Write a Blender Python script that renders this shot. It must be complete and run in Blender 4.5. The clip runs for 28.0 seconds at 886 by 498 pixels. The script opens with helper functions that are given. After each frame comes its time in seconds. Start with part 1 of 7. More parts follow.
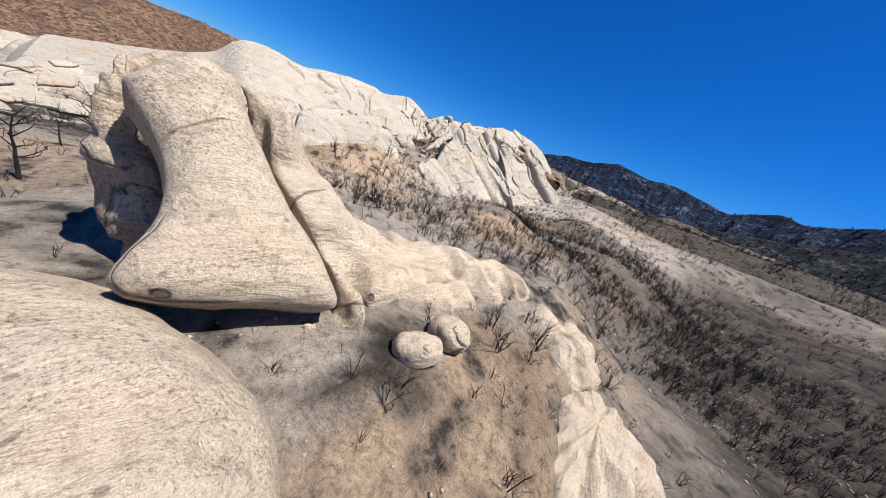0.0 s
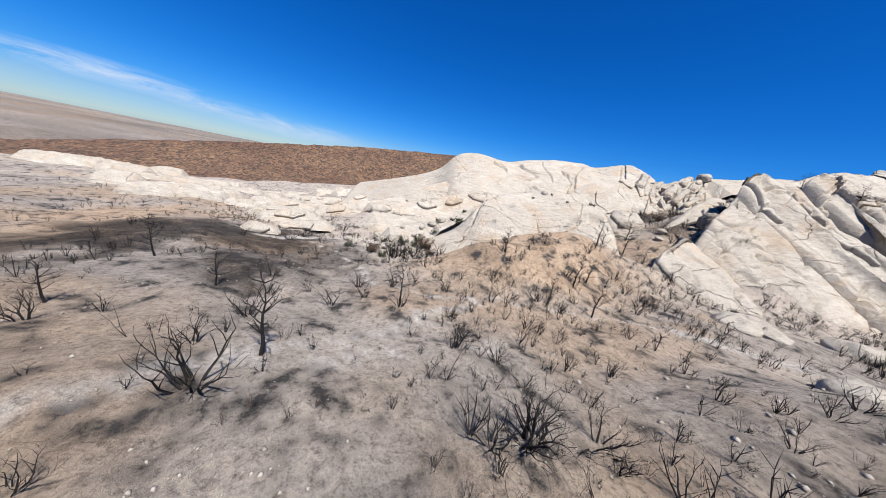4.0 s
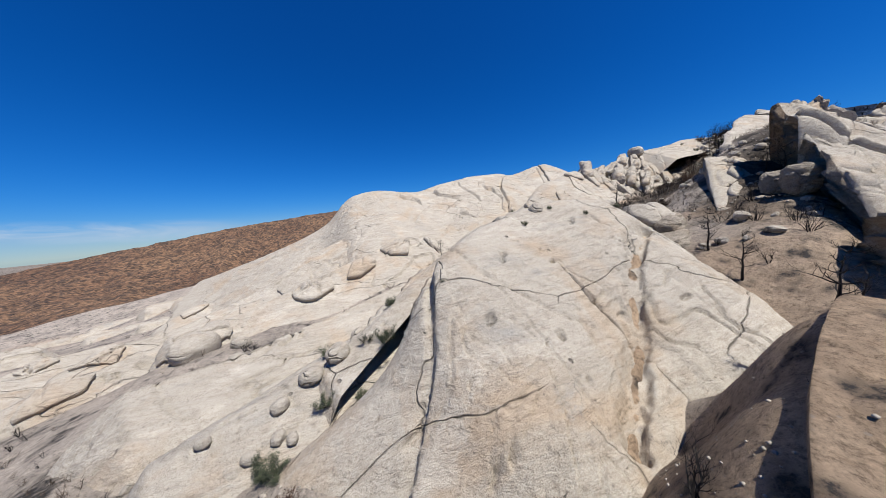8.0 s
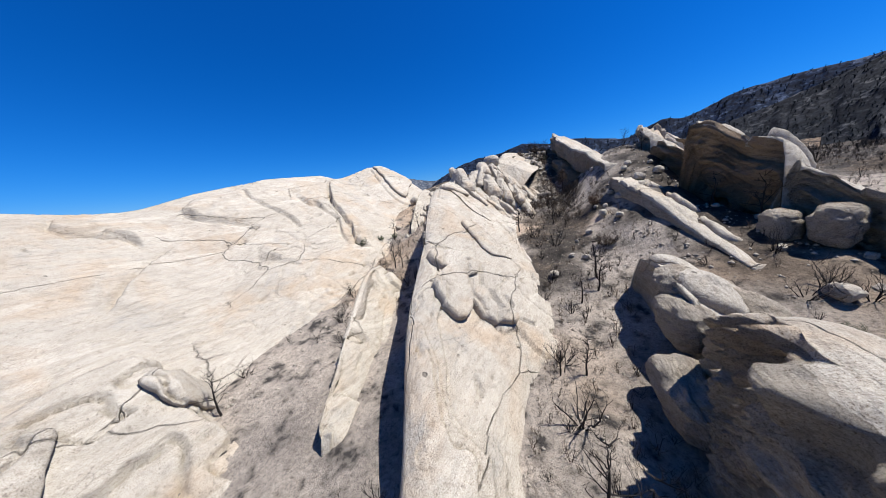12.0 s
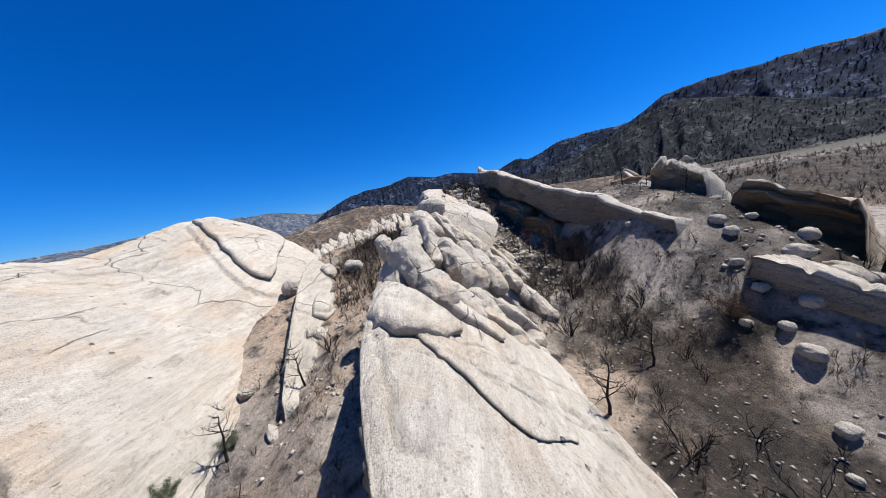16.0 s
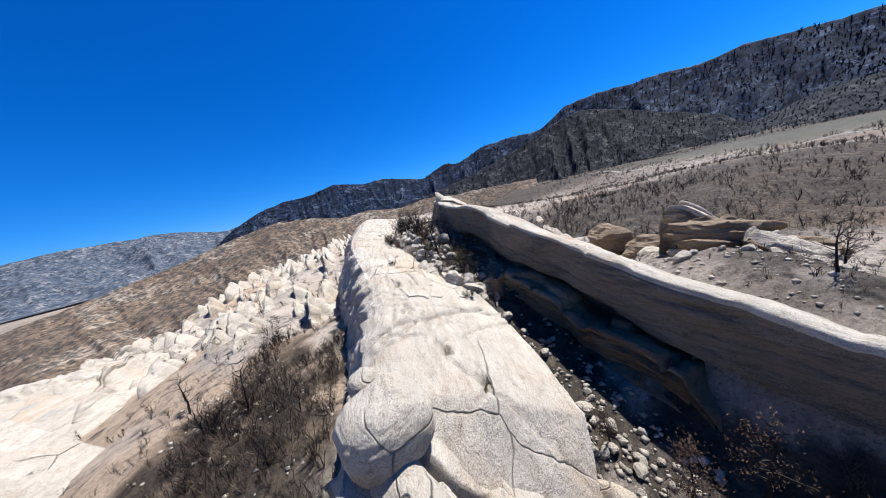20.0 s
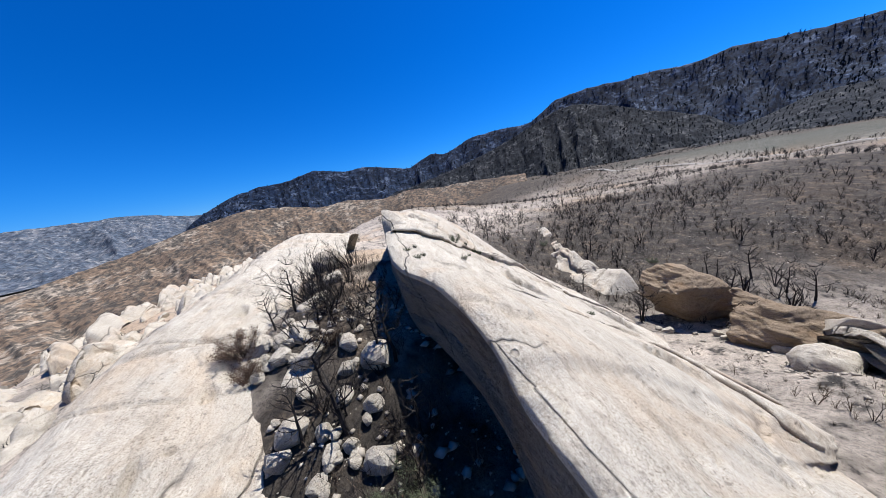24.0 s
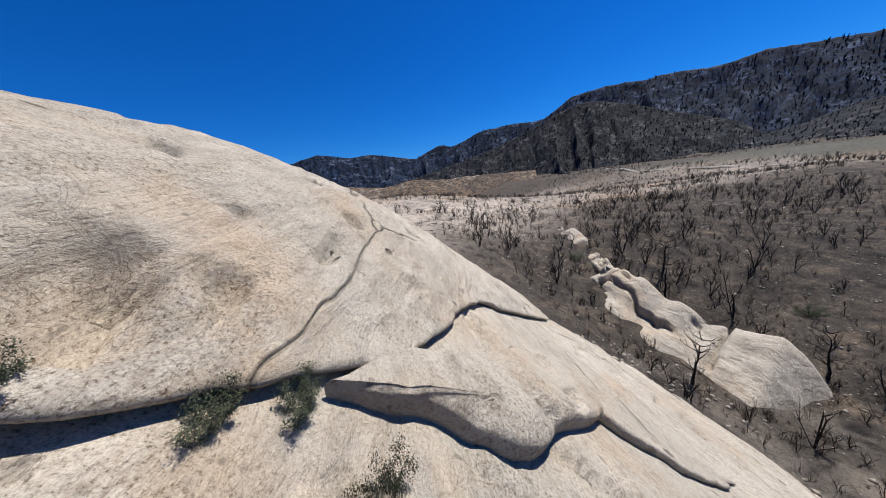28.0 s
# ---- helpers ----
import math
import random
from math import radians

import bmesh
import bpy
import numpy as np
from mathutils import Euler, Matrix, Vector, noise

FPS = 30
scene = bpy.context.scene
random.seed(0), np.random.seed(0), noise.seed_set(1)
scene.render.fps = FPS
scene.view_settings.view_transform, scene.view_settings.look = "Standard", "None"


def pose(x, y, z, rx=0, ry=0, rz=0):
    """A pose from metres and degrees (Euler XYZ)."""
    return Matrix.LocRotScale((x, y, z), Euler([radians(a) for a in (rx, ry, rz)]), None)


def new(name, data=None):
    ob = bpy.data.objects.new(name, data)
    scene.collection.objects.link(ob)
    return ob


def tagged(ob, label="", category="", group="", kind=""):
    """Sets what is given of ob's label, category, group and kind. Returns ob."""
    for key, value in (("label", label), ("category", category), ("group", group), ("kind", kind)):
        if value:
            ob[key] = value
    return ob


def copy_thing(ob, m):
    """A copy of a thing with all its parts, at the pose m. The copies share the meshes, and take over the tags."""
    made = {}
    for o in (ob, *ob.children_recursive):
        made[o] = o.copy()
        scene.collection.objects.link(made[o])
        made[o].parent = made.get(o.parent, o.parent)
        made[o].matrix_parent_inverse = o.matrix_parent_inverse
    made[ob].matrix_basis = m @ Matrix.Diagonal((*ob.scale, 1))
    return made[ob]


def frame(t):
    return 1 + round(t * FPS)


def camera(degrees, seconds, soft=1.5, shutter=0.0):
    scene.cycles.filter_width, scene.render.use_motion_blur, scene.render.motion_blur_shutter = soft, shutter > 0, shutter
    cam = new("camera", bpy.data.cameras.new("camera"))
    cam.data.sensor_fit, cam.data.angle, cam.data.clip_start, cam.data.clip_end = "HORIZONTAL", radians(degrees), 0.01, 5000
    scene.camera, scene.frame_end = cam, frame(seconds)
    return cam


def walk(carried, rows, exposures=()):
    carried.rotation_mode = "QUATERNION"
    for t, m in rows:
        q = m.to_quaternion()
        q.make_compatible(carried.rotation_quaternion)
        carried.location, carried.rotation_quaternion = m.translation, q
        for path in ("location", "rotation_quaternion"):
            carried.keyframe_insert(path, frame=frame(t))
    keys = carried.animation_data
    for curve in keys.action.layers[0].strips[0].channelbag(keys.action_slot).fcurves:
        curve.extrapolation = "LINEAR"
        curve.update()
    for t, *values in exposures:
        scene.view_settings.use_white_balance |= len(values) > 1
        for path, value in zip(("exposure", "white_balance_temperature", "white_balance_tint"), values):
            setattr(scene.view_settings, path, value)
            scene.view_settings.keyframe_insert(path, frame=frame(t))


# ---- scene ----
cam = camera(117.7, 28.0, 0.75)
METRES, EYE, TILT, LEAN, TURN = 200.0, 20.0, -20.0, -20.5, 42.0
ROWS = [
    (0.0, 0.0, 0.0, 0.0, -0.0, 0.0, -0.0),
    (0.5, 0.005, 0.0113, 0.0029, 9.64, 4.39, -3.22),
    (1.0, 0.008, 0.023, 0.0072, 18.36, 7.53, -6.58),
    (1.5, 0.0089, 0.0346, 0.0122, 25.98, 9.64, -9.68),
    (2.0, 0.0077, 0.0467, 0.0181, 32.08, 10.78, -12.05),
    (2.5, 0.0041, 0.059, 0.0243, 36.37, 11.34, -12.99),
    (3.0, -0.0017, 0.0712, 0.031, 38.93, 11.7, -12.57),
    (3.5, -0.0091, 0.0833, 0.0375, 40.29, 12.16, -10.84),
    (5.5, -0.0534, 0.1347, 0.0634, 40.83, 16.57, -0.34),
    (6.0, -0.0663, 0.1493, 0.0727, 40.18, 18.24, 2.76),
    (6.5, -0.0788, 0.1635, 0.0835, 38.92, 19.79, 6.02),
    (7.0, -0.0905, 0.1777, 0.0949, 36.87, 21.01, 9.09),
    (7.5, -0.101, 0.1919, 0.1069, 34.05, 21.56, 12.0),
    (8.0, -0.1105, 0.2061, 0.1193, 30.44, 21.48, 14.89),
    (8.5, -0.1189, 0.2204, 0.1321, 26.1, 20.6, 17.8),
    (9.0, -0.126, 0.2349, 0.1449, 21.27, 19.11, 20.63),
    (9.5, -0.1323, 0.2495, 0.1571, 16.1, 17.25, 23.34),
    (10.0, -0.1375, 0.2646, 0.1695, 10.71, 14.85, 25.76),
    (10.5, -0.1415, 0.2802, 0.1812, 5.5, 12.46, 27.86),
    (11.0, -0.1437, 0.2962, 0.1926, 0.63, 9.99, 29.49),
    (11.5, -0.1444, 0.3124, 0.2035, -4.0, 7.56, 30.63),
    (12.0, -0.1435, 0.3288, 0.2138, -8.38, 5.25, 31.45),
    (12.5, -0.1413, 0.3453, 0.224, -12.64, 2.98, 32.04),
    (14.5, -0.1209, 0.4113, 0.2569, -26.62, -2.07, 35.2),
    (15.0, -0.1137, 0.4272, 0.2642, -29.71, -2.64, 36.39),
    (15.5, -0.1055, 0.4429, 0.2714, -32.62, -3.29, 37.44),
    (16.0, -0.0961, 0.4581, 0.2782, -35.32, -4.09, 38.27),
    (16.5, -0.0858, 0.4727, 0.2852, -37.89, -5.15, 38.88),
    (17.0, -0.0748, 0.4865, 0.2917, -40.33, -6.37, 39.37),
    (17.5, -0.0631, 0.4995, 0.298, -42.85, -7.84, 39.78),
    (18.0, -0.0506, 0.5117, 0.3039, -45.45, -9.43, 40.11),
    (18.5, -0.0371, 0.523, 0.3092, -47.98, -11.05, 40.37),
    (19.0, -0.0237, 0.534, 0.3139, -50.35, -12.61, 40.6),
    (19.5, -0.01, 0.5441, 0.3179, -52.33, -13.95, 40.93),
    (20.0, 0.0035, 0.5533, 0.3213, -53.92, -15.14, 41.28),
    (20.5, 0.017, 0.5619, 0.324, -55.13, -16.13, 41.61),
    (21.0, 0.0305, 0.5701, 0.3255, -55.86, -16.79, 41.7),
    (21.5, 0.0437, 0.5781, 0.3258, -56.18, -17.14, 41.43),
    (23.5, 0.0981, 0.6074, 0.3204, -56.72, -18.68, 39.05),
    (24.0, 0.1116, 0.6156, 0.3166, -57.3, -19.21, 38.92),
    (24.5, 0.1243, 0.6245, 0.3114, -57.85, -19.65, 38.86),
    (25.0, 0.1371, 0.6335, 0.3051, -58.01, -19.85, 38.64),
    (25.5, 0.1509, 0.6426, 0.2984, -57.74, -19.88, 38.16),
    (26.0, 0.1646, 0.6512, 0.292, -57.18, -19.64, 37.67),
    (26.5, 0.1791, 0.6598, 0.2864, -56.76, -19.58, 37.13),
    (27.0, 0.1932, 0.6684, 0.281, -56.42, -19.54, 36.61),
    (27.5, 0.2075, 0.6769, 0.2755, -55.86, -19.37, 36.06),
    (28.0, 0.2216, 0.6851, 0.2701, -54.93, -18.89, 35.55),
]
walk(cam, [(t, pose(0, 0, EYE, TILT, LEAN, TURN) @ pose(METRES * x, METRES * y, METRES * z, 90 + pitch, roll, yaw)) for t, x, y, z, yaw, pitch, roll in ROWS],
     [(0, 0.86, 6500, 10), (1, 0.8, 6400, 10), (2, 0.64, 6250, 10), (3, 0.87, 6250, 10), (6, 0.83, 6300, 10), (9, 0.5, 6300, 10), (12, 0.9, 6200, 10), (15, 0.92, 6150, 10), (18, 0.97, 6100, 10), (19.5, 1.12, 6150, 10), (21, 1.12, 6100, 10), (24, 1.05, 6100, 10), (25, 0.98, 6150, 10), (26, 0.55, 6350, 10), (28, 0.72, 6400, 10)])

# ---- light ----
SUN_AZ, SUN_EL = 70.0, 63.0      # degrees clockwise from +y, and above the horizon
world = bpy.data.worlds.new("sky")
scene.world = world
world.use_nodes = True
wn, wl = world.node_tree.nodes, world.node_tree.links
sky = wn.new("ShaderNodeTexSky")
sky.sky_type = "NISHITA"
sky.sun_disc = False
sky.sun_elevation = radians(SUN_EL)
sky.sun_rotation = radians(SUN_AZ)
sky.altitude = 1500.0
sky.air_density, sky.dust_density, sky.ozone_density = 1.0, 0.0, 3.0
wn["Background"].inputs["Strength"].default_value = 0.056
tint = wn.new("ShaderNodeHueSaturation")
tint.inputs["Saturation"].default_value, tint.inputs["Value"].default_value = 1.25, 1.0
wl.new(sky.outputs[0], tint.inputs["Color"])
# deep desert blue overhead, paler where the sky itself pales towards the horizon
parts = wn.new("ShaderNodeSeparateColor")
wl.new(sky.outputs[0], parts.inputs[0])
pale = wn.new("ShaderNodeMath")
pale.operation = "DIVIDE"
wl.new(parts.outputs[0], pale.inputs[0])
wl.new(parts.outputs[2], pale.inputs[1])
fade = wn.new("ShaderNodeMapRange")
fade.inputs["From Min"].default_value, fade.inputs["From Max"].default_value = 0.3, 0.75
wl.new(pale.outputs[0], fade.inputs["Value"])
filt = wn.new("ShaderNodeMix")
filt.data_type = "RGBA"
filt.inputs[6].default_value, filt.inputs[7].default_value = (0.10, 0.72, 1.30, 1), (0.55, 0.72, 1.02, 1)
wl.new(fade.outputs[0], filt.inputs[0])
blue = wn.new("ShaderNodeMix")
blue.data_type, blue.blend_type = "RGBA", "MULTIPLY"
blue.inputs[0].default_value = 1.0
wl.new(tint.outputs[0], blue.inputs[6])
wl.new(filt.outputs[2], blue.inputs[7])
wl.new(blue.outputs[2], wn["Background"].inputs["Color"])
sun_data = bpy.data.lights.new("sun", "SUN")
sun_data.energy, sun_data.angle, sun_data.color = 4.6, radians(0.53), (1.0, 0.965, 0.90)
sun = new("sun", sun_data)
sun_dir = Vector((math.sin(radians(SUN_AZ)) * math.cos(radians(SUN_EL)), math.cos(radians(SUN_AZ)) * math.cos(radians(SUN_EL)), math.sin(radians(SUN_EL))))
sun.rotation_mode = "QUATERNION"
sun.rotation_quaternion = (-sun_dir).to_track_quat("-Z", "Y")
sun.location = (0, 0, 200)

# ---- materials ----
def shader(name, rough=0.9):
    m = bpy.data.materials.new(name)
    m.use_nodes = True
    nt = m.node_tree
    b = nt.nodes["Principled BSDF"]
    b.inputs["Roughness"].default_value = rough
    b.inputs["Specular IOR Level"].default_value = 0.15
    tc = nt.nodes.new("ShaderNodeTexCoord")
    return m, nt, b, tc.outputs["Object"]


def noise_node(nt, vec, scale, detail=6.0, rough=0.6, squash=None, distort=0.0):
    n = nt.nodes.new("ShaderNodeTexNoise")
    n.inputs["Scale"].default_value, n.inputs["Detail"].default_value = scale, detail
    n.inputs["Roughness"].default_value, n.inputs["Distortion"].default_value = rough, distort
    if squash:
        mp = nt.nodes.new("ShaderNodeMapping")
        mp.inputs["Scale"].default_value = squash
        nt.links.new(vec, mp.inputs["Vector"])
        vec = mp.outputs["Vector"]
    nt.links.new(vec, n.inputs["Vector"])
    return n.outputs["Fac"]


def ramp_node(nt, fac, *stops):
    r = nt.nodes.new("ShaderNodeValToRGB")
    while len(r.color_ramp.elements) < len(stops):
        r.color_ramp.elements.new(0.5)
    for e, (p, c) in zip(r.color_ramp.elements, stops):
        e.position = p
        e.color = (*c, 1) if len(c) == 3 else c
    nt.links.new(fac, r.inputs["Fac"])
    return r.outputs["Color"]


def mix_node(nt, fac, a, b, how="MIX"):
    x = nt.nodes.new("ShaderNodeMix")
    x.data_type, x.blend_type = "RGBA", how
    for sock, v in ((x.inputs[0], fac), (x.inputs[6], a), (x.inputs[7], b)):
        if isinstance(v, (int, float)):
            sock.default_value = v
        elif isinstance(v, tuple):
            sock.default_value = (*v, 1)
        else:
            nt.links.new(v, sock)
    return x.outputs[2]


def bump_node(nt, b, height, strength=0.4, dist=0.1, before=None):
    u = nt.nodes.new("ShaderNodeBump")
    u.inputs["Strength"].default_value, u.inputs["Distance"].default_value = strength, dist
    nt.links.new(height, u.inputs["Height"])
    if before:
        nt.links.new(before, u.inputs["Normal"])
    nt.links.new(u.outputs["Normal"], b.inputs["Normal"])
    return u.outputs["Normal"]


BLACK, WHITE = (0, 0, 0), (1, 1, 1)


def line_mask(nt, vec, scale, width, squash=(1, 1, 1), warp=0.35, keep=0.5):
    """Thin wandering lines: the borders of warped cells, shown only in places."""
    mp = nt.nodes.new("ShaderNodeMapping")
    mp.inputs["Scale"].default_value = squash
    nt.links.new(vec, mp.inputs["Vector"])
    w = nt.nodes.new("ShaderNodeTexNoise")
    w.inputs["Scale"].default_value, w.inputs["Detail"].default_value = scale * 1.7, 4
    nt.links.new(mp.outputs[0], w.inputs["Vector"])
    add = nt.nodes.new("ShaderNodeVectorMath")
    add.operation = "MULTIPLY_ADD"
    nt.links.new(w.outputs["Color"], add.inputs[0])
    add.inputs[1].default_value = (warp / scale,) * 3
    nt.links.new(mp.outputs[0], add.inputs[2])
    v = nt.nodes.new("ShaderNodeTexVoronoi")
    v.feature = "DISTANCE_TO_EDGE"
    v.inputs["Scale"].default_value = scale
    nt.links.new(add.outputs[0], v.inputs["Vector"])
    line = ramp_node(nt, v.outputs["Distance"], (0.0, WHITE), (width, BLACK))
    on = ramp_node(nt, noise_node(nt, vec, scale * 0.8, 3, 0.5), (keep, BLACK), (keep + 0.06, WHITE))
    return mix_node(nt, 1.0, line, on, "MULTIPLY")


def pit_mask(nt, vec, scale, size, keep):
    """Small round hollows, in places."""
    v = nt.nodes.new("ShaderNodeTexVoronoi")
    v.inputs["Scale"].default_value = scale
    nt.links.new(vec, v.inputs["Vector"])
    dot = ramp_node(nt, v.outputs["Distance"], (size * 0.6, WHITE), (size, BLACK))
    on = ramp_node(nt, noise_node(nt, vec, scale * 0.35, 3, 0.5), (keep, BLACK), (keep + 0.05, WHITE))
    return mix_node(nt, 1.0, dot, on, "MULTIPLY")


def sandstone(name, light, warm, grey, warm_at=0.5, grey_at=0.6, layers=0.0):
    """Pale sandstone: warm stains, grey lichen, flow bands along the strike, zones of grit and pits, fractures."""
    m, nt, b, vec = shader(name, 0.92)
    base = ramp_node(nt, noise_node(nt, vec, 0.35, 8, 0.62), (0.3, tuple(c * 0.86 for c in light)), (0.7, light))
    w = ramp_node(nt, noise_node(nt, vec, 0.13, 6, 0.62, distort=0.8), (warm_at, BLACK), (warm_at + 0.18, WHITE))
    col = mix_node(nt, w, base, warm)
    g = ramp_node(nt, noise_node(nt, vec, 0.2, 8, 0.68, squash=(1, 0.6, 1.4), distort=0.6), (grey_at, BLACK), (grey_at + 0.1, WHITE))
    col = mix_node(nt, g, col, grey)
    white = ramp_node(nt, noise_node(nt, vec, 0.17, 5, 0.6, squash=(1.3, 0.5, 1.3), distort=1.2), (0.55, BLACK), (0.6, (0.6, 0.6, 0.6)))
    col = mix_node(nt, white, col, tuple(min(0.76, 1.05 * c + 0.03) for c in light))
    # gritty zones beside smooth ones
    zone = ramp_node(nt, noise_node(nt, vec, 0.28, 6, 0.6, squash=(1.4, 0.5, 1.6), distort=0.5), (0.40, (0.4, 0.4, 0.4)), (0.56, WHITE))
    grit = ramp_node(nt, noise_node(nt, vec, 17.0, 5, 0.75), (0.36, (0.34, 0.29, 0.24)), (0.46, (0.93, 0.92, 0.91)), (0.62, (1.14, 1.14, 1.13)))
    col = mix_node(nt, zone, col, mix_node(nt, 1.0, col, grit, "MULTIPLY"))
    fine = ramp_node(nt, noise_node(nt, vec, 48.0, 3, 0.7), (0.34, (0.66, 0.62, 0.58)), (0.5, WHITE), (0.66, (1.1, 1.1, 1.1)))
    col = mix_node(nt, 0.8, col, fine, "MULTIPLY")
    mott = ramp_node(nt, noise_node(nt, vec, 2.4, 8, 0.78), (0.36, (0.45, 0.41, 0.37)), (0.46, WHITE))
    col = mix_node(nt, 0.45, col, mott, "MULTIPLY")
    beds = ramp_node(nt, noise_node(nt, vec, 1.1, 7, 0.66, squash=(2.4, 0.2, 2.8), distort=0.7), (0.37, (0.6, 0.55, 0.5)), (0.5, WHITE))
    col = mix_node(nt, 0.34 + layers, col, beds, "MULTIPLY")
    big = line_mask(nt, vec, 0.13, 0.005, (1, 0.45, 1), 0.35, 0.46)
    small = line_mask(nt, vec, 0.5, 0.009, (1, 0.5, 1), 0.45, 0.56)
    pits = pit_mask(nt, vec, 0.9, 0.15, 0.58)
    dots = pit_mask(nt, vec, 3.4, 0.24, 0.52)
    swirl = noise_node(nt, vec, 0.5, 4, 0.5, squash=(1.5, 0.33, 1.8), distort=1.1)
    bands = [(0.34 + 0.036 * k + d, c) for k in range(9) for d, c in ((0.0, BLACK), (0.005, WHITE), (0.01, BLACK))]
    lines = ramp_node(nt, swirl, *bands)
    lines = mix_node(nt, 1.0, lines, ramp_node(nt, noise_node(nt, vec, 0.4, 5, 0.7), (0.42, BLACK), (0.56, (0.34, 0.34, 0.34))), "MULTIPLY")
    col = mix_node(nt, lines, col, tuple(0.62 * v for v in warm))
    col = mix_node(nt, mix_node(nt, 1.0, big, (0.4, 0.4, 0.4), "MULTIPLY"), col, (0.14, 0.12, 0.10))
    col = mix_node(nt, mix_node(nt, 1.0, small, (0.5, 0.5, 0.5), "MULTIPLY"), col, (0.13, 0.11, 0.09))
    col = mix_node(nt, mix_node(nt, 1.0, pits, (0.75, 0.75, 0.75), "MULTIPLY"), col, (0.12, 0.10, 0.085))
    col = mix_node(nt, mix_node(nt, 1.0, dots, (0.6, 0.6, 0.6), "MULTIPLY"), col, (0.15, 0.125, 0.10))
    nt.links.new(col, b.inputs["Base Color"])
    n1 = bump_node(nt, b, noise_node(nt, vec, 1.1, 8, 0.66, squash=(1.5, 0.45, 1.6), distort=0.4), 0.85, 0.4)
    n2 = bump_node(nt, b, noise_node(nt, vec, 11.0, 5, 0.75), 0.7, 0.07, n1)
    n3 = bump_node(nt, b, mix_node(nt, 1.0, WHITE, big, "SUBTRACT"), 1.0, 0.2, n2)
    n3 = bump_node(nt, b, mix_node(nt, 1.0, WHITE, pits, "SUBTRACT"), 0.9, 0.25, n3)
    n3 = bump_node(nt, b, mix_node(nt, 1.0, WHITE, lines, "SUBTRACT"), 0.6, 0.05, n3)
    if layers:
        bump_node(nt, b, noise_node(nt, vec, 1.6, 8, 0.7, squash=(1.6, 0.12, 2.2)), 1.0, 0.4, n3)
    return m


M_STONE = sandstone("pale_sandstone", (0.462, 0.417, 0.35), (0.435, 0.35, 0.26), (0.35, 0.328, 0.29), 0.5, 0.58)
M_STONE_WARM = sandstone("warm_sandstone", (0.575, 0.485, 0.375), (0.535, 0.41, 0.29), (0.48, 0.41, 0.33), 0.46)
M_STONE_TAN = sandstone("tan_sandstone", (0.30, 0.23, 0.16), (0.28, 0.18, 0.105), (0.21, 0.18, 0.15), 0.48, 0.58, 0.2)
# brown-grey stone of the hogback cliff, darkened further to deepen its shade
M_SHADE = sandstone("shade_darkened_brown_cliff_sandstone", (0.265, 0.222, 0.172), (0.235, 0.168, 0.11), (0.17, 0.154, 0.133), 0.5, 0.52, 0.25)
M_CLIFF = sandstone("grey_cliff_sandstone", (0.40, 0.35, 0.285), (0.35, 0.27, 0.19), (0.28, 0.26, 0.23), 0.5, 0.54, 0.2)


def attribute_node(nt, name):
    n = nt.nodes.new("ShaderNodeAttribute")
    n.attribute_name = name
    return n.outputs["Fac"]


def ash_soil(name, bare=False):
    """Burnt ground: grey ash, tan earth where the attribute says so, pale gravel in the washes, charcoal litter."""
    m, nt, b, vec = shader(name, 0.95)
    ash = ramp_node(nt, noise_node(nt, vec, 0.11, 9, 0.68), (0.32, (0.185, 0.16, 0.138)), (0.48, (0.315, 0.272, 0.228)), (0.64, (0.40, 0.34, 0.28)))
    tan = ramp_node(nt, noise_node(nt, vec, 0.3, 8, 0.7), (0.34, (0.24, 0.172, 0.115)), (0.6, (0.395, 0.292, 0.2)))
    col = tan if bare else mix_node(nt, attribute_node(nt, "tan"), ash, tan)
    burn = ramp_node(nt, noise_node(nt, vec, 0.5, 10, 0.74), (0.52, BLACK), (0.62, WHITE))
    col = mix_node(nt, burn, col, (0.042, 0.038, 0.035))
    dark = ramp_node(nt, noise_node(nt, vec, 0.33, 10, 0.8), (0.42, (0.012, 0.0105, 0.009)), (0.53, (0.031, 0.025, 0.020)), (0.66, (0.125, 0.093, 0.065)))
    col = mix_node(nt, mix_node(nt, 1.0, attribute_node(nt, "char_and_shade"), (0.9, 0.9, 0.9), "MULTIPLY"), col, dark)
    col = mix_node(nt, attribute_node(nt, "wash"), col, (0.46, 0.42, 0.37))
    grit = ramp_node(nt, noise_node(nt, vec, 4.0, 10, 0.86), (0.34, (0.25, 0.23, 0.22)), (0.47, WHITE), (0.62, (1.6, 1.55, 1.5)))
    col = mix_node(nt, 0.95, col, grit, "MULTIPLY")
    litter = ramp_node(nt, noise_node(nt, vec, 1.6, 9, 0.8, distort=1.2), (0.40, BLACK), (0.47, WHITE))
    col = mix_node(nt, 0.45, col, mix_node(nt, litter, (0.25, 0.22, 0.2), WHITE), "MULTIPLY")
    peb = pit_mask(nt, vec, 2.3, 0.16, 0.52)
    col = mix_node(nt, mix_node(nt, 1.0, peb, (0.5, 0.5, 0.5), "MULTIPLY"), col, (0.33, 0.29, 0.245))
    col = mix_node(nt, attribute_node(nt, "meadow"), col, (0.06, 0.062, 0.05))
    nt.links.new(col, b.inputs["Base Color"])
    n1 = bump_node(nt, b, noise_node(nt, vec, 1.6, 10, 0.8), 0.8, 0.45)
    bump_node(nt, b, noise_node(nt, vec, 9.0, 6, 0.8), 0.8, 0.08, n1)
    return m


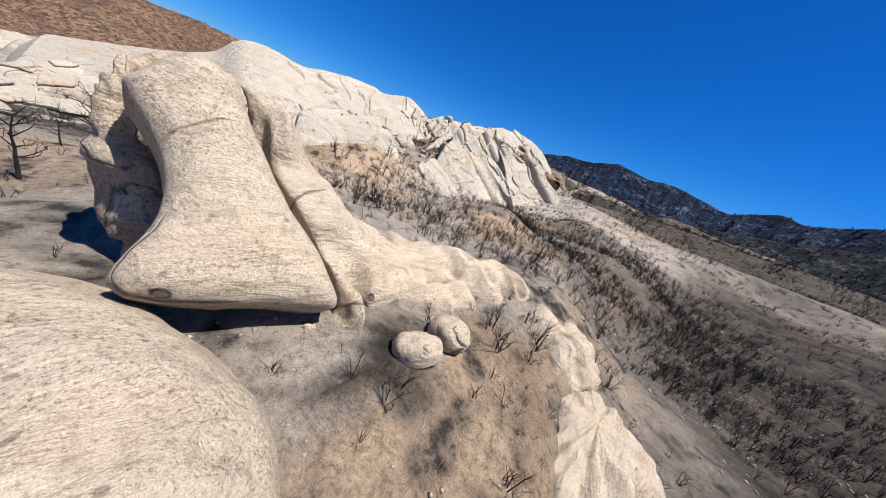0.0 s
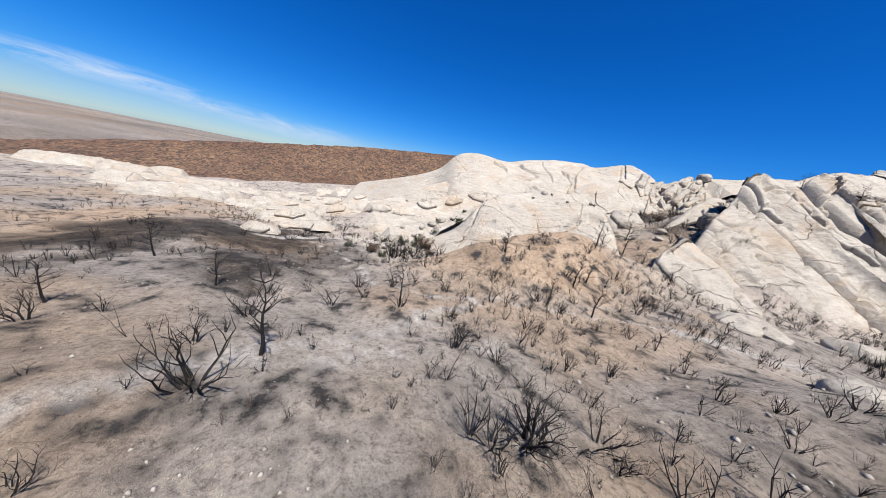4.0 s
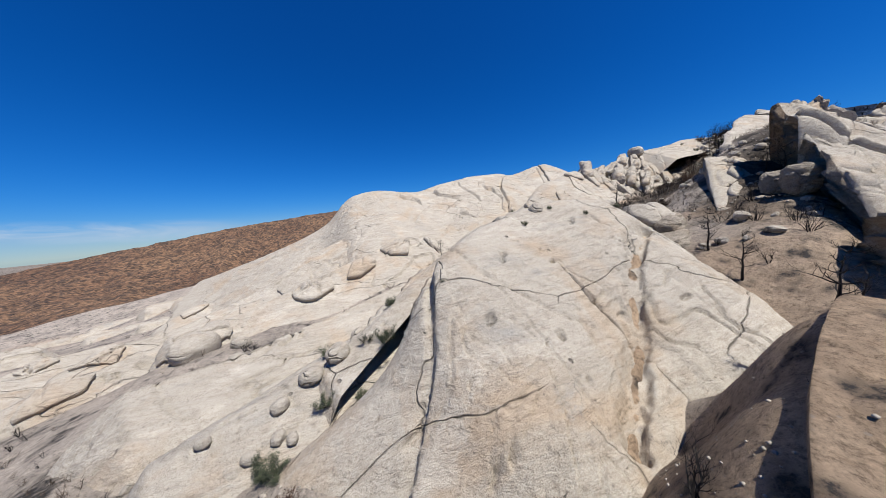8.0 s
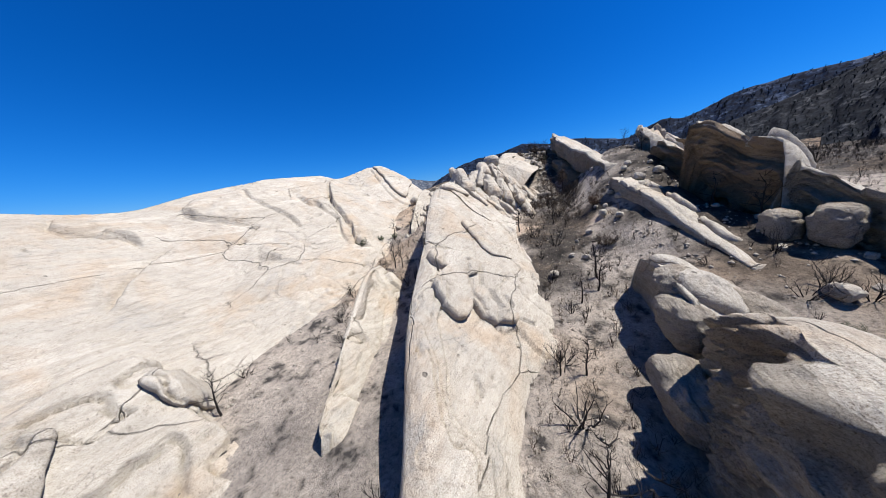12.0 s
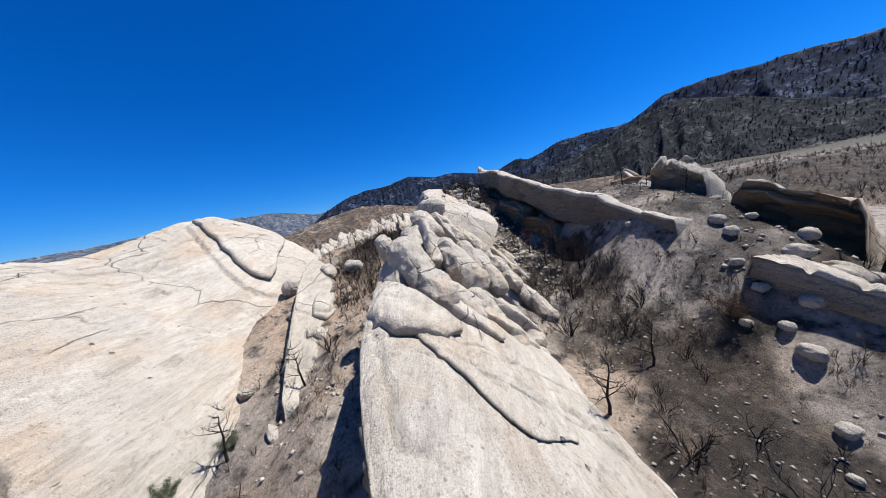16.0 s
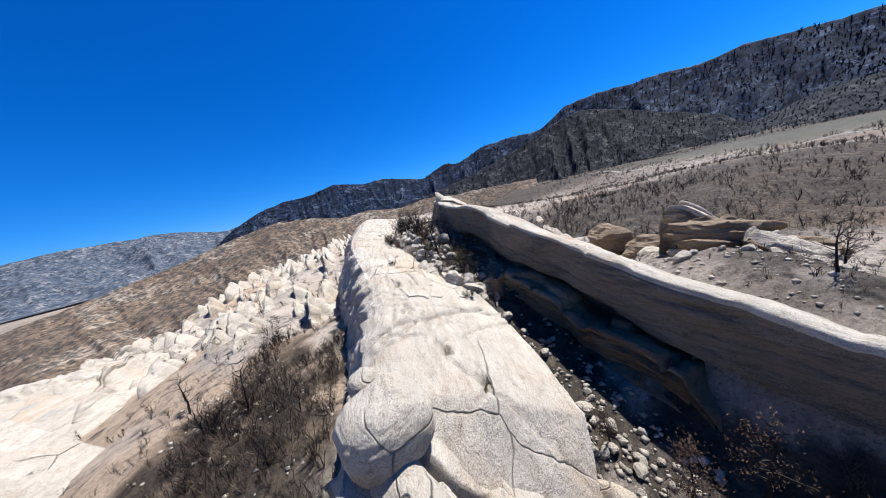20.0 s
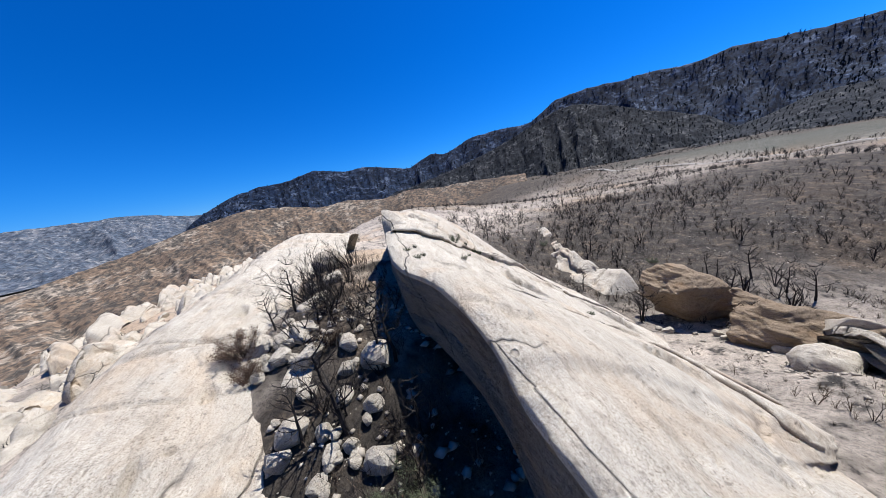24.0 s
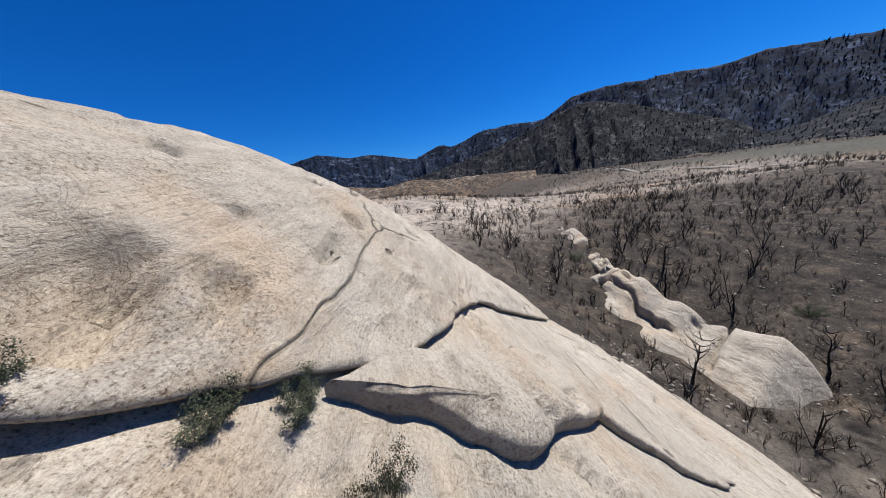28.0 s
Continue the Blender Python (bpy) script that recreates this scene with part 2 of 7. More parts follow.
def far_hill(name, a, c, dots, dot_scale=0.12, pale=None, scar=0.02):
    """A distant slope: mottled soil, dark dots of scrub, pale rocky scars."""
    m, nt, b, vec = shader(name, 0.95)
    col = ramp_node(nt, noise_node(nt, vec, 0.012, 9, 0.66), (0.38, a), (0.60, c))
    if pale:
        s = ramp_node(nt, noise_node(nt, vec, scar, 8, 0.8, squash=(0.6, 0.6, 1.0)), (0.53, BLACK), (0.58, WHITE))
        col = mix_node(nt, s, col, pale)
    v = nt.nodes.new("ShaderNodeTexVoronoi")
    v.inputs["Scale"].default_value = dot_scale
    nt.links.new(vec, v.inputs["Vector"])
    d1 = ramp_node(nt, v.outputs["Distance"], (0.33, WHITE), (0.42, BLACK))
    col = mix_node(nt, mix_node(nt, 1.0, d1, (0.8, 0.8, 0.8), "MULTIPLY"), col, dots)
    d = ramp_node(nt, noise_node(nt, vec, dot_scale * 0.5, 8, 0.8), (0.44, WHITE), (0.52, BLACK))
    col = mix_node(nt, mix_node(nt, 1.0, d, (0.8, 0.8, 0.8), "MULTIPLY"), col, dots)
    fine = ramp_node(nt, noise_node(nt, vec, dot_scale * 1.4, 6, 0.75), (0.36, (0.28, 0.3, 0.34)), (0.5, WHITE), (0.64, (1.8, 1.78, 1.72)))
    col = mix_node(nt, 0.8, col, fine, "MULTIPLY")
    nt.links.new(col, b.inputs["Base Color"])
    bump_node(nt, b, noise_node(nt, vec, dot_scale * 0.5, 8, 0.75), 0.6, 0.35 / dot_scale)
    return m


def plain(name, color, rough=0.9, vary=0.25, scale=6.0):
    m, nt, b, vec = shader(name, rough)
    lo, hi = tuple(v * (1 - vary) for v in color), tuple(v * (1 + vary) for v in color)
    nt.links.new(ramp_node(nt, noise_node(nt, vec, scale, 4, 0.6), (0.3, lo), (0.7, hi)), b.inputs["Base Color"])
    return m


M_SOIL = ash_soil("ashy_soil")
M_EARTH = ash_soil("brown_earth", True)
M_BROWN = far_hill("brown_slope", (0.125, 0.07, 0.044), (0.18, 0.108, 0.064), (0.042, 0.032, 0.026), 0.3)
M_TANHILL = far_hill("tan_foothill", (0.10, 0.072, 0.052), (0.16, 0.112, 0.076), (0.045, 0.04, 0.034), 0.14, (0.22, 0.18, 0.14))
# distance haze is painted as blue into the next three base colours
M_RANGE = far_hill("haze_tinted_dark_mountain", (0.005, 0.012, 0.030), (0.012, 0.024, 0.053), (0.001, 0.004, 0.013), 0.075, (0.068, 0.088, 0.135), 0.035)
M_SPUR = far_hill("haze_tinted_dark_spur", (0.009, 0.0115, 0.016), (0.02, 0.0215, 0.026), (0.0025, 0.004, 0.0075), 0.1, (0.075, 0.074, 0.074), 0.05)
M_RANGE_FAR = far_hill("haze_blue_mountain", (0.055, 0.068, 0.092), (0.095, 0.10, 0.115), (0.03, 0.042, 0.06), 0.03, (0.17, 0.165, 0.165))
M_CHAR = plain("charred_wood", (0.02, 0.017, 0.016), 0.85, 0.5)
M_LEAF = plain("scrub_leaf", (0.06, 0.068, 0.04), 0.7, 0.4, 3.0)
M_RUST = plain("scorched_leaf", (0.075, 0.046, 0.03), 0.8, 0.4, 3.0)
M_TWIG = plain("dry_brown_twig", (0.085, 0.062, 0.045), 0.9, 0.5)
M_PINE = plain("far_pine", (0.005, 0.009, 0.012), 0.85, 0.5, 0.1)
M_FAR_TWIG = plain("far_scrub", (0.045, 0.04, 0.034), 0.9, 0.4, 0.1)
M_GRAVEL = plain("loose_gravel", (0.30, 0.262, 0.215), 0.9, 0.45, 0.8)
M_ROAD = plain("gravel_road", (0.24, 0.22, 0.195))

# ---- numeric noise ----
def hash3(i, j, k, s):
    h = (i * 374761393 + j * 668265263 + k * 1274126177 + s * 974634777) & 0xFFFFFFFF
    h = ((h ^ (h >> 13)) * 1274126177) & 0xFFFFFFFF
    h = ((h ^ (h >> 16)) * 2246822519) & 0xFFFFFFFF
    return ((h ^ (h >> 15)) & 0xFFFFFF) / float(0xFFFFFF)


def vnoise(x, y, z, s=0):
    """Value noise, about -1 to 1."""
    xi, yi, zi = (np.floor(v).astype(np.int64) for v in (x, y, z))
    u, v, w = ((a - b) for a, b in ((x, xi), (y, yi), (z, zi)))
    u, v, w = (a * a * a * (a * (a * 6 - 15) + 10) for a in (u, v, w))
    out = 0
    for di in (0, 1):
        for dj in (0, 1):
            for dk in (0, 1):
                out = out + hash3(xi + di, yi + dj, zi + dk, s) * (u if di else 1 - u) * (v if dj else 1 - v) * (w if dk else 1 - w)
    return out * 2 - 1


def fbm(x, y, z, octaves=4, gain=0.5, s=0):
    a, t, out = 1.0, 0.0, 0.0
    for o in range(octaves):
        out = out + a * vnoise(x, y, z, s + o)
        t += a
        a *= gain
        x, y, z = x * 2.03, y * 2.03, z * 2.03
    return out / t


def cells(x, y, s=0):
    """Distance to the nearest and to the second nearest of scattered seeds, in the plane."""
    xi, yi = np.floor(x).astype(np.int64), np.floor(y).astype(np.int64)
    f1, f2 = np.full(x.shape, 9.0), np.full(x.shape, 9.0)
    for di in (-1, 0, 1):
        for dj in (-1, 0, 1):
            px = xi + di + hash3(xi + di, yi + dj, 0 * xi, s)
            py = yi + dj + hash3(xi + di, yi + dj, 0 * xi + 1, s)
            d = np.hypot(x - px, y - py)
            f2 = np.minimum(np.maximum(f1, d), f2)
            f1 = np.minimum(f1, d)
    return f1, f2


def sstep(a, b, v):
    t = np.clip((v - a) / (b - a), 0, 1)
    return t * t * (3 - 2 * t)


def spline(points, step):
    """A smooth line through the points, sampled about every step."""
    p = np.array(points, float)
    p = np.vstack([2 * p[0] - p[1], p, 2 * p[-1] - p[-2]])
    out = []
    for a, b, c, d in zip(p[:-3], p[1:-2], p[2:-1], p[3:]):
        n = max(2, int(np.linalg.norm(c - b) / step))
        t = np.linspace(0, 1, n, endpoint=False)[:, None]
        out.append(0.5 * (2 * b + (c - a) * t + (2 * a - 5 * b + 4 * c - d) * t**2 + (3 * b - a - 3 * c + d) * t**3))
    return np.vstack(out + [p[-2:-1]])


def grid_mesh(name, P, material, smooth=True, wrap=False):
    """A mesh from an array of points rows x columns x 3."""
    r, c = P.shape[:2]
    idx = np.arange(r * c).reshape(r, c)
    q = np.stack([idx[:-1, :-1], idx[:-1, 1:], idx[1:, 1:], idx[1:, :-1]], -1).reshape(-1, 4)
    me = bpy.data.meshes.new(name)
    me.vertices.add(r * c)
    me.vertices.foreach_set("co", P.reshape(-1))
    me.loops.add(q.size)
    me.loops.foreach_set("vertex_index", q.reshape(-1))
    me.polygons.add(len(q))
    me.polygons.foreach_set("loop_start", np.arange(0, q.size, 4))
    me.polygons.foreach_set("use_smooth", np.full(len(q), smooth))
    me.update(calc_edges=True)
    me.materials.append(material)
    return me


def net_mesh(name, F, lo, step, base, material):
    """The surface where the field F, sampled at even steps from lo, crosses zero (inside below zero), about the place base."""
    inside = F < 0
    n = np.array(F.shape) - 1
    total, count = np.zeros((*n, 3)), np.zeros(tuple(n))
    corner = [(i, j, k) for i in (0, 1) for j in (0, 1) for k in (0, 1)]
    at = lambda c: tuple(slice(c[d], c[d] + n[d]) for d in range(3))
    for c in corner:
        for d in range(3):
            if c[d]:
                continue
            e = tuple(1 if i == d else c[i] for i in range(3))
            f0, f1 = F[at(c)], F[at(e)]
            hit = (f0 < 0) != (f1 < 0)
            t = np.where(hit, f0 / np.where(hit, f0 - f1, 1), 0)
            for i in range(3):
                total[..., i] += hit * (c[i] + (t if i == d else 0))
            count += hit
    on = count > 0
    number = np.full(tuple(n), -1)
    number[on] = np.arange(on.sum())
    verts = (np.argwhere(on) + total[on] / count[on][:, None]) * step + np.array(lo) - np.array(base)
    faces = []
    for d in range(3):
        e1, e2 = (d + 1) % 3, (d + 2) % 3
        a = inside[tuple(slice(None, -1) if i == d else slice(1, -1) for i in range(3))]
        b = inside[tuple(slice(1, None) if i == d else slice(1, -1) for i in range(3))]
        for flip in (False, True):
            w = np.argwhere(b & ~a if flip else a & ~b)
            w = w + np.array([0 if i == d else 1 for i in range(3)])
            ring = []
            for o1, o2 in ((0, 0), (-1, 0), (-1, -1), (0, -1)):
                q = w.copy()
                q[:, e1] += o1
                q[:, e2] += o2
                ring.append(number[q[:, 0], q[:, 1], q[:, 2]])
            ring = np.stack(ring[::-1] if flip else ring, 1)
            faces.append(ring[(ring >= 0).all(1)])
    faces = np.concatenate(faces)
    me = bpy.data.meshes.new(name)
    me.vertices.add(len(verts))
    me.vertices.foreach_set("co", verts.ravel().astype(np.float32))
    me.loops.add(faces.size)
    me.loops.foreach_set("vertex_index", faces.ravel().astype(np.int32))
    me.polygons.add(len(faces))
    me.polygons.foreach_set("loop_start", np.arange(0, faces.size, 4))
    me.polygons.foreach_set("use_smooth", np.full(len(faces), True))
    me.update(calc_edges=True)
    me.materials.append(material)
    return me


def smooth_least(a, b, k):
    """The lesser of two fields, blended over k metres."""
    h = np.clip(0.5 + 0.5 * (b - a) / k, 0, 1)
    return b * (1 - h) + a * h - k * h * (1 - h)


def limb_field(X, Y, Z, a, b, ra, rb):
    """Distance to a tapered round limb from a to b."""
    a, b = np.array(a, float), np.array(b, float)
    ab = b - a
    t = np.clip(((X - a[0]) * ab[0] + (Y - a[1]) * ab[1] + (Z - a[2]) * ab[2]) / (ab @ ab), 0, 1)
    return np.sqrt((X - a[0] - t * ab[0]) ** 2 + (Y - a[1] - t * ab[1]) ** 2 + (Z - a[2] - t * ab[2]) ** 2) - (ra + (rb - ra) * t)


def lattice(lo, hi, step):
    return np.meshgrid(*(np.arange(a, b, step) for a, b in zip(lo, hi)), indexing="ij")


# ---- the ground ----
SPINES = {
    "start_spur": [(3, -12, 16), (-2, -3, 15.6), (-3.6, 4.5, 15.0), (-4.6, 9.4, 14.5), (-10.6, 9, 15.0), (-13, 12.5, 14.7), (-22, 17, 12.8), (-28.5, 23.7, 11.6), (-34, 40, 12)],
    "east_spur": [(-2.6, 12.6, 14.3), (-6, 17, 14.9), (-10, 26, 15.2), (-10, 37, 14.4), (-6, 55, 13.4), (-12, 75, 16)],
    "east_gully": [(3, 5, 12.5), (5, 22, 10.5), (9, 40, 9.5), (18, 70, 11), (25, 95, 15)],
    "tan_mound": [(-9, 25, 15.6), (-13, 29, 16.4), (-17.6, 32.4, 16.6), (-22.3, 27.8, 14.1)],
    "west_foot": [(-98.4, 76, 23.3), (-98.9, 85, 25), (-98.8, 94.1, 26.8), (-101, 99, 30), (-100, 108, 31.5)],
    "slab_bed": [(-50, 62, 13), (-51, 68, 15), (-54, 78, 19), (-55, 90, 21), (-51, 104, 21), (-47, 112, 20)],
    "slab_foot": [(-39.5, 54, 11), (-40, 66, 10.6), (-41, 80, 11), (-40, 92, 13), (-38, 104, 15.5)],
    "open_slope": [(-42, 147, 21.8), (-25, 150, 23), (-8, 155, 24.7), (20, 170, 26.5), (40, 185, 27.5)],
    "upper_slope": [(-35, 182, 28), (-16, 183, 27.3), (21, 192, 27.5), (90, 200, 28)],
    "terrace": [(-57, 59, 17.4), (-60, 68, 21), (-66, 76, 25), (-66, 87, 29.4), (-66.5, 92, 31.2), (-66.3, 98.5, 33.2), (-62, 106, 32.6), (-56, 114, 29), (-51, 124, 25.5), (-47, 136, 22)],
    "ash_gully": [(-74, 28, 10.5), (-78.5, 42, 13.2), (-77, 55, 14.5), (-77, 62, 16.5), (-78, 70, 19.5), (-79.5, 83, 21.5), (-80, 94, 24), (-81, 103, 26.8), (-81.5, 113, 30.4), (-84, 124, 35.4), (-85.4, 129, 37.5), (-85.4, 134, 38.5), (-84.6, 139, 39.4), (-84.2, 146, 39.4)],
    "west_gully": [(-62, 10, 7.2), (-76, 12, 7), (-88, 18, 8), (-92, 34, 11), (-98, 47, 13.8), (-101, 57, 15.5), (-104, 70, 18.6), (-102, 81, 22), (-102, 91, 25), (-102, 99, 28), (-101, 108, 29.5), (-101, 118, 31), (-104, 132, 30), (-108, 150, 26)],
    "ravine": [(-30, 3, 11.6), (-46, 4, 8.5), (-56, -4, 6.8), (-67, -5, 6.2), (-85, -15, 4), (-130, -35, -3), (-200, -75, -11)],
    "brown_hill": [(-41, 17, 10.2), (-44.5, 23, 13.4), (-48, 26.5, 14.8), (-50.4, 35.5, 17.1), (-49, 43, 14.6)],
    "hill_foot": [(-53, 14, 7.0), (-56.5, 24, 6.6), (-56.5, 33, 7.2), (-55.5, 44, 9.5)],
    "hill_east_foot": [(-36, 22, 11.2), (-38, 32, 11.2), (-38, 44, 11.8), (-38, 58, 11.6), (-28, 70, 13)],
    "west_flat": [(-22, 3, 12.8), (-39, -9, 9.5), (-54, -32, 6.3), (-92, -60, 2), (-95, -95, 0)],
    "behind": [(25, -40, 16), (0, -35, 14.5), (-30, -45, 9.5)],
    "east_flank": [(60, 20, 14), (60, 90, 20), (0, 110, 19), (-22, 118, 21)],
    "west_drop": [(-150, 10, 4), (-155, 60, 14), (-160, 105, 18), (-143, 135, 27), (-135, 145, 24.5), (-134, 172, 23)],
    "canyon": [(-190, 30, -6), (-200, 120, -4), (-190, 200, 0), (-205, 296, 3), (-230, 400, 0)],
    "north_spur": [(-92, 160, 36), (-98, 200, 35), (-150, 260, 24), (-185, 318, 20)],
    "fin_field": [(-110, 138, 31), (-112, 165, 33), (-112, 195, 33), (-114, 240, 33.5), (-117, 300, 33.5)],
    "fin_shelf": [(-130, 150, 27.5), (-131, 175, 28.5), (-132, 210, 29.5), (-136, 260, 30)],
    "south_spur": [(-70, 170, 33), (-75, 230, 36), (-60, 320, 40)],
}
SPOTS = np.vstack([spline(v, 4.0) for v in SPINES.values()])


def ground_height(x, y, fine=True):
    x, y = np.asarray(x, float), np.asarray(y, float)
    shape = x.shape
    x, y = x.ravel(), y.ravel()
    z = np.empty_like(x)
    for i in range(0, len(x), 20000):
        d2 = (x[i:i + 20000, None] - SPOTS[:, 0]) ** 2 + (y[i:i + 20000, None] - SPOTS[:, 1]) ** 2
        w = 1 / (d2 + 6.0) ** 1.7
        z[i:i + 20000] = (w @ SPOTS[:, 2]) / w.sum(1)
    away = sstep(170, 420, np.hypot(x + 60, y - 90))
    east = sstep(-150, 250, x)
    far = -30 + 62 * east + 2 * sstep(200, 900, x) + 3 * sstep(150, 700, y) * east
    z = z * (1 - away) + far * away
    r = np.hypot(x + 60, y - 90)
    z = z + (3 + 4 * sstep(150, 600, r)) * sstep(60, 300, r) * fbm(x / 60, y / 60, 0 * x, 5, 0.5, 7)
    if fine:
        z = z + 0.45 * fbm(x / 5, y / 5, 0 * x, 4, 0.55, 3) + 0.9 * fbm(x / 17, y / 17, 0 * x, 3, 0.5, 5)
    return z.reshape(shape)


def spread(lo, hi, step, far, grow=1.16):
    """Coordinates at even steps between lo and hi, then ever wider out to far."""
    out = list(np.arange(lo, hi, step))
    s, v = step, out[-1]
    while v < far[1]:
        s *= grow
        v += s
        out.append(v)
    s, v = step, lo
    while v > far[0]:
        s *= grow
        v -= s
        out.insert(0, v)
    return np.array(out)


gx = spread(-112, 22, 0.6, (-4700, 4700))
gy = spread(-12, 160, 0.6, (-4700, 4700))
GX, GY = np.meshgrid(gx, gy)
GZ = ground_height(GX, GY)
ground_mesh = grid_mesh("ground", np.stack([GX, GY, GZ], -1), M_SOIL)


def line_near(x, y, points, width):
    """1 on the line, falling to 0 at its width."""
    p = spline(points, 0.8)[:, :2]
    out = np.full(x.shape, 1e9)
    near = (x > p[:, 0].min() - 9) & (x < p[:, 0].max() + 9) & (y > p[:, 1].min() - 9) & (y < p[:, 1].max() + 9)
    out[near] = np.min(np.hypot(x[near][:, None] - p[:, 0], y[near][:, None] - p[:, 1]), 1)
    return 1 - sstep(0.5 * width, width, out)


def blot(x, y, cx, cy, rx, ry):
    return 1 - sstep(0.55, 1.15, np.hypot((x - cx) / rx, (y - cy) / ry))


fx, fy = GX.ravel(), GY.ravel()
wobble = 1.2 * fbm(fx / 3, fy / 3, 0 * fx, 3, 0.6, 40)
tan = np.zeros_like(fx)
for b in ((-46, 28, 10, 17), (-40, -20, 22, 9), (-52, -4, 9, 7), (0, 7, 4, 6), (-10, 27, 6, 9), (-104, 112, 7, 12), (-4, -6, 7, 6), (-62, -30, 16, 8), (-20, 60, 14, 8)):
    tan = np.maximum(tan, blot(fx + 3 * wobble, fy + 3 * wobble, *b))
tan = np.maximum(tan, 0.75 * sstep(0.1, 0.4, fbm(fx / 26, fy / 26, 0 * fx, 4, 0.55, 44)))
wash = np.zeros_like(fx)
for pts, w in (([(-34, 36, 0), (-36.3, 28, 0), (-36.6, 22, 0), (-36.5, 16, 0), (-39, 11, 0), (-45, 8.4, 0), (-52, 4, 0), (-58, -2, 0)], 0.35),
               ([(-21, 4, 0), (-25, 7, 0), (-29, 12, 0), (-34, 17, 0), (-36.5, 21, 0)], 0.6), ([(-62, 10, 0), (-64, 4, 0), (-62, -3, 0), (-58, -8, 0)], 1.1),
               ([(-30, 42, 0), (-34, 36, 0)], 0.8), ([(-25, 9, 0), (-30, 20, 0)], 0.3)):
    wash = np.maximum(wash, line_near(fx + 0.6 * wobble, fy + 0.6 * wobble, pts, w))
char_and_shade = np.zeros_like(fx)
# burnt soil; blots at (-79, 104) and (-77, 91) also paint shade below the overhang
for b in ((23, 48, 27, 58), (-62, 84, 9, 30), (-84, 122, 6, 16), (-79, 104, 3.5, 16), (-77, 91, 3, 11), (-85.2, 134, 3.6, 8), (-30, 160, 40, 30), (-4, 4, 1.5, 2.2), (-78, 74, 5, 16), (60, 150, 90, 70), (15, 165, 72, 62), (-102, 108, 7, 14), (-56, -6, 12, 8), (-40, 1, 7, 3.5), (-48, -14, 16, 8)):
    char_and_shade = np.maximum(char_and_shade, blot(fx + 4 * wobble, fy + 4 * wobble, *b))
for b in ((2, 36, 13, 20), (-4, 62, 24, 22), (-46, 3, 10, 8)):
    char_and_shade = np.maximum(char_and_shade, 0.72 * blot(fx + 4 * wobble, fy + 4 * wobble, *b))
away_ = np.hypot(fx + 60, fy - 90)
char_and_shade = np.maximum(char_and_shade, (0.55 + 0.5 * fbm(fx / 40, fy / 40, 0 * fx, 4, 0.6, 48)) * sstep(110, 220, away_) * sstep(-130, -40, fx))
char_and_shade = np.maximum(char_and_shade, sstep(300, 420, away_) * sstep(-60, 40, fx))
char_and_shade = np.maximum(char_and_shade, (0.5 + 0.4 * fbm(fx / 160, fy / 160, 0 * fx, 4, 0.6, 49)) * sstep(260, 600, away_) * sstep(-100, -200, fx))
meadow = blot(fx + 9 * wobble, fy + 9 * wobble, 262, 270, 62, 150)
for nm, vals in (("meadow", 0.8 * meadow), ("tan", tan), ("wash", 0.8 * wash), ("char_and_shade", char_and_shade)):
    ground_mesh.attributes.new(nm, "FLOAT", "POINT").data.foreach_set("value", vals.astype(np.float32))
ground = new("ground", ground_mesh)
tagged(ground, "ashy grey and tan burnt desert soil", "ground", kind="structure")


# ---- rock ridges ----
def level_distance(n, level, A, B):
    """Signed distance, in metres, to where the field n crosses the level."""
    da = np.gradient(n, axis=0) / np.maximum(np.gradient(A, axis=0), 1e-3)
    db = np.gradient(n, axis=1) / np.maximum(np.gradient(B, axis=1), 1e-3)
    return (n - level) / (np.hypot(da, db) + 0.004)


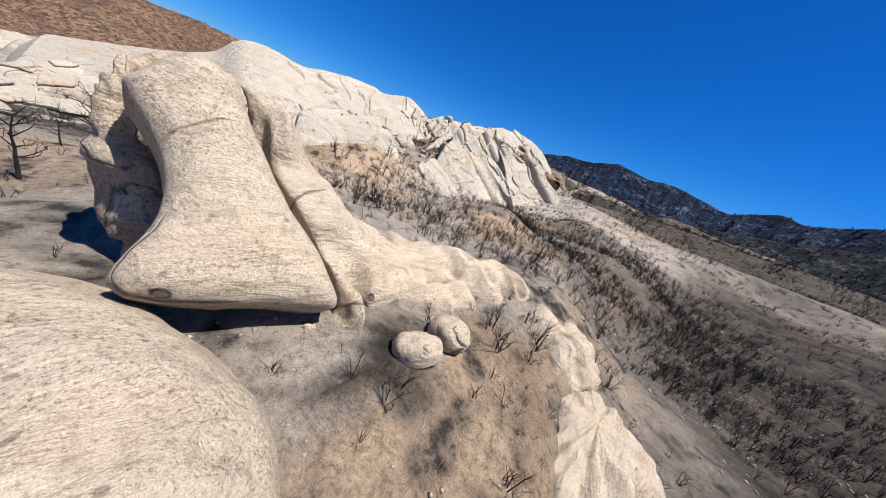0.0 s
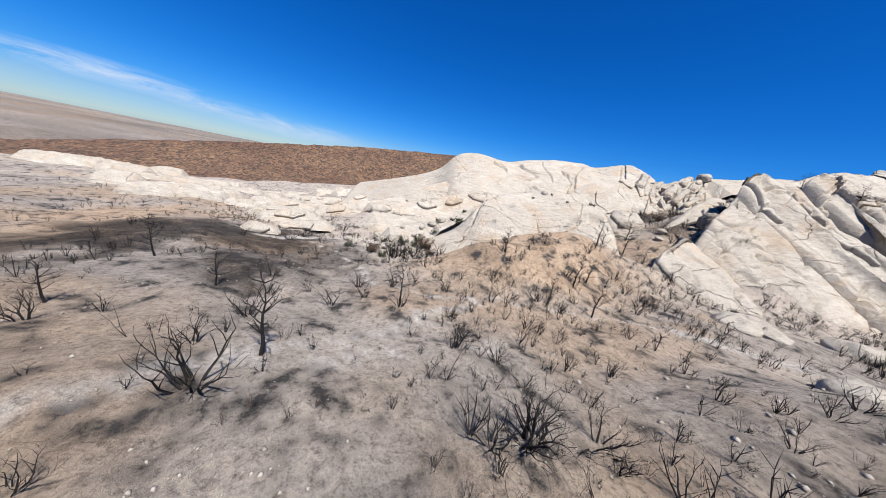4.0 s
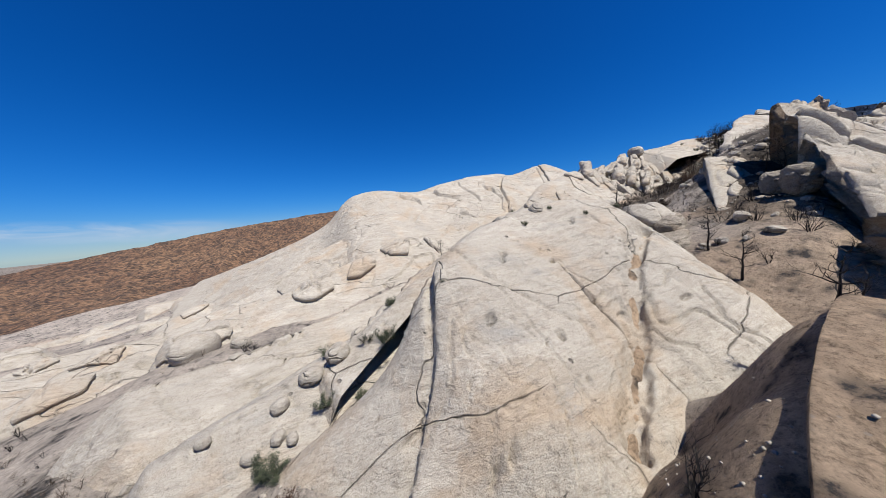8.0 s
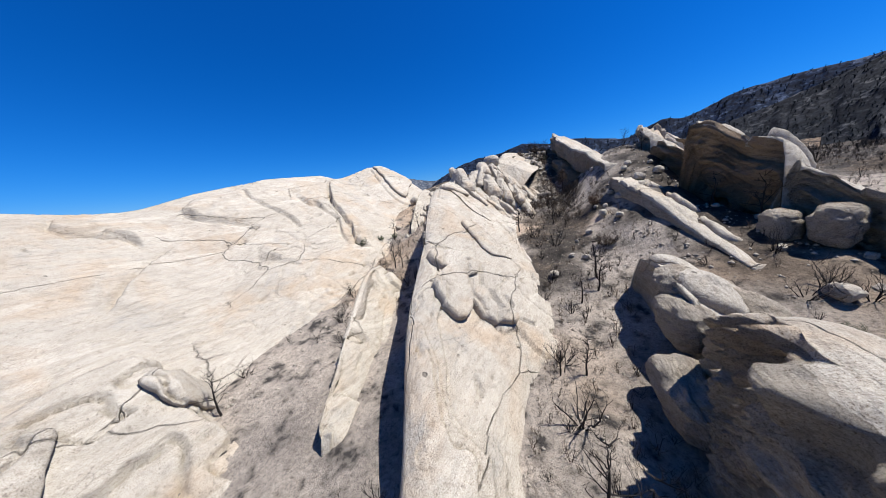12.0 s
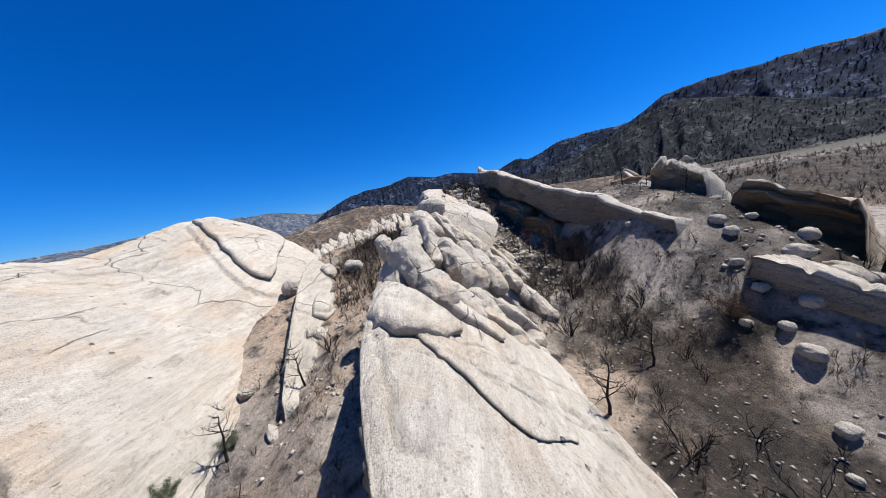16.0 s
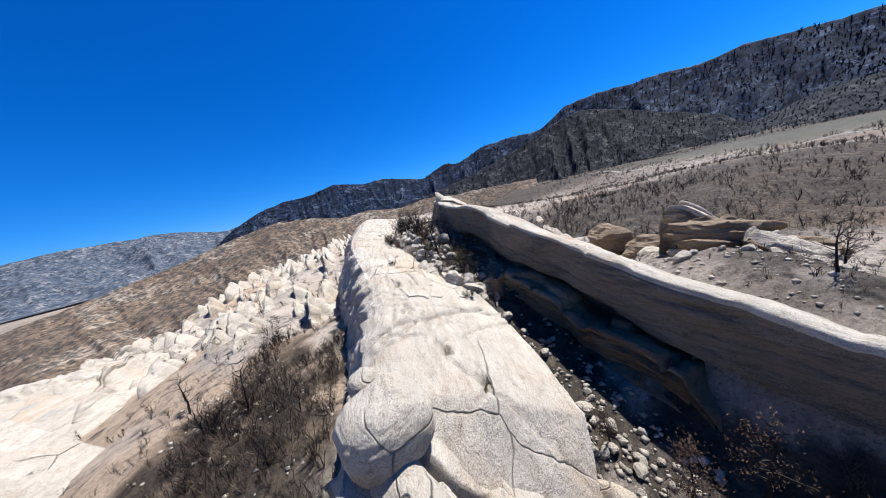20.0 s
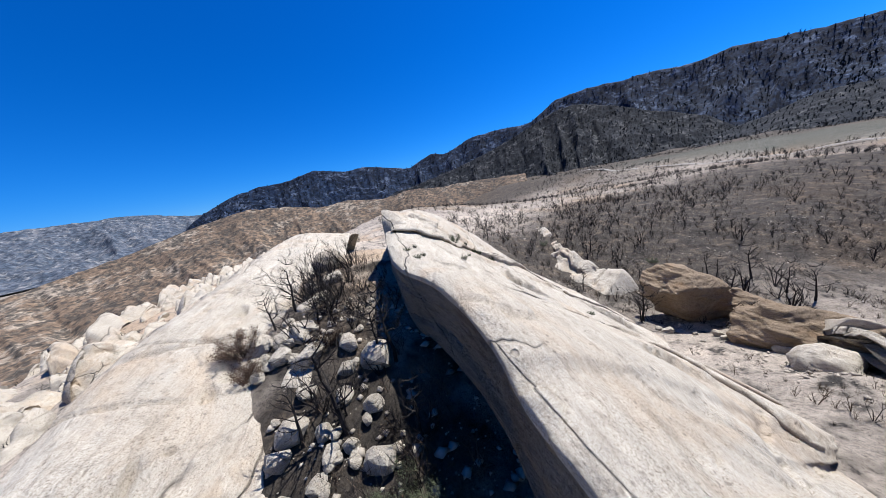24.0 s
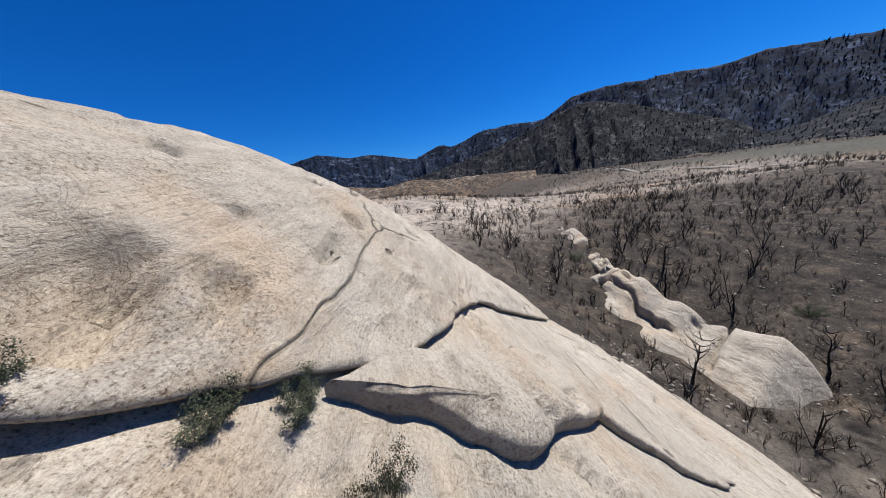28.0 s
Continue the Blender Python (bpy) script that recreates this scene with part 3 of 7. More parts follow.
def relief(A, B, s, rough=1.0, plates=0.35, cracks=0.12, slots=1.0, fine=0.26):
    """Height of the weathered surface at A metres along the strike and B down the dip."""
    O = 0 * A
    h = 0.6 * rough * fbm(A / 9, B / 6, O + s, 4, 0.45, s) + (0.05 + 0.05 * rough) * fbm(A / 1.3, B / 0.9, O, 4, 0.6, s + 3) + 0.035 * fbm(A / 0.6, B / 0.4, O, 2, 0.6, s + 5)
    w = max(0.07, 0.55 * fine)
    # thin sheets peeling off, with an undercut below each lip
    n = fbm(A / 15 + 0.3 * fbm(A / 4, B / 4, O, 2, 0.5, s + 1), B / 10, O + 3.7, 4, 0.45, s + 11)
    m = vnoise(A / 8, B / 8, O, s + 31)
    for level, k in ((-0.3, 1.0), (-0.08, 0.7), (0.12, 1.0), (0.32, 0.8)):
        d = level_distance(n, level, A, B)
        on = sstep(-0.2, 0.2, m + level)
        h = h + plates * k * (sstep(-w, w, d) - 0.5) * (0.2 + 0.8 * on)
        h = h - plates * 1.8 * k * np.exp(-((d + 1.3 * w) / (0.8 * w)) ** 2) * on
    # joints down the dip and along the strike
    for i, (sa, sb, at) in enumerate(((11.0, 30.0, 0.02), (30.0, 9.0, -0.1), (13.0, 15.0, 0.2), (7.0, 22.0, -0.2))):
        q = fbm(A / sa, B / sb, O + 1.3 * i, 2, 0.3, s + 50 + i)
        d = level_distance(q, at, A, B)
        on = sstep(-0.05, 0.2, vnoise(A / 10, B / 10, O + i, s + 60 + i))
        h = h - cracks * 2.4 * np.exp(-(d / w) ** 2) * on
    # weathered slots and pits
    rng = np.random.RandomState(s)
    lo_a, hi_a, lo_b, hi_b = A.min(), A.max(), max(B.min(), 0.5), B.max()
    for _ in range(int(slots * (hi_a - lo_a) * (hi_b - lo_b) / 16)):
        a0, b0 = rng.uniform(lo_a, hi_a), rng.uniform(lo_b, hi_b)
        big = rng.rand() < 0.3
        ra, rb, dp = (rng.uniform(0.4, 0.9), rng.uniform(0.12, 0.22), 0.5) if big else (rng.uniform(0.1, 0.25), rng.uniform(0.08, 0.15), 0.3)
        rb = max(rb, 0.8 * fine)
        ra = max(ra, 0.8 * fine)
        i0, i1 = np.searchsorted(A[:, 0], (a0 - 2.5 * ra, a0 + 2.5 * ra))
        j0, j1 = np.searchsorted(B[0], (b0 - 3 * rb - 0.5, b0 + 3 * rb + 0.5))
        if i1 > i0 and j1 > j0:
            da, db = A[i0:i1, j0:j1] - a0, B[i0:i1, j0:j1] - b0 + 0.25 * ((A[i0:i1, j0:j1] - a0) / ra) ** 2 * rb
            h[i0:i1, j0:j1] -= dp * np.exp(-(da / ra) ** 4 - (db / rb) ** 4)
    return h


def hogback(name, label, crest, dip=36.0, run=16.0, lean=0.1, drop=12.0, edge=1.0, step=0.45, material=None, seed=1, rough=1.0,
            plates=0.35, cracks=0.12, slots=1.0, sag=0.0, ends=(3.0, 3.0), group="tilted sandstone ridges", face_rough=0.8, cliff=None, convex=0.0, flute=0.0, jagged=0.0, strata=0.0, wavy=1.0, channels=(), even=2.0, ledges=(), holes=(), recess=(0.0, 5.0)):
    """A tilted slab: a crest line, a slope that dips to +x for run metres and a steep face to -x. lean > 0 makes the face overhang."""
    c = spline(crest, step)
    t = np.gradient(c[:, :2], axis=0)
    t /= np.linalg.norm(t, axis=1)[:, None] + 1e-9
    half = min(int(even / step), (len(c) - 2) // 2)
    k = np.ones(2 * half + 1) / (2 * half + 1)
    t = np.stack([np.convolve(np.pad(t[:, i], half, "edge"), k, "valid") for i in (0, 1)], 1)
    t /= np.linalg.norm(t, axis=1)[:, None]
    nrm = np.stack([t[:, 1], -t[:, 0]], 1)
    along = np.concatenate([[0], np.cumsum(np.linalg.norm(np.diff(c, axis=0), axis=1))])
    total = along[-1]
    c[:, 2] += jagged * (fbm(along / 5, 0 * along, 0 * along, 3, 0.5, seed + 41) + 0.5 * sstep(0, 0.06, fbm(along / 7, 0 * along, 0 * along, 2, 0.4, seed + 42)))
    taper = np.sqrt(np.clip(np.minimum(along / max(ends[0], 0.01), (total - along) / max(ends[1], 0.01)), 0, 1))
    dips = np.interp(along / total, (0, 1), dip if isinstance(dip, tuple) else (dip, dip))
    dip = float(dips.mean())
    td = np.tan(np.radians(dips))[:, None]
    nf, ns = max(6, int(drop / step)), max(8, int(run / math.cos(radians(dip)) / step))
    vf = np.linspace(1, 0, nf, endpoint=False)          # foot of the face up to the crest
    vs = np.linspace(0, 1, ns)                          # crest down the slope
    v = np.concatenate([-vf, vs])[None, :]
    A = along[:, None] + 0 * v
    B = np.where(v < 0, v * drop, v * run / math.cos(radians(dip))) + 0 * A
    d = np.where(v < 0, -v * drop, 0)
    s = np.where(v > 0, v * run, 0)
    off = np.where(v < 0, lean * d * (1 - 0.25 * d / drop) + recess[0] * sstep(recess[1] - 0.5, recess[1] + 0.7, d + 0.7 * fbm(A / 6, 0 * A, 0 * A, 3, 0.5, seed + 33)), s)
    ease = s - convex * (1 - np.exp(-s / convex)) if convex else s
    z = np.where(v < 0, -d, -ease * td * (1 + sag * (s / run - 0.5)))
    z = z - edge * np.exp(-(B / (1.4 * edge)) ** 2) * 0.55
    h = relief(A, B, seed, rough, plates, cracks, slots, step)
    layered = 0.3 * fbm(A / 12, B / 0.5, 0 * A + 2.0, 4, 0.65, seed + 20) + 0.9 * wavy * fbm(A / 7, B / 5, 0 * A, 4, 0.5, seed + 21)
    layered = layered + flute * (1 - 2 * np.abs(fbm(A / 1.7 + 0.25 * B, B / 9, 0 * A, 3, 0.5, seed + 25)))
    if strata:      # thin beds, each stepping out over the one below
        bed = B / 0.62 + 0.06 * A + 1.6 * fbm(A / 11, B / 4, 0 * A, 3, 0.5, seed + 27)
        which = np.floor(bed)
        layered = layered + strata * ((bed - which - 0.5) * 1.1 + 1.2 * vnoise(A / 6, which * 7.31, 0 * A, seed + 28))
    face = sstep(0.2, -0.7, B)
    hh = h * (1 - face) + face_rough * layered * face
    nx, nz = math.sin(radians(dip)) * (1 - face) - 0.95 * face, math.cos(radians(dip)) * (1 - face) + 0.2 * face
    off = (off + hh * nx) * (0.35 + 0.65 * taper[:, None])
    z = z + hh * nz - (1 - taper[:, None]) * (6.0 + 0.2 * run)
    P = np.empty((len(c), v.shape[1], 3))
    P[..., 0] = c[:, None, 0] + nrm[:, None, 0] * off
    P[..., 1] = c[:, None, 1] + nrm[:, None, 1] * off
    P[..., 2] = c[:, None, 2] + z
    for line_, wide, deep in channels:
        p = spline([(*q, 0) for q in line_], 0.3)[:, :2]
        box = (P[..., 0] > p[:, 0].min() - 2) & (P[..., 0] < p[:, 0].max() + 2) & (P[..., 1] > p[:, 1].min() - 2) & (P[..., 1] < p[:, 1].max() + 2)
        q = P[box]
        wob = 0.5 * wide * fbm(q[:, 0], q[:, 1], 0 * q[:, 0], 3, 0.6, seed + 71)
        far_ = np.min(np.hypot(q[:, None, 0] - p[:, 0], q[:, None, 1] - p[:, 1]), 1) + wob
        q[:, 2] -= deep * np.exp(-(np.maximum(far_, 0) / wide) ** (4 if wide > 0.4 else 2)) * (0.75 + 0.5 * fbm(q[:, 0] / 3, q[:, 1] / 3, 0 * q[:, 0], 2, 0.5, seed + 72))
        P[box] = q
    for line_, high, reach in ledges:      # the rock left of the line stands proud, with a dark hollow along its foot
        p = spline([(*q, 0) for q in line_], 0.25)[:, :2]
        box = (P[..., 0] > p[:, 0].min() - reach) & (P[..., 0] < p[:, 0].max() + reach) & (P[..., 1] > p[:, 1].min() - reach) & (P[..., 1] < p[:, 1].max() + reach)
        q = P[box]
        w_ = np.gradient(p, axis=0)
        dist = np.hypot(q[:, None, 0] - p[:, 0], q[:, None, 1] - p[:, 1])
        k_ = dist.argmin(1)
        far_ = dist[np.arange(len(q)), k_]
        side_ = np.sign(w_[k_, 0] * (q[:, 1] - p[k_, 1]) - w_[k_, 1] * (q[:, 0] - p[k_, 0]))
        tail = np.clip(np.minimum(k_, len(p) - 1 - k_) * 0.25 / 1.2, 0, 1) * (0.7 + 0.5 * fbm(p[k_, 0] / 2.5, p[k_, 1] / 2.5, 0 * far_, 2, 0.5, seed + 75))
        d_ = side_ * far_ + 0.12 * fbm(q[:, 0] / 0.8, q[:, 1] / 0.8, 0 * far_, 2, 0.5, seed + 76)
        q[:, 2] += tail * high * (np.where(d_ > 0, np.exp(-(far_ / reach) ** 2) * sstep(0, 0.9 * step + 0.05, d_), 0) - 0.9 * np.exp(-((d_ + 0.28) / 0.26) ** 2))
        P[box] = q
    for hx, hy, ra_, rb_ in holes:      # weathered slots, long along the strike
        box = (np.abs(P[..., 0] - hx) < 3) & (np.abs(P[..., 1] - hy) < 3)
        q = P[box]
        rb_ = max(rb_, 1.1 * step)
        q[:, 2] -= 0.75 * np.exp(-((q[:, 1] - hy) / ra_) ** 4 - ((q[:, 0] - hx + 0.2 * (q[:, 1] - hy)) / rb_) ** 4)
        P[box] = q
    root = new(name)
    cut = max(2, nf - max(1, int(0.5 / step)))
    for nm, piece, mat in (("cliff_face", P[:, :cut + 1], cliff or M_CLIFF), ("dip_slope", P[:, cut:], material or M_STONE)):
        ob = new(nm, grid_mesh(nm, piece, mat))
        ob.parent = root
        ROCKS.append(ob)
    tagged(root, label, "rock ridge", group)
    return {"root": root, "P": P[:, nf:], "along": along, "down": B[0, nf:], "dip": dip, "nrm": nrm, "material": material or M_STONE, "ends": True}


def sheet(r, x, y, ra, rb, turn=0.0, thick=0.6, seed=1, dome=0.15, material=None, name="rock_sheet", thin=0.0, under=1.0, corner=9.0, corners=None, holes=(), fine=150):
    """An angular plate of rock on a ridge's slope, round the place (x, y), ra along the strike and rb down the dip, undercut all round; thin: how far it thins down the dip."""
    P, al, dn = r["P"], r["along"], r["down"]
    i, j = np.unravel_index(np.argmin((P[..., 0] - x) ** 2 + (P[..., 1] - y) ** 2), P.shape[:2])
    ra = min(ra, 0.62 * (al[i] - 0.5), 0.62 * (al[-1] - 0.5 - al[i])) if r["ends"] else ra
    if ra < 0.4:
        return None
    n = int(min(fine, max(36, 8 * max(ra, rb), 0 if fine == 150 else fine)))
    th = np.linspace(0, 2 * math.pi, 2 * n + 1)
    st = [(0, 1 + dome)] + [(q, 1 + dome * (1 - q ** 2)) for q in np.linspace(0.05, 0.9, n // 2)]
    st += [(0.94, 0.99), (0.97, 0.93), (0.99, 0.8), (1.0, 0.6), (1 - 0.008 * under, 0.4), (1 - 0.03 * under, 0.2), (1 - 0.07 * under, -0.02), (1 - 0.14 * under, -0.3)]
    q, hgt = np.array(st).T
    c, s = np.cos(th), np.sin(th)
    rng = np.random.RandomState(seed)
    sides = rng.randint(4, 7)
    ways = 2 * math.pi * (np.arange(sides) + rng.uniform(-0.25, 0.25, sides)) / sides + rng.uniform(0, 6)
    reach = rng.uniform(0.75, 1.0, sides)
    facing = np.maximum(np.cos(th[:, None] - ways), 0) / reach
    out = np.sum(facing ** corner, 1) ** (-1 / corner)
    out = np.minimum(out, 1.4) * (1 + 0.07 * fbm(3.2 * c + seed, 3.2 * s, 0 * c, 4, 0.6, seed))
    U, V = ra * (out * c)[:, None] * q, rb * (out * s)[:, None] * q
    if corners:
        pts = []
        for cx, cy in corners:
            k = np.argmin((P[..., 0] - cx) ** 2 + (P[..., 1] - cy) ** 2)
            pts.append((al[k // P.shape[1]] - al[i], dn[k % P.shape[1]] - dn[j]))
        ring = spline(pts + pts[:1], 0.25)
        ring = ring + 0.25 * np.stack([fbm(ring[:, 0] / 1.5, ring[:, 1] / 1.5, 0 * ring[:, 0] + z_, 3, 0.5, seed) for z_ in (0, 7)], 1)
        ring[-1] = ring[0]
        U, V = ring[:, :1] * q, ring[:, 1:] * q
    ct, sn = math.cos(radians(turn)), math.sin(radians(turn))
    A, B = al[i] + ct * U - sn * V, dn[j] + sn * U + ct * V
    fa = np.clip(np.interp(A.ravel(), al, np.arange(len(al))), 0, len(al) - 1.001).reshape(A.shape)
    fb = np.clip(np.interp(B.ravel(), dn, np.arange(len(dn))), 0, len(dn) - 1.001).reshape(A.shape)
    ia, ib = fa.astype(int), fb.astype(int)
    u, v = (fa - ia)[..., None], (fb - ib)[..., None]
    base = P[ia, ib] * (1 - u) * (1 - v) + P[ia + 1, ib] * u * (1 - v) + P[ia, ib + 1] * (1 - u) * v + P[ia + 1, ib + 1] * u * v
    dp = radians(r["dip"])
    nn = r["nrm"][i]
    normal = np.array([nn[0] * math.sin(dp), nn[1] * math.sin(dp), math.cos(dp)])
    grain = 0.05 * fbm(A / 1.1, B / 0.8, 0 * A, 4, 0.6, seed + 2) + 0.2 * thick * fbm(A / 3, B / 2.4, 0 * A, 4, 0.55, seed + 3)
    if max(ra, rb) > 4.5:
        for _ in range(int(0.9 * max(ra, rb))):
            k = rng.randint(0, 2 * n // 2), rng.randint(4, max(5, int(0.8 * len(q))))
            a0, b0 = A[k[0] % A.shape[0], k[1]], B[k[0] % A.shape[0], k[1]]
            la, lb = rng.uniform(0.4, 1.6), rng.uniform(0.22, 0.4)
            grain = grain - 0.5 * np.exp(-((A - a0) / la) ** 4 - ((B - b0 - 0.15 * (A - a0)) / lb) ** 4)
    slim = 1 - thin * np.clip((B - B.min()) / (B.max() - B.min()), 0, 1)
    pos = base + normal * (thick * hgt * slim + grain * slim)[..., None]
    for hx, hy, ra_, rb_ in holes:
        pos -= normal * (0.45 * np.exp(-((pos[..., 1] - hy) / ra_) ** 4 - ((pos[..., 0] - hx + 0.3 * (pos[..., 1] - hy)) / rb_) ** 4) * (q < 0.96))[..., None]
    pos[-1] = pos[0]
    ob = new(name, grid_mesh(name, pos, material or r["material"]))
    ob.parent = r["root"]
    ROCKS.append(ob)
    return ob


ROCKS = []


def boulder(name, label, x, y, z, rx, ry, rz, seed, turn=0.0, tilt=0.0, box=0.75, rough=0.25, n=40, material=None, group="loose boulders", flute=0.0):
    """A rounded block: an ellipsoid made boxy, weathered and turned."""
    n = max(12, int(0.68 * n))
    th, ph = np.meshgrid(np.linspace(0, 2 * math.pi, 2 * n + 1), np.linspace(0, math.pi, n + 1), indexing="ij")
    d = np.stack([np.sin(ph) * np.cos(th), np.sin(ph) * np.sin(th), np.cos(ph)], -1)
    b = np.sign(d) * np.abs(d) ** box
    b = b * np.array([rx, ry, rz])
    m = max(rx, ry, rz)
    q = b / m * 1.7 + seed * 3.1
    h = fbm(q[..., 0], q[..., 1], q[..., 2], 5, 0.5, seed)
    g = fbm(q[..., 0] * 0.8, q[..., 1] * 0.8, q[..., 2] * 4.5, 3, 0.55, seed + 4)
    h = rough * (0.9 * h + 0.3 * g)
    if flute:
        h = h + flute * (0.4 - 2 * np.abs(fbm(2.2 * np.cos(th) + seed + 0.5 * b[..., 2] / m, 2.2 * np.sin(th), 0.7 * b[..., 2] / m, 3, 0.5, seed + 9))) * np.sin(ph)
    b = b + d * m * h[..., None]
    b[-1] = b[0]
    rot = np.array(Euler((radians(0.4 * tilt), radians(-tilt), radians(turn))).to_matrix())
    b = b @ rot.T
    me = grid_mesh(name, b, material or M_STONE)
    ob = new(name, me)
    ob.location = (x, y, z)
    tagged(ob, label, "boulder", group)
    ROCKS.append(ob)
    return ob


def ridge(crest, label, **k):
    return hogback("sandstone_ridge", label, crest, **k)


# the ridge that the flight follows, in four lengths
toe = ridge([(-76.2, 27.5, 9.6), (-78.2, 32.5, 12.4), (-80, 37, 14.4), (-82.4, 42, 16.4), (-85.7, 48.5, 19.2), (-88.3, 57, 23.2)], "pale sandstone slab with a blunt toe beside the ash gully", dip=40, run=11, lean=0.02, drop=8, edge=0.35, step=0.14, seed=11, rough=0.7, ends=(4, 0.4), plates=0.25, convex=2.5)
sheet(toe, -84.2, 52.6, 2.9, 2.4, 10, 0.7, 3)
sheet(toe, -85.5, 55.4, 1.6, 3.4, -15, 0.8, 4, thin=0.5)
sheet(toe, -81.8, 53.5, 1.5, 2.6, 20, 0.6, 5)
mid = ridge([(-88, 56.2, 22.8), (-90.3, 62, 25.8), (-93.5, 71, 28.3), (-95, 79, 29.2)], "smooth cream sandstone slab with a shadowed cliff edge", dip=40, run=14, lean=0.06, drop=9, edge=0.3, step=0.14, seed=12, rough=0.45, plates=0.2, cracks=0.08, ends=(0.4, 0.3), convex=2.2, flute=0.9)
sheet(mid, -92.2, 74.6, 2.6, 3.4, 15, 0.8, 9, 0.2, thin=0.4)
sheet(mid, -90.0, 77.6, 1.6, 4.2, 25, 0.7, 10, 0.2, thin=0.5)
sheet(mid, -88.2, 71.8, 2.2, 4.0, 20, 0.3, 14, thin=0.6)
sheet(mid, -84.6, 63.0, 2.4, 3.4, 25, 0.5, 7, thin=0.7)
broken = ridge([(-94.7, 77.5, 28.2), (-95.4, 84, 29.2), (-94.8, 90, 30.8), (-93.6, 95.5, 32.8), (-93.2, 102, 33.4)], "cream sandstone crest broken into long tilted shards", dip=38, run=15, lean=0.04, drop=10, edge=0.5, step=0.16, seed=13, rough=0.9, plates=0.5, cracks=0.3, ends=(0.4, 3), convex=1.0, flute=1.0)
random.seed(31)
for i in range(20):
    y = 78.5 + 21.5 * (i + 0.5) / 20
    crest_x = np.interp(y, (77, 84, 90, 102), (-94.7, -96, -94.8, -93.2))
    x = crest_x + 2.0 + (i * 0.618 % 1) * 9.0
    sheet(broken, x, y, random.uniform(0.8, 1.5), random.uniform(2.6, 5.0), random.uniform(20, 38), random.uniform(0.7, 1.3), 400 + i, 0.1, thin=random.uniform(0.2, 0.6), under=1.6, corner=18)
flat = ridge([(-93.0, 93, 32.8), (-92.3, 100, 34.2), (-91.9, 106, 35.0), (-92.2, 112, 35.9), (-93.0, 117, 37.0), (-93.9, 121.5, 38.0), (-94.8, 128, 39.2), (-94.6, 140, 40.4), (-94.4, 162, 42), (-93, 178, 40)], "flat-topped pale sandstone pavement ridge", dip=(31, 12), run=9.5, lean=-0.5, drop=12, edge=0.4, step=0.16, seed=14, rough=0.35, plates=0.15, ends=(7, 5), face_rough=0.9, convex=2.0, flute=0.65, wavy=1.3, cliff=M_STONE,
             channels=(([(-93.5, 103.6), (-90.8, 105.1), (-88.6, 106.3), (-84, 109.2)], 0.2, 0.9), ([(-93.6, 116.6), (-89.1, 118.3), (-85.7, 119.7)], 0.18, 0.6), ([(-91.2, 104), (-90.6, 109), (-90.9, 114), (-90.4, 121)], 0.16, 0.3), ([(-89, 107), (-87.6, 111), (-87, 115)], 0.16, 0.35), ([(-94, 128), (-90, 130), (-87, 131)], 0.18, 0.4)),
             holes=((-88.2, 103.0, 0.5, 0.2), (-87.0, 100.6, 0.4, 0.2), (-90.0, 112.0, 0.4, 0.2), (-91, 133, 0.7, 0.25), (-89.5, 127, 0.6, 0.25)))
boulder("boulder", "big rounded pale boulder on the ridge top", -91.6, 98.3, 33.9, 1.75, 1.6, 1.35, 91, 20, 6, 0.75, 0.1, 90, group="boulders on the flat ridge")
boulder("boulder", "small rounded pale boulder beside a bigger one", -92.4, 100.6, 34.3, 0.7, 0.7, 0.7, 92, 40, 6, 0.8, 0.12, 60, group="boulders on the flat ridge")
sheet(flat, -88.4, 112.6, 2.6, 2.6, 5, 0.1, 22)
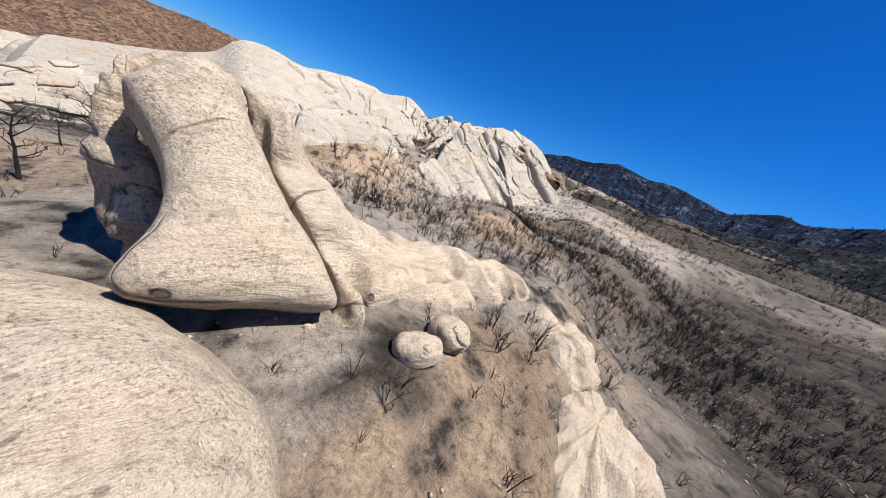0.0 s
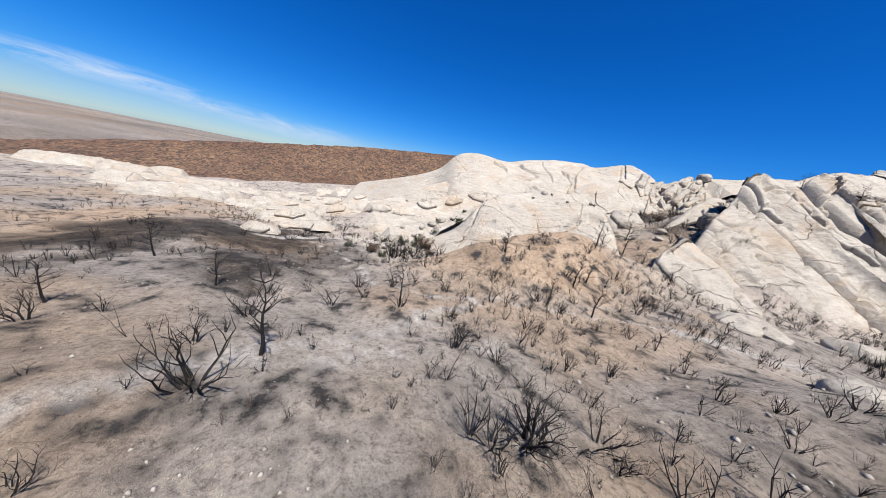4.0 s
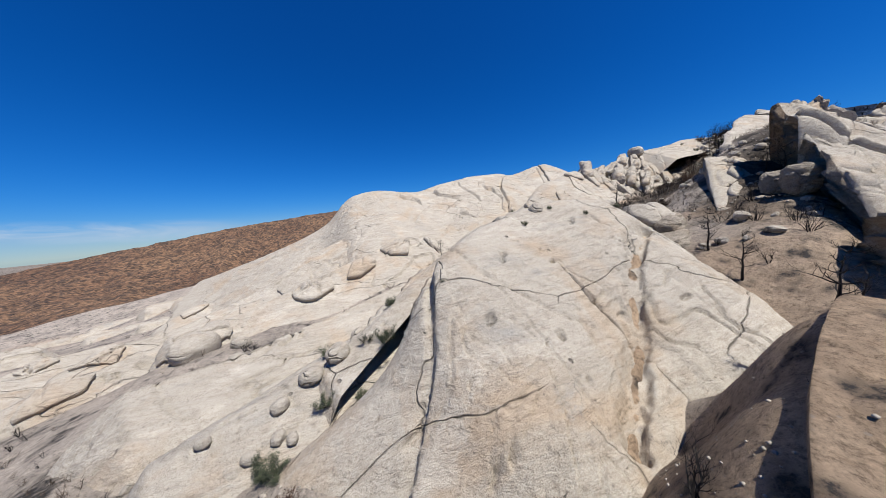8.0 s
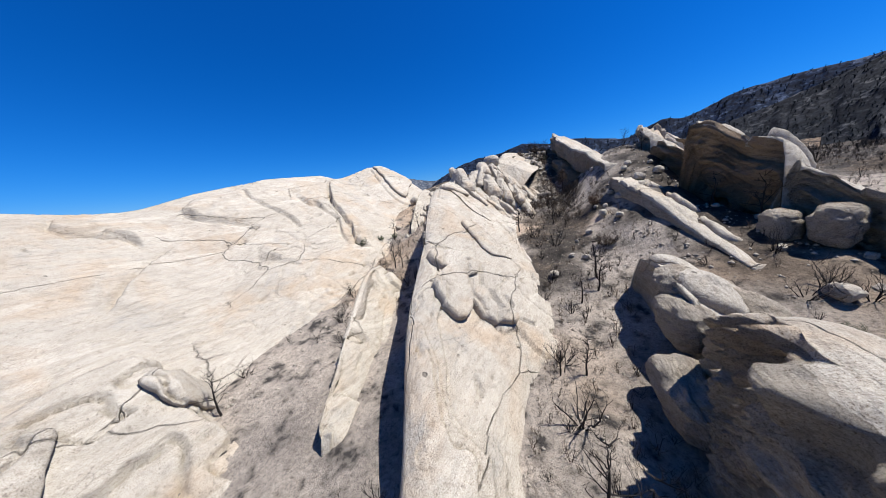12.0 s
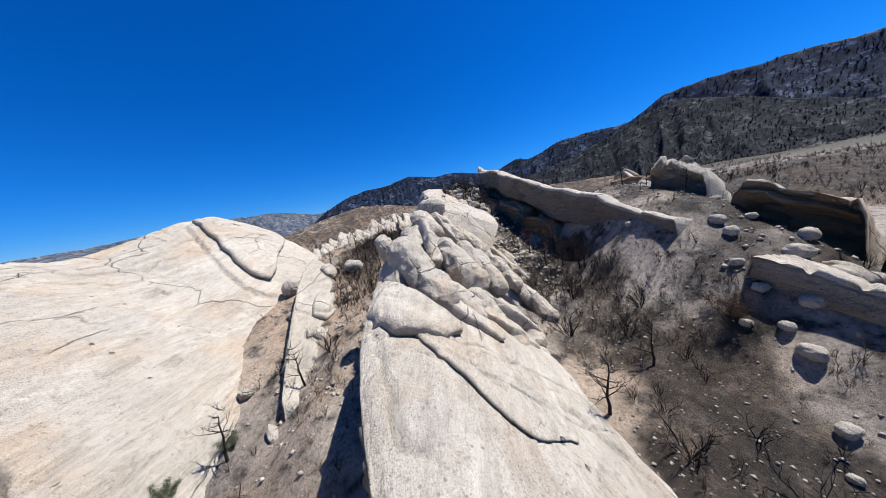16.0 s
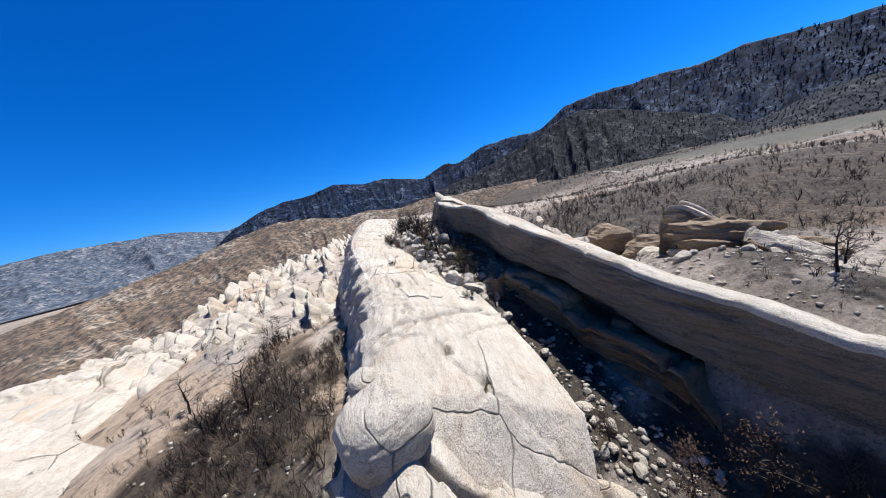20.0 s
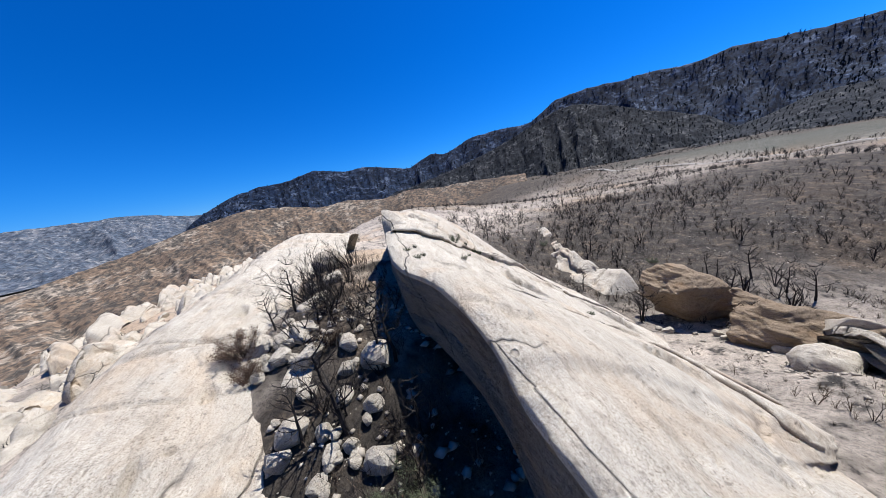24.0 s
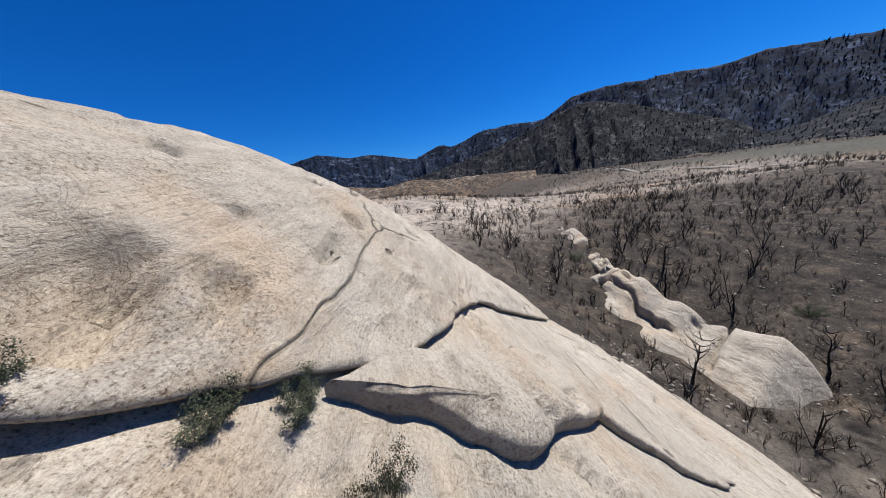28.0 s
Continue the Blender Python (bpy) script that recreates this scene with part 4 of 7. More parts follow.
# the great overhanging hogback; part of its cliff's shade is in the colour
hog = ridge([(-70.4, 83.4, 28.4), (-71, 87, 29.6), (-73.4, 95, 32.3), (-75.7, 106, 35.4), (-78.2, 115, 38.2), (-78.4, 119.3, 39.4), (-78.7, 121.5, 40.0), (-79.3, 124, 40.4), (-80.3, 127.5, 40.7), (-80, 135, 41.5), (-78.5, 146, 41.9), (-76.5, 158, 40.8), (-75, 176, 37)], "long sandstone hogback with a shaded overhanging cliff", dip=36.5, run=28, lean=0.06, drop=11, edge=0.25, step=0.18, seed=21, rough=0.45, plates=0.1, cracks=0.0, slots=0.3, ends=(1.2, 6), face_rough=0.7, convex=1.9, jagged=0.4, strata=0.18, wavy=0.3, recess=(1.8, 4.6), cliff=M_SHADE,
            channels=(([(-76.6, 133), (-75.3, 131.6), (-75.0, 129.6), (-75.3, 128.4), (-75.7, 127.5), (-75.6, 126.2), (-75.4, 124)], 0.16, 0.4), ([(-77.3, 129.6), (-77.4, 128.1), (-77.4, 127.1), (-77.7, 125.6)], 0.14, 0.25), ([(-79.0, 131), (-78.6, 129.4), (-78.4, 128.7), (-78.0, 127.5), (-78.1, 126.6), (-78.5, 125.6)], 0.14, 0.3),
                      ([(-71, 125), (-69, 131), (-66, 135), (-61, 138)], 0.14, 0.2), ([(-74.5, 118), (-72.9, 125.8), (-72.2, 127.4), (-70.2, 128.6)], 0.15, 0.3), ([(-77.2, 119), (-77.1, 122.6), (-76.4, 124.4), (-75.6, 127)], 0.14, 0.25), ([(-74, 112), (-71, 116), (-66.5, 118.6)], 0.16, 0.35)),
            ledges=(([(-69.4, 135.4), (-70.0, 134.1), (-70.4, 133.0), (-70.1, 131.7), (-69.3, 131.1), (-68.5, 130.7), (-67.0, 130.9)], 0.6, 2.2), ([(-64, 138), (-62.6, 134.5), (-60.2, 132.4), (-57.6, 131.4)], 0.5, 2.5), ([(-70.5, 121.5), (-68.2, 120.2), (-65.4, 120.4)], 0.5, 2.2), ([(-66.5, 127.2), (-64.2, 125.6), (-61, 125.4)], 0.5, 2.5)),
            holes=((-73.2, 134.4, 0.3, 0.2), (-72.5, 134.6, 0.35, 0.22), (-71.7, 134.0, 0.4, 0.28), (-73.0, 131.2, 0.3, 0.2), (-71.6, 129.6, 0.5, 0.2), (-68.6, 127.4, 0.5, 0.2), (-74.0, 122.4, 0.35, 0.2), (-66.0, 123.4, 0.6, 0.22), (-70.4, 124.6, 0.4, 0.2)))
low = ridge([(-62.2, 59.6, 17.2), (-64.1, 63.6, 19.5), (-67.0, 70, 23.0), (-69.9, 77, 26.5), (-70.6, 80, 27.2)], "layered sandstone wall beside the ash gully", dip=34, run=18, lean=0.04, drop=9, edge=0.25, step=0.18, seed=24, rough=0.5, plates=0.2, ends=(3, 1.2), face_rough=0.7, convex=1.5, jagged=0.3, strata=0.2, wavy=0.4)
for i, (x, y) in enumerate(((-64.5, 72), (-63, 67.5), (-65.5, 77), (-60.5, 64), (-60, 74))):
    sheet(low, x, y, 2.6, 1.8, 10, 0.6, 710 + i, thin=0.5)
sheet(hog, -67, 140.4, 3.5, 1.6, 0, 0.4, 33, 0.55, under=0.6, corners=((-70.0, 140.3), (-69.0, 141.4), (-67.2, 142.5), (-64.6, 143.6), (-63.2, 142.6), (-64.1, 141.1), (-66.0, 140.1), (-67.2, 139.8), (-68.4, 140.0)), name="white_hump")
sheet(hog, -62.5, 142.0, 1.2, 4.2, 10, 0.4, 34, thin=0.7)
sheet(hog, -59.5, 135.0, 1.0, 4.6, 8, 0.35, 35, thin=0.7)
sheet(hog, -64.0, 121.0, 4.5, 1.6, 5, 0.35, 37, thin=0.7)
sheet(hog, -61.0, 128.0, 3.0, 1.0, 5, 0.35, 39, thin=0.7)
# the rounded cap lying on it, hollow below its lip
sheet(hog, -70, 155, 20.0, 14.0, 0, 0.5, 36, 3.3, name="cap_rock", thin=0.4, under=0.35, fine=300,
      holes=((-77.0, 138.8, 0.3, 0.2), (-76.3, 138.8, 0.28, 0.2), (-75.8, 139.0, 0.25, 0.18), (-75.4, 139.1, 0.25, 0.2), (-74.8, 139.5, 0.22, 0.18), (-74.5, 139.1, 0.3, 0.2), (-75.3, 136.4, 0.8, 0.2), (-75.8, 135.6, 0.6, 0.2), (-71.9, 140.5, 0.35, 0.25), (-71.1, 140.9, 0.3, 0.22), (-72.0, 140.0, 0.7, 0.3), (-69.5, 146, 0.3, 0.2), (-67.2, 149.4, 0.4, 0.25), (-65.0, 151.5, 0.5, 0.25), (-73, 144, 0.3, 0.2)),
      corners=((-79.6, 133.6), (-76.2, 134.3), (-74.7, 135.9), (-72.9, 138.1), (-71.7, 139.1), (-70.4, 140.2), (-68.9, 141.4), (-67.2, 143.8), (-65.0, 147), (-58.5, 152), (-56, 160), (-60, 168), (-68, 173), (-76.2, 168), (-78.3, 150)))
ridge([(-80.1, 134.2, 42.4), (-79.9, 135.6, 43.5), (-79.3, 138, 43.1), (-78.2, 142, 42.7), (-77, 148, 42.0)], "upturned sandstone cap block with a sharp tip", dip=46, run=3.4, lean=0.5, drop=2.6, edge=0.2, step=0.12, seed=27, rough=0.5, plates=0.25, cracks=0.15, ends=(0.5, 4), face_rough=0.9, convex=0.4, jagged=0.3, strata=0.4, wavy=0.4, cliff=M_STONE_TAN, slots=0.6)
# a lower brown ledge under the overhang
ridge([(-75.0, 96, 27.4), (-77.0, 104, 29.8), (-79.0, 112, 32.2), (-80.2, 118, 33.8)], "brown rock ledge below the overhang", dip=8, run=5, lean=0.12, drop=5, edge=0.2, step=0.18, seed=23, rough=1.2, ends=(4, 4), jagged=0.9, strata=0.4, face_rough=0.9, plates=0.5, cracks=0.4, material=M_STONE_TAN, cliff=M_STONE_TAN)
# the white slab with a hole, and its neighbour across a groove
GROOVE = [(-55.8, 31), (-57.4, 34.3), (-58.3, 36.4), (-59.4, 38.2), (-60.8, 40.5), (-63.1, 45.6), (-64.5, 49.5)]
JOINT = [(-62.8, 30.1), (-63.8, 32.3), (-64.7, 36.2), (-64.5, 39.8)]
SEAM = [(-67.2, 28.3), (-64.3, 28.6), (-62.8, 30.1), (-61.3, 31.7), (-59.9, 34.2)]
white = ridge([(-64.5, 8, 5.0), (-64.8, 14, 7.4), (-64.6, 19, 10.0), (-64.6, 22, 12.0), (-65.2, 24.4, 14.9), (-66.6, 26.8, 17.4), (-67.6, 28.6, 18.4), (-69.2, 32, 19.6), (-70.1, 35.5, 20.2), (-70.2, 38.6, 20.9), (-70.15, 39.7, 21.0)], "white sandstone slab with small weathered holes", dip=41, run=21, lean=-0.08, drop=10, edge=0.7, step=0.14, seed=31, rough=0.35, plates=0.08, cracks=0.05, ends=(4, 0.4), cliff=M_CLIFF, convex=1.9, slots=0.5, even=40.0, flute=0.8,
              ledges=(([(-66.9, 26.9), (-64.6, 25.5), (-62.0, 24.2), (-60.2, 22.2), (-58.4, 20.4), (-56.5, 18.8)], 0.9, 3.0),),
              channels=((GROOVE, 0.6, 1.5), (JOINT, 0.14, 0.3), (SEAM, 0.15, 0.4)), holes=((-65.1, 31.7, 0.28, 0.24), (-64.6, 31.2, 0.2, 0.18), (-61.4, 27.6, 0.3, 0.2), (-59.8, 31.4, 0.25, 0.2)))
groove = ridge([(-70.1, 35.2, 20.1), (-70.2, 37.6, 20.7), (-70.0, 42, 21.4), (-69.5, 46, 21.4), (-69.1, 48.4, 20.6), (-68.8, 52, 18.8), (-68.6, 55, 18.2)], "pale sandstone slab beyond a deep groove", dip=(40, 36), run=19, lean=-0.02, drop=9, edge=0.5, step=0.15, seed=33, rough=0.4, plates=0.14, cracks=0.06, ends=(0.4, 3), slots=0.6, convex=1.7, face_rough=1.3, strata=0.12, flute=0.9, jagged=0.2, channels=((GROOVE, 0.6, 1.5), (JOINT, 0.14, 0.3), (SEAM, 0.15, 0.4)), holes=((-67.6, 38.0, 0.3, 0.2), (-67.0, 37.2, 0.25, 0.2), (-66.0, 40.4, 0.3, 0.2)))
ridge([(-67.2, 16, 9.6), (-69.6, 22, 13.2), (-71.4, 27.4, 16.1), (-72.6, 32, 17.6), (-72.8, 37, 17.7), (-72.0, 42, 17.0)], "smooth grey sandstone leaf leaning against the slab", dip=24, run=2.6, lean=-0.62, drop=8, edge=0.35, step=0.14, seed=38, rough=0.35, plates=0.1, cracks=0.1, ends=(3, 3), face_rough=0.9, convex=0.8, flute=0.7, strata=0.1, wavy=0.5, cliff=M_CLIFF)
both = [white["P"].reshape(-1, 3), groove["P"].reshape(-1, 3)]
line_ = spline([(*q, 0) for q in GROOVE], 0.35)[:, :2]
way_ = np.gradient(line_, axis=0)
way_ /= np.linalg.norm(way_, axis=1)[:, None]
strip = []
for o in np.linspace(-0.75, 0.75, 7):
    q = line_ + np.stack([way_[:, 1], -way_[:, 0]], 1) * (o * (0.55 + 0.2 * fbm(line_[:, 0] / 2, line_[:, 1] / 2, 0 * line_[:, 0], 2, 0.5, 90)))[:, None]
    low_ = []
    for x, y in line_:
        near = [p[np.hypot(p[:, 0] - x, p[:, 1] - y) < 0.35, 2] for p in both]
        low_.append(max((q_.min() for q_ in near if len(q_)), default=np.nan))
    low_ = np.array(low_)
    ok = ~np.isnan(low_)
    low_ = np.interp(np.arange(len(low_)), np.arange(len(low_))[ok], low_[ok])
    low_ = np.convolve(np.pad(low_, 3, "edge"), np.ones(7) / 7, "valid")
    slope_ = -0.85 * (q[:, 0] - line_[:, 0])
    strip.append(np.column_stack([q, low_ + 0.8 * slope_ + 0.3 - 0.3 * o * o + 0.12 * fbm(q[:, 0] * 1.5, q[:, 1] * 1.5, 0 * q[:, 0], 3, 0.6, 92)]))
fill = new("groove_soil", grid_mesh("groove_soil", np.stack(strip, 1), M_EARTH))
fill.parent = groove["root"]
# smooth grey and rust slabs west of the white one
ridge([(-66.8, 6, 8.4), (-69.6, 16, 10.8), (-72.4, 25, 13.0), (-74.4, 33, 15.8), (-75.2, 38, 15.8)], "smooth grey-white sandstone slab along the gully", dip=40, run=7.5, lean=-0.3, drop=6, edge=0.8, step=0.18, seed=34, rough=0.35, plates=0.1, cracks=0.05, ends=(4, 3), cliff=M_STONE, convex=1.5)
rib = ridge([(-68.6, 51, 19), (-70, 57.5, 20.6), (-71.2, 63.5, 20)], "low grey sandstone rib in the ash gully", dip=40, run=8, lean=0.1, drop=6, edge=0.8, step=0.2, seed=32, rough=0.9, plates=0.4, ends=(3, 3))
for i, (x, y) in enumerate(((-68, 56), (-68.5, 60), (-67, 58.5))):
    sheet(rib, x, y, 1.7, 2.2, 10 * i, 0.7, 45 + i, 0.6)
# the east slabs, split by clefts down the dip
east = []
for i, (crest, dip_, run_, lean_, ends_) in enumerate((
        ([(-46.5, 44, 13), (-50, 50.5, 17.3), (-53, 57, 18.6)], 34, 22, -0.1, (3, 1.0)),
        ([(-50.2, 52.5, 14.0), (-53.6, 58.4, 18.6), (-57.3, 66, 25), (-59.4, 70, 27.8)], 38, 28, 0.3, (7.0, 2.4)),
        ([(-58.9, 68.4, 27.0), (-60.4, 71.5, 29.2), (-61.8, 74.5, 31.2), (-63, 79, 31)], 38, 32, 0.3, (0.35, 2.4)),
        ([(-62, 79.6, 28.8), (-63.4, 84, 30.4), (-63.9, 88, 31.2)], 37, 30, 0.3, (0.35, 2.4)),
        ([(-63.8, 88.6, 32), (-64.8, 93.4, 34.2), (-63, 98, 33.2)], 38, 32, 0.3, (0.35, 2.4)),
        ([(-61.6, 98.8, 30.8), (-58.8, 105, 31.8), (-57.4, 109.6, 32.2)], 36, 28, 0.2, (0.35, 2.4)),
        ([(-57, 110.0, 33.2), (-56.5, 114.3, 34.7), (-56, 117.4, 33.2)], 35, 26, 0.15, (0.35, 2.4)),
        ([(-53, 117.6, 28.5), (-49, 122, 28), (-45, 127, 25)], 34, 18, 0.1, (0.35, 3)))):
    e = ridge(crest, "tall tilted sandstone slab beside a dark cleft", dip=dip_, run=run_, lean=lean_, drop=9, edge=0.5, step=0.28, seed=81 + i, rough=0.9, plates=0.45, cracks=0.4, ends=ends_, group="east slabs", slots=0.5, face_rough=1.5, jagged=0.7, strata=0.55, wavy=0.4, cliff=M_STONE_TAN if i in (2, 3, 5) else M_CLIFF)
    for k in range(3):
        cx, cy, _ = crest[1]
        sheet(e, cx + 4 + 7 * k + random.uniform(-1, 1), cy + random.uniform(-2, 2), random.uniform(1.6, 2.8), random.uniform(3, 6), random.uniform(-10, 10), random.uniform(0.5, 1.0), 500 + 3 * i + k)
# the steep broken west side of the brown hill
ridge([(-48.4, 21, 11.8), (-50, 26, 14.2), (-51, 31, 15.4), (-51.4, 37, 16.2), (-51, 43, 14.4)], "brown crumbling earth cliff with a deep shadow", dip=27, run=6, lean=0.12, drop=9, edge=0.6, step=0.25, seed=35, rough=0.6, plates=0.2, ends=(3, 3), material=M_EARTH, cliff=M_EARTH, face_rough=1.4)
# the great west slab
west = ridge([(-141, -16, 9.5), (-135, 0, 14.2), (-129.5, 14.5, 19.4), (-128.3, 23, 23.6), (-127.6, 28.5, 29.4), (-127.2, 33, 31.2), (-127, 38.4, 31.7), (-127, 48.5, 31.0), (-127, 57, 33.1), (-127, 69, 35.4), (-127, 80, 36.4), (-127, 86, 35.8), (-127, 92, 37.2), (-127, 99.7, 39.2), (-127, 104, 39.0), (-126.5, 110, 37.4), (-125, 118, 34)], "huge smooth cream sandstone slab with curved cracks", dip=36, run=27, lean=-0.6, drop=10, edge=1.6, step=0.2, seed=51, rough=0.4, plates=0.1, cracks=0.05, slots=0.25, ends=(8, 1.5), cliff=M_STONE,
             ledges=(([(-123.2, 79.6), (-119.5, 75.9), (-116.6, 73.4), (-114.1, 72.4), (-112.1, 71.3), (-110.5, 70.8), (-109, 69.4), (-107.8, 69.0), (-106.4, 70.4)], 1.20, 4.0),
                     ([(-120.5, 68.6), (-118.4, 69.4), (-117.8, 70.5), (-115.8, 70.4), (-113.2, 70.5), (-111.9, 69.6), (-110.1, 67.9), (-108.2, 67.6)], 0.72, 3.0),
                     ([(-125.8, 97.5), (-121.5, 94.9), (-116.5, 92.2), (-113.6, 91.6), (-111.4, 93.0)], 0.45, 5.0),
                     ([(-123.6, 53.0), (-121, 54.6), (-118.6, 57.6), (-118.4, 60)], 1.12, 3.5),
                     ([(-127, 46.5), (-123.5, 42.6), (-121.6, 46.8), (-119.5, 47.6)], 0.80, 3.0),
                     ([(-119, 50.2), (-116.8, 46.8), (-114.2, 43.9), (-112, 42.0)], 0.80, 3.0),
                     ([(-125.5, 63), (-122, 62.2), (-117.5, 64), (-113.5, 63.4)], 0.56, 3.0),
                     ([(-112.6, 55), (-110.5, 57.5), (-108.6, 58.6)], 0.64, 2.5)),
             channels=(([(-108.6, 60.8), (-110.3, 62.9), (-111.2, 65.1), (-112.7, 67.8)], 0.11, 0.22), ([(-118.4, 75.8), (-115, 73.0), (-112, 71)], 0.14, 0.25),
                       ([(-126, 35.5), (-121, 36.5), (-117, 38), (-114, 41)], 0.18, 0.4), ([(-124, 72), (-120, 78), (-117, 83), (-112, 85)], 0.14, 0.22), ([(-122, 88), (-117.5, 88.5), (-113, 86.5)], 0.14, 0.2),
                       ([(-121.7, 96), (-120, 98.5), (-117, 101.5), (-113, 103)], 0.16, 0.3)),
             holes=((-113.3, 77.7, 1.1, 0.24), (-118.4, 73.9, 0.8, 0.25), (-115.3, 67.9, 0.9, 0.26), (-114.9, 65.7, 0.8, 0.22), (-121.8, 69.8, 0.9, 0.24), (-119.5, 86, 1.0, 0.22), (-122.4, 88.9, 1.1, 0.25), (-117.2, 58.6, 0.6, 0.3), (-115.6, 55.6, 0.5, 0.3), (-122.4, 44.6, 1.6, 0.35), (-119, 66.2, 0.7, 0.2), (-112, 79.6, 0.5, 0.2)))

sheet(west, -120, 101, 4.0, 4.0, 0, 0.75, 41, 0.05, under=0.6, fine=220, corners=((-126.0, 98.6), (-122.4, 96.9), (-119.3, 95.4), (-116.6, 93.9), (-114.6, 93.6), (-113.5, 94.5), (-115.2, 98.8), (-118.0, 105.0), (-121.5, 111.0), (-126.0, 111.5)))
# low ribs west of the white slab
ridge([(-73.6, 1, 11.0), (-77.5, 11, 10.8), (-81.6, 22, 11.8), (-86, 34, 13.6)], "long low rust-streaked sandstone rib", dip=33, run=9, lean=-0.7, drop=7, edge=1.0, step=0.25, seed=61, rough=0.6, ends=(5, 5), cliff=M_STONE)
dome = ridge([(-88, -2, 8.5), (-95, 11, 11.4), (-100, 24, 15), (-105, 37, 18.6), (-106, 46, 18)], "domed pale sandstone rib", dip=33, run=12, lean=-0.7, drop=8, edge=1.5, step=0.25, seed=62, rough=0.7, ends=(5, 5), cliff=M_STONE)
buff = ridge([(-104, -8, 6.5), (-110, 6, 10.4), (-114, 20, 17.2), (-116, 33, 22), (-116, 42, 22.5)], "sloping buff sandstone rib", dip=34, run=13, lean=-0.7, drop=9, edge=1.5, step=0.3, seed=63, rough=0.7, ends=(5, 5), cliff=M_STONE)
for i, (r, x, y) in enumerate(((dome, -101, 34), (dome, -95, 18), (dome, -90, 5), (buff, -111, 30), (buff, -108, 15), (dome, -98, 26), (dome, -102, 42))):
    sheet(r, x, y, random.uniform(2.5, 4), random.uniform(2, 3.2), random.uniform(-20, 20), random.uniform(0.5, 0.9), 640 + i, 0.6)
ridge([(-89, 42, 13.8), (-92.5, 49, 16.8), (-96.5, 57, 19.8), (-98, 63, 20)], "narrow grey-white sandstone rib in the gully", dip=52, run=3.6, lean=0.15, drop=5, edge=0.6, step=0.18, seed=64, rough=0.6, ends=(2, 2))
grey = ridge([(-102, 76, 22), (-105, 84, 26), (-108, 92, 29), (-109, 99, 31)], "small grey sandstone rib in the west gully", dip=45, run=5, lean=-0.1, drop=5, edge=0.7, step=0.22, seed=65, rough=0.9, ends=(2, 2))
for x, y, ra, rb in ((-101.6, 78, 2.2, 1.2), (-103.4, 84.5, 1.0, 2.4), (-105.6, 89, 2.8, 1.4), (-107.8, 96, 1.6, 1.2)):
    sheet(grey, x + 1.2, y, ra, rb, 15, 0.6, 660 + int(y), 0.25, thin=0.4)
ridge([(-142, 112, 30), (-144, 126, 32), (-143, 138, 31), (-138, 152, 27)], "broad flat sandstone shelf", dip=15, run=26, lean=-0.8, drop=12, edge=1.5, step=0.35, seed=66, rough=0.6, ends=(4, 4), cliff=M_STONE)
for i, (x0, y0, x1, y1, dz, run_) in enumerate(((-66, -14, -73, 2, 1.6, 5), (-72, -20, -80, -2, 2.2, 7), (-79, -26, -88, -6, 2.4, 8), (-86, -14, -94, 4, 2.6, 8), (-60, -16, -65, -4, 1.0, 4), (-92, -30, -102, -10, 3.0, 9), (-100, -18, -108, 0, 3.0, 9), (-112, -34, -122, -12, 3.4, 10), (-120, -16, -130, 4, 3.8, 11))):
    za, zb = (float(ground_height(np.array([x]), np.array([y]), False)[0]) for x, y in ((x0, y0), (x1, y1)))
    mx_, my_ = 0.5 * (x0 + x1), 0.5 * (y0 + y1)
    r = ridge([(x0, y0, za + 0.3 * dz), (mx_ + 0.6, my_, 0.5 * (za + zb) + dz), (x1, y1, zb + 0.5 * dz)], "long low white sandstone rib in the ravine", dip=30, run=0.62 * run_, lean=-0.8, drop=6, edge=0.8, step=0.3, seed=140 + i, rough=0.8, plates=0.4, ends=(5, 5), cliff=M_STONE, group="low white outcrops")
    sheet(r, mx_ + 2, my_, 2.4, 1.6, 10, 0.5, 150 + i)
# the white rock field towards the ravine
random.seed(5)
for i in range(38):
    az, r = radians(92 + 52 * ((i * 0.618) % 1)), 58 + 150 * ((i + 0.5) / 38) ** 0.9
    x, y = -38 - r * math.sin(az), 12 + r * math.cos(az)
    if x > -66 or (x > -140 and y > -8):
        continue
    z = float(ground_height(np.array([x]), np.array([y]), False)[0]) + random.uniform(1.8, 4.2)
    L = random.uniform(14, 26)
    ridge([(x + 0.18 * L, y - 0.5 * L, z - 1.5), (x, y, z), (x - 0.2 * L, y + 0.5 * L, z - 0.8)], "low white sandstone outcrop beside the ravine", dip=random.uniform(22, 36), run=random.uniform(10, 18), lean=-0.8, drop=7, edge=1.2, step=0.55, seed=100 + i, rough=1.0, plates=0.5, ends=(5, 5), slots=0.3, cliff=M_STONE, group="low white outcrops")
